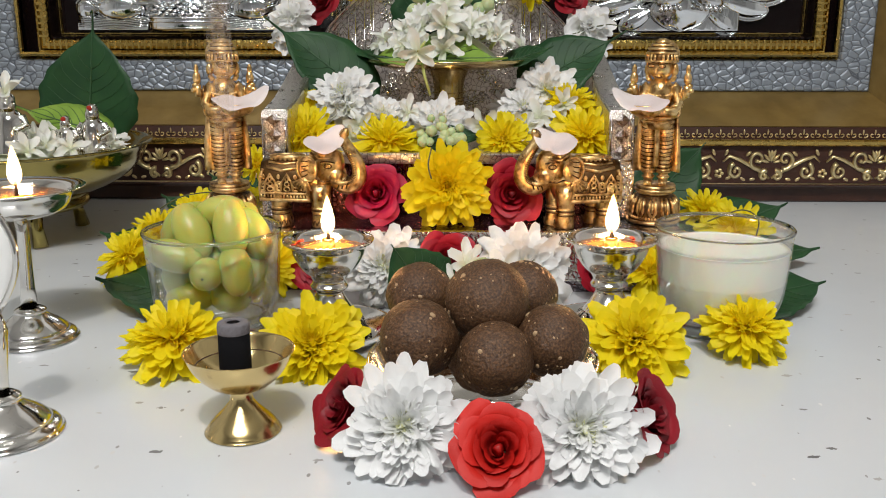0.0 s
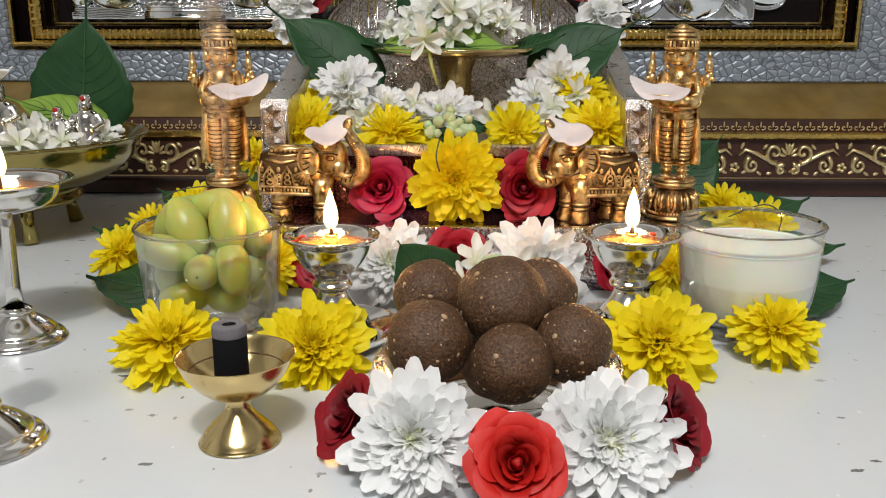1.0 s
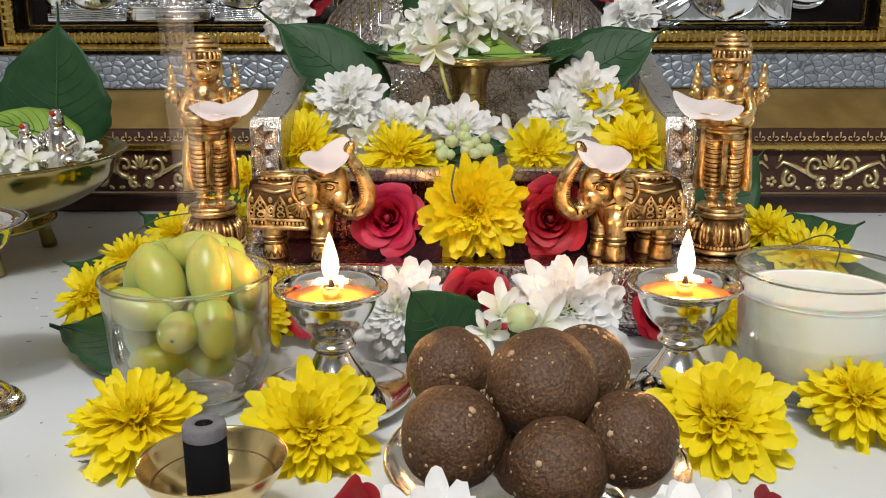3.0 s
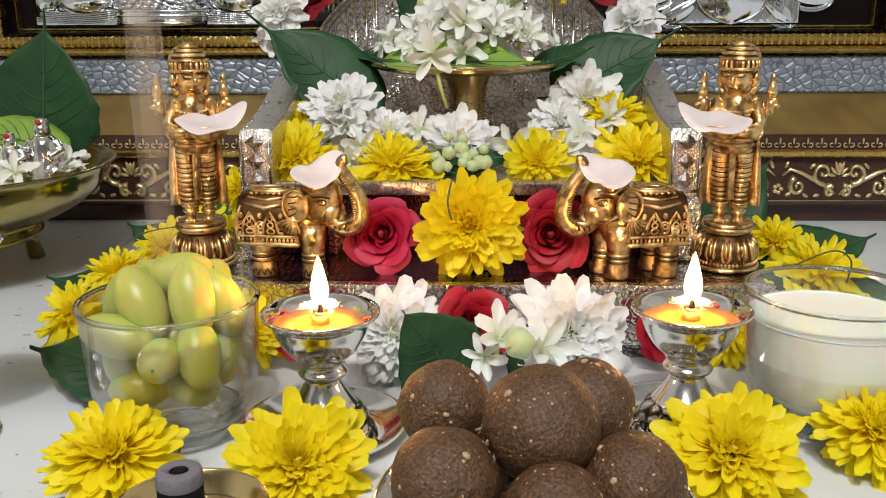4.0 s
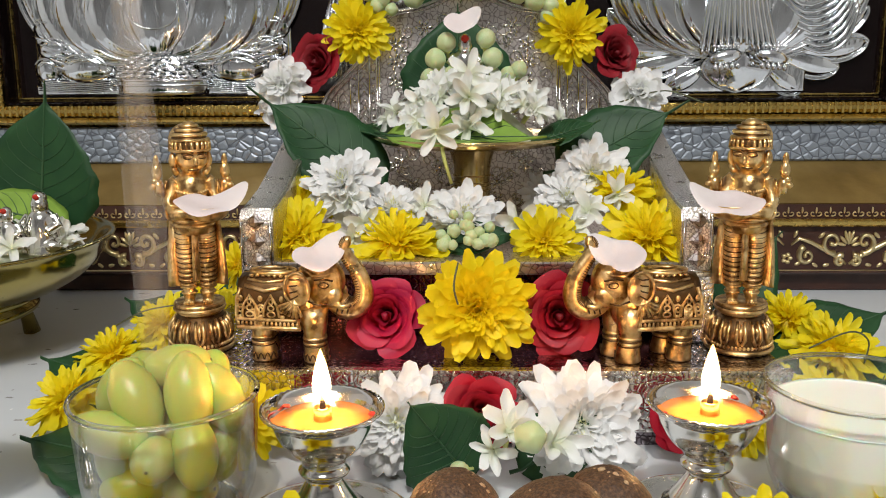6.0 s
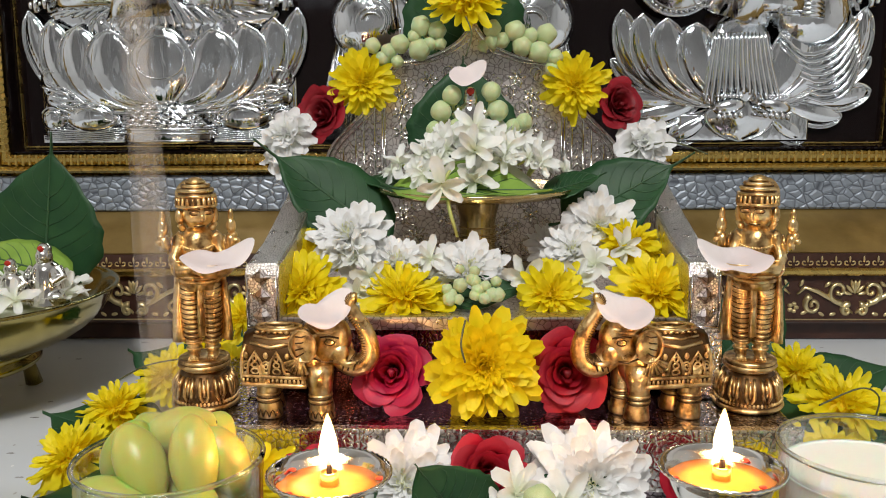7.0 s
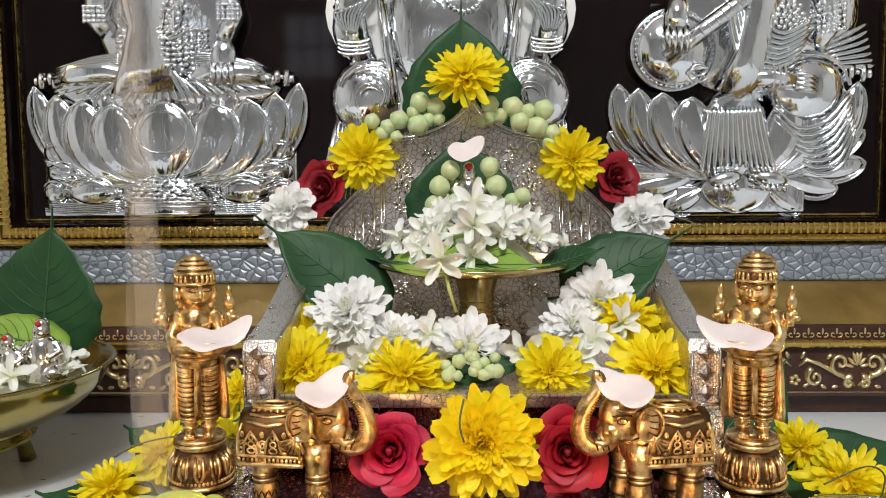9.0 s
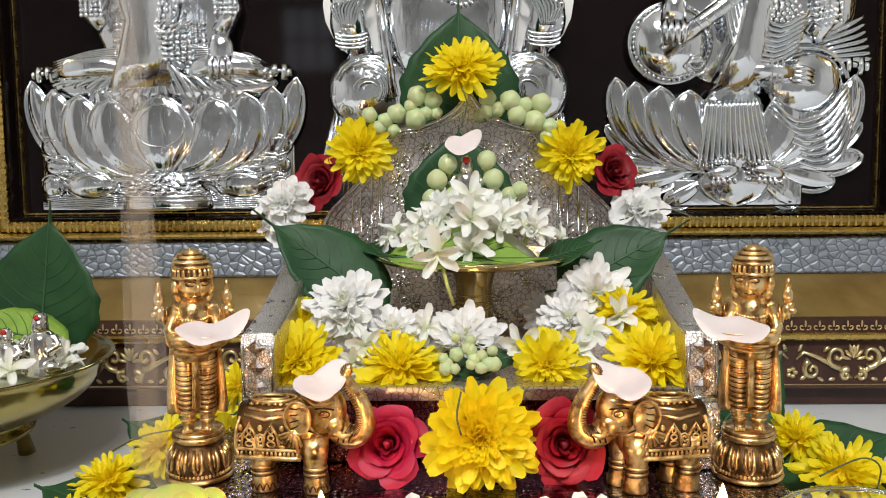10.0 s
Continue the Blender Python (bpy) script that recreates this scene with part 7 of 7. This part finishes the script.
for x, y, z, r, d in ((-0.0760, 0.788, 0.2095, 0.0235, (0, -1, 0.1)), (0.0725, 0.788, 0.2065, 0.0235, (0, -1, 0.1)), (-0.0040, 0.782, 0.2640, 0.0275, (0, -0.75, 0.8))):
    chrysanthemum(facing(x, y, z, d, rng.uniform(0, 360)), r, YELLOW_PETALS, FLORETS, "yellow chrysanthemum head tied to the throne back", rng, 6, group="yellow flowers on the throne back")
for x, y, z, r, d in ((-0.0740, 0.690, 0.1170, 0.0220, (-0.1, -0.8, 0.8)), (-0.0450, 0.682, 0.1020, 0.0190, (0, -0.7, 0.9)), (-0.0020, 0.680, 0.0960, 0.0225, (0, -0.8, 0.8)), (0.0790, 0.715, 0.1200, 0.0210, (-0.2, -1, 0.4)), (0.0500, 0.742, 0.1040, 0.0140, (0, -1, 0.4)), (0.0600, 0.690, 0.1080, 0.0170, (0, -0.8, 0.8))):
    chrysanthemum(facing(x, y - 0.008, z - 0.002, d, rng.uniform(0, 360)), 1.12 * r, WHITE_PETALS, PALE_FLORETS, "white chrysanthemum head on the silver seat", rng, 5, True, group="white flowers on the seat")
for x, y, z, r, d, note in ((-0.0060, 0.3290, 0.0150, 0.0258, (-0.15, -1, 0.62), "in front of the sweets"), (0.0630, 0.3290, 0.0150, 0.0258, (0.1, -1, 0.62), "in front of the sweets"), (-0.0320, 0.540, 0.0220, 0.0262, (-0.1, -1, 0.60), "leaning on the platform"), (0.0525, 0.537, 0.0220, 0.0295, (0, -1, 0.60), "leaning on the platform")):
    chrysanthemum(facing(x, y, z, d, rng.uniform(0, 360)), r, WHITE_PETALS, PALE_FLORETS, "white chrysanthemum head with pale green centre " + note, rng, 9, True, droop=10)

# ---- roses ----
for x, y, z, r, mat, d, note in (
        (0.0300, 0.3135, 0.0140, 0.0210, SCARLET, (-0.05, -1, 0.70), "scarlet open rose in front of the sweets"), (-0.0320, 0.3480, 0.0150, 0.0195, DARKROSE, (-0.8, -0.5, 0.55), "dark red rose lying on its side on the table"), (0.0905, 0.3420, 0.0160, 0.0205, DARKROSE, (0.8, -0.5, 0.45), "dark red rose lying on its side on the table"),
        (-0.0420, 0.5950, 0.0590, 0.0235, MAGENTA, (-0.05, -1, 0.3), "magenta red rose on the silver platform"), (0.0480, 0.5950, 0.0590, 0.0245, CRIMSON, (0, -1, 0.2), "crimson rose on the silver platform"),
        (0.0070, 0.5420, 0.0260, 0.0215, CRIMSON, (0.1, -1, 0.35), "crimson rose between two white flowers"), (0.1010, 0.5520, 0.0180, 0.0175, CRIMSON, (0.3, -1, 0.3), "dark red rose beside a lamp"), (-0.0750, 0.5480, 0.0200, 0.0190, CRIMSON, (-0.2, -1, 0.4), "dark red rose behind a lamp"),
        (-0.1050, 0.7930, 0.1880, 0.0230, DARKROSE, (-0.5, -1, 0.2), "dark red rose tied to the throne back"), (0.1030, 0.7930, 0.1930, 0.0215, DARKROSE, (0.5, -1, 0.2), "dark red rose tied to the throne back")):
    rose(facing(x, y, z, d, rng.uniform(0, 360)) @ Matrix.Translation((0, 0, -0.3 * r)), r, mat, note, rng)

# ---- ruffled white blossoms on the arms, jasmine and buds on the seat ----
RUFFLE = petal_set(WHITE, 0.6, 0.6)
for x, y, z, r in ((-0.1300, 0.782, 0.1720, 0.0206), (-0.1340, 0.786, 0.1560, 0.0150), (0.1190, 0.782, 0.1660, 0.0206), (0.1230, 0.786, 0.1520, 0.0163)):
    chrysanthemum(facing(x, y, z, (0.1 if x > 0 else -0.1, -0.9, 0.6), rng.uniform(0, 360)), r, RUFFLE, RUFFLE, "ruffled white blossom tied at the throne arm", rng, 3, group="ruffled white blossoms")
for x, y, z, r, d, st in ((0.0310, 0.655, 0.0965, 0.0165, (-0.1, -1, 0.3), False), (0.0590, 0.655, 0.0940, 0.017, (0.1, -1, 0.6), False), (0.0700, 0.665, 0.1020, 0.016, (0.3, -0.8, 0.8), False), (0.0880, 0.676, 0.1100, 0.015, (0.2, -1, 0.6), True), (-0.0700, 0.670, 0.1060, 0.017, (-0.2, -1, 0.6), True), (-0.0600, 0.660, 0.0960, 0.015, (0.1, -1, 0.5), True), (-0.0660, 0.655, 0.0880, 0.013, (0, -1, 0.2), False), (-0.0250, 0.672, 0.1040, 0.014, (0.2, -1, 0.8), True), (0.0180, 0.512, 0.0300, 0.018, (0.2, -0.8, 1), True), (0.0370, 0.508, 0.0260, 0.018, (0.4, -0.8, 0.8), False), (0.0120, 0.512, 0.0220, 0.012, (-0.4, -1, 0.5), True)):
    jasmine(facing(x, y, z, d, rng.uniform(0, 360)), r, rng, stalk=st)
bud(facing(0.0270, 0.500, 0.0330, (0.2, -0.9, 0.5)), 0.0125, "cream flower bud among jasmine on the table")
bud(facing(-0.0030, 0.506, 0.0150, (-1, -0.5, 0.1)), 0.0075, "cream flower bud among jasmine on the table")
brng = random.Random(4)
for k in range(19):
    a, q = brng.uniform(0, 6.28), math.sqrt(brng.random())
    bud(facing(-0.0015 + 0.019 * q * math.cos(a), 0.640 + 0.006 * q * math.sin(a), 0.0950 + 0.0105 * q * math.sin(a), (math.cos(a) * q, -1, math.sin(a) * q + 0.4)), brng.uniform(0.0050, 0.0076), "small pale green bud in a cluster on the seat")
for x, z, r in ((-0.0690, 0.2350, 0.0068), (-0.0580, 0.2310, 0.0068), (-0.0500, 0.2360, 0.0082), (-0.0620, 0.2260, 0.0066), (-0.0520, 0.2240, 0.0056), (-0.0350, 0.2480, 0.0086), (-0.0365, 0.2320, 0.0092), (-0.0240, 0.2450, 0.0078), (-0.0290, 0.2360, 0.0060), (-0.0400, 0.2410, 0.0056), (-0.0220, 0.2360, 0.0054), (0.0140, 0.2460, 0.0076), (0.0140, 0.2370, 0.0064), (0.0210, 0.2380, 0.0066), (0.0300, 0.2440, 0.0088), (0.0350, 0.2340, 0.0086), (0.0410, 0.2410, 0.0066), (0.0520, 0.2420, 0.0086), (0.0470, 0.2300, 0.0094), (0.0580, 0.2260, 0.0070), (0.0080, 0.2340, 0.0050), (0.0560, 0.2180, 0.0064)):
    bud(facing(x, 0.788, z, (brng.uniform(-0.6, 0.6), -1, brng.uniform(0, 1.0))), 1.5 * r, "pale green bud strung along the throne back")

# ---- leaves ----
leaf(along(-0.006, 0.819, 0.2280, (0.0, 0.06, 1), (0, -1, 0.05)), 0.098, 0.088, "dark green heart-shaped leaf rising behind the throne peak", curl=0.0, tail=0.28)
leaf(along(-0.0640, 0.715, 0.1180, (-0.88, 0.10, 0.62), (0.35, -0.9, 0.45)), 0.094, 0.056, "dark green heart-shaped leaf resting on the throne arm", tail=0.38, curl=0.06)
leaf(along(0.0700, 0.722, 0.1240, (0.90, 0.10, 0.46), (-0.35, -0.85, 0.5)), 0.082, 0.056, "dark green heart-shaped leaf resting on the throne arm", tail=0.38, curl=0.06)
for x, y, z, ax, up, ln, w in (
        (-0.1450, 0.535, 0.006, (-1, 0.05, 0.05), (0, -0.15, 1), 0.068, 0.080), (-0.1850, 0.625, 0.010, (-1, 0.2, 0.1), (0, -0.3, 1), 0.065, 0.060), (-0.1800, 0.720, 0.012, (-1, 0.3, 0.25), (0, -0.3, 1), 0.060, 0.055), (-0.17, 0.78, 0.012, (-0.7, 0.5, 0.3), (0, -0.4, 1), 0.06, 0.055),
        (0.1850, 0.540, 0.006, (1, 0.12, 0.06), (0, -0.25, 1), 0.056, 0.066), (0.1950, 0.690, 0.010, (1, 0.1, 0.25), (0, -0.4, 1), 0.075, 0.062), (0.1650, 0.740, 0.020, (0.7, 0.3, 0.7), (0.2, -1, 0.5), 0.075, 0.060), (0.20, 0.64, 0.006, (1, -0.1, 0.03), (0, -0.2, 1), 0.07, 0.06),
        (-0.0020, 0.525, 0.006, (-0.55, -0.25, 0.85), (0.1, -0.9, 0.4), 0.048, 0.046), (0.0300, 0.528, 0.008, (0.75, 0.1, 0.55), (0, -1, 0.6), 0.042, 0.034),
        (-0.020, 0.650, 0.0840, (1, 0.1, 0.1), (0, -0.6, 1), 0.055, 0.030)):
    leaf(along(x, y, z, ax, up), ln, w, "dark green heart-shaped leaf under the flowers", tail=0.15, wave=0.03)

# stray stamen threads
for pts in (((-0.004, 0.566, 0.094), (-0.006, 0.560, 0.084), (-0.004, 0.559, 0.075)), ((0.180, 0.600, 0.040), (0.205, 0.610, 0.046), (0.222, 0.625, 0.036), (0.222, 0.628, 0.022)), ((-0.215, 0.66, 0.032), (-0.190, 0.65, 0.046), (-0.165, 0.66, 0.048)), ((0.105, 0.775, 0.160), (0.135, 0.770, 0.168), (0.160, 0.765, 0.160)), ((-0.004, 0.760, 0.252), (0.000, 0.758, 0.240), (-0.004, 0.756, 0.226))):
    tagged(part("dry_stalk", tube(bmesh.new(), rounded([tuple(p) for p in pts], 5), 0.0005, 6), DRYSTEM), "thin dark flower stalk among the flowers", "stalk")

# incense smoke
sp = [(0.0012 * math.sin(9 * k / 40) - 0.0016 * k / 40, 0.001 * math.sin(5 * k / 40), 0.0270 + 0.50 * k / 40) for k in range(41)]
bm = bmesh.new()
tube(bm, sp, [0.6 * (0.0012 + 0.0030 * min(k / 6, 1)) for k in range(41)], 16)
tube(bm, sp, [0.0012 + 0.0030 * min(k / 6, 1) + 0.0006 * math.sin(k * 0.9) for k in range(41)], 16)
bm.faces.ensure_lookup_table()
bmesh.ops.delete(bm, geom=[f for f in bm.faces if len(f.verts) > 4], context="FACES_ONLY")
smoke = part("incense_smoke", bm, SMOKE)
smoke.matrix_basis = pose(-0.0787, 0.3555, 0.0222)
tagged(smoke, "thin white wisp of smoke rising from the incense", "smoke")
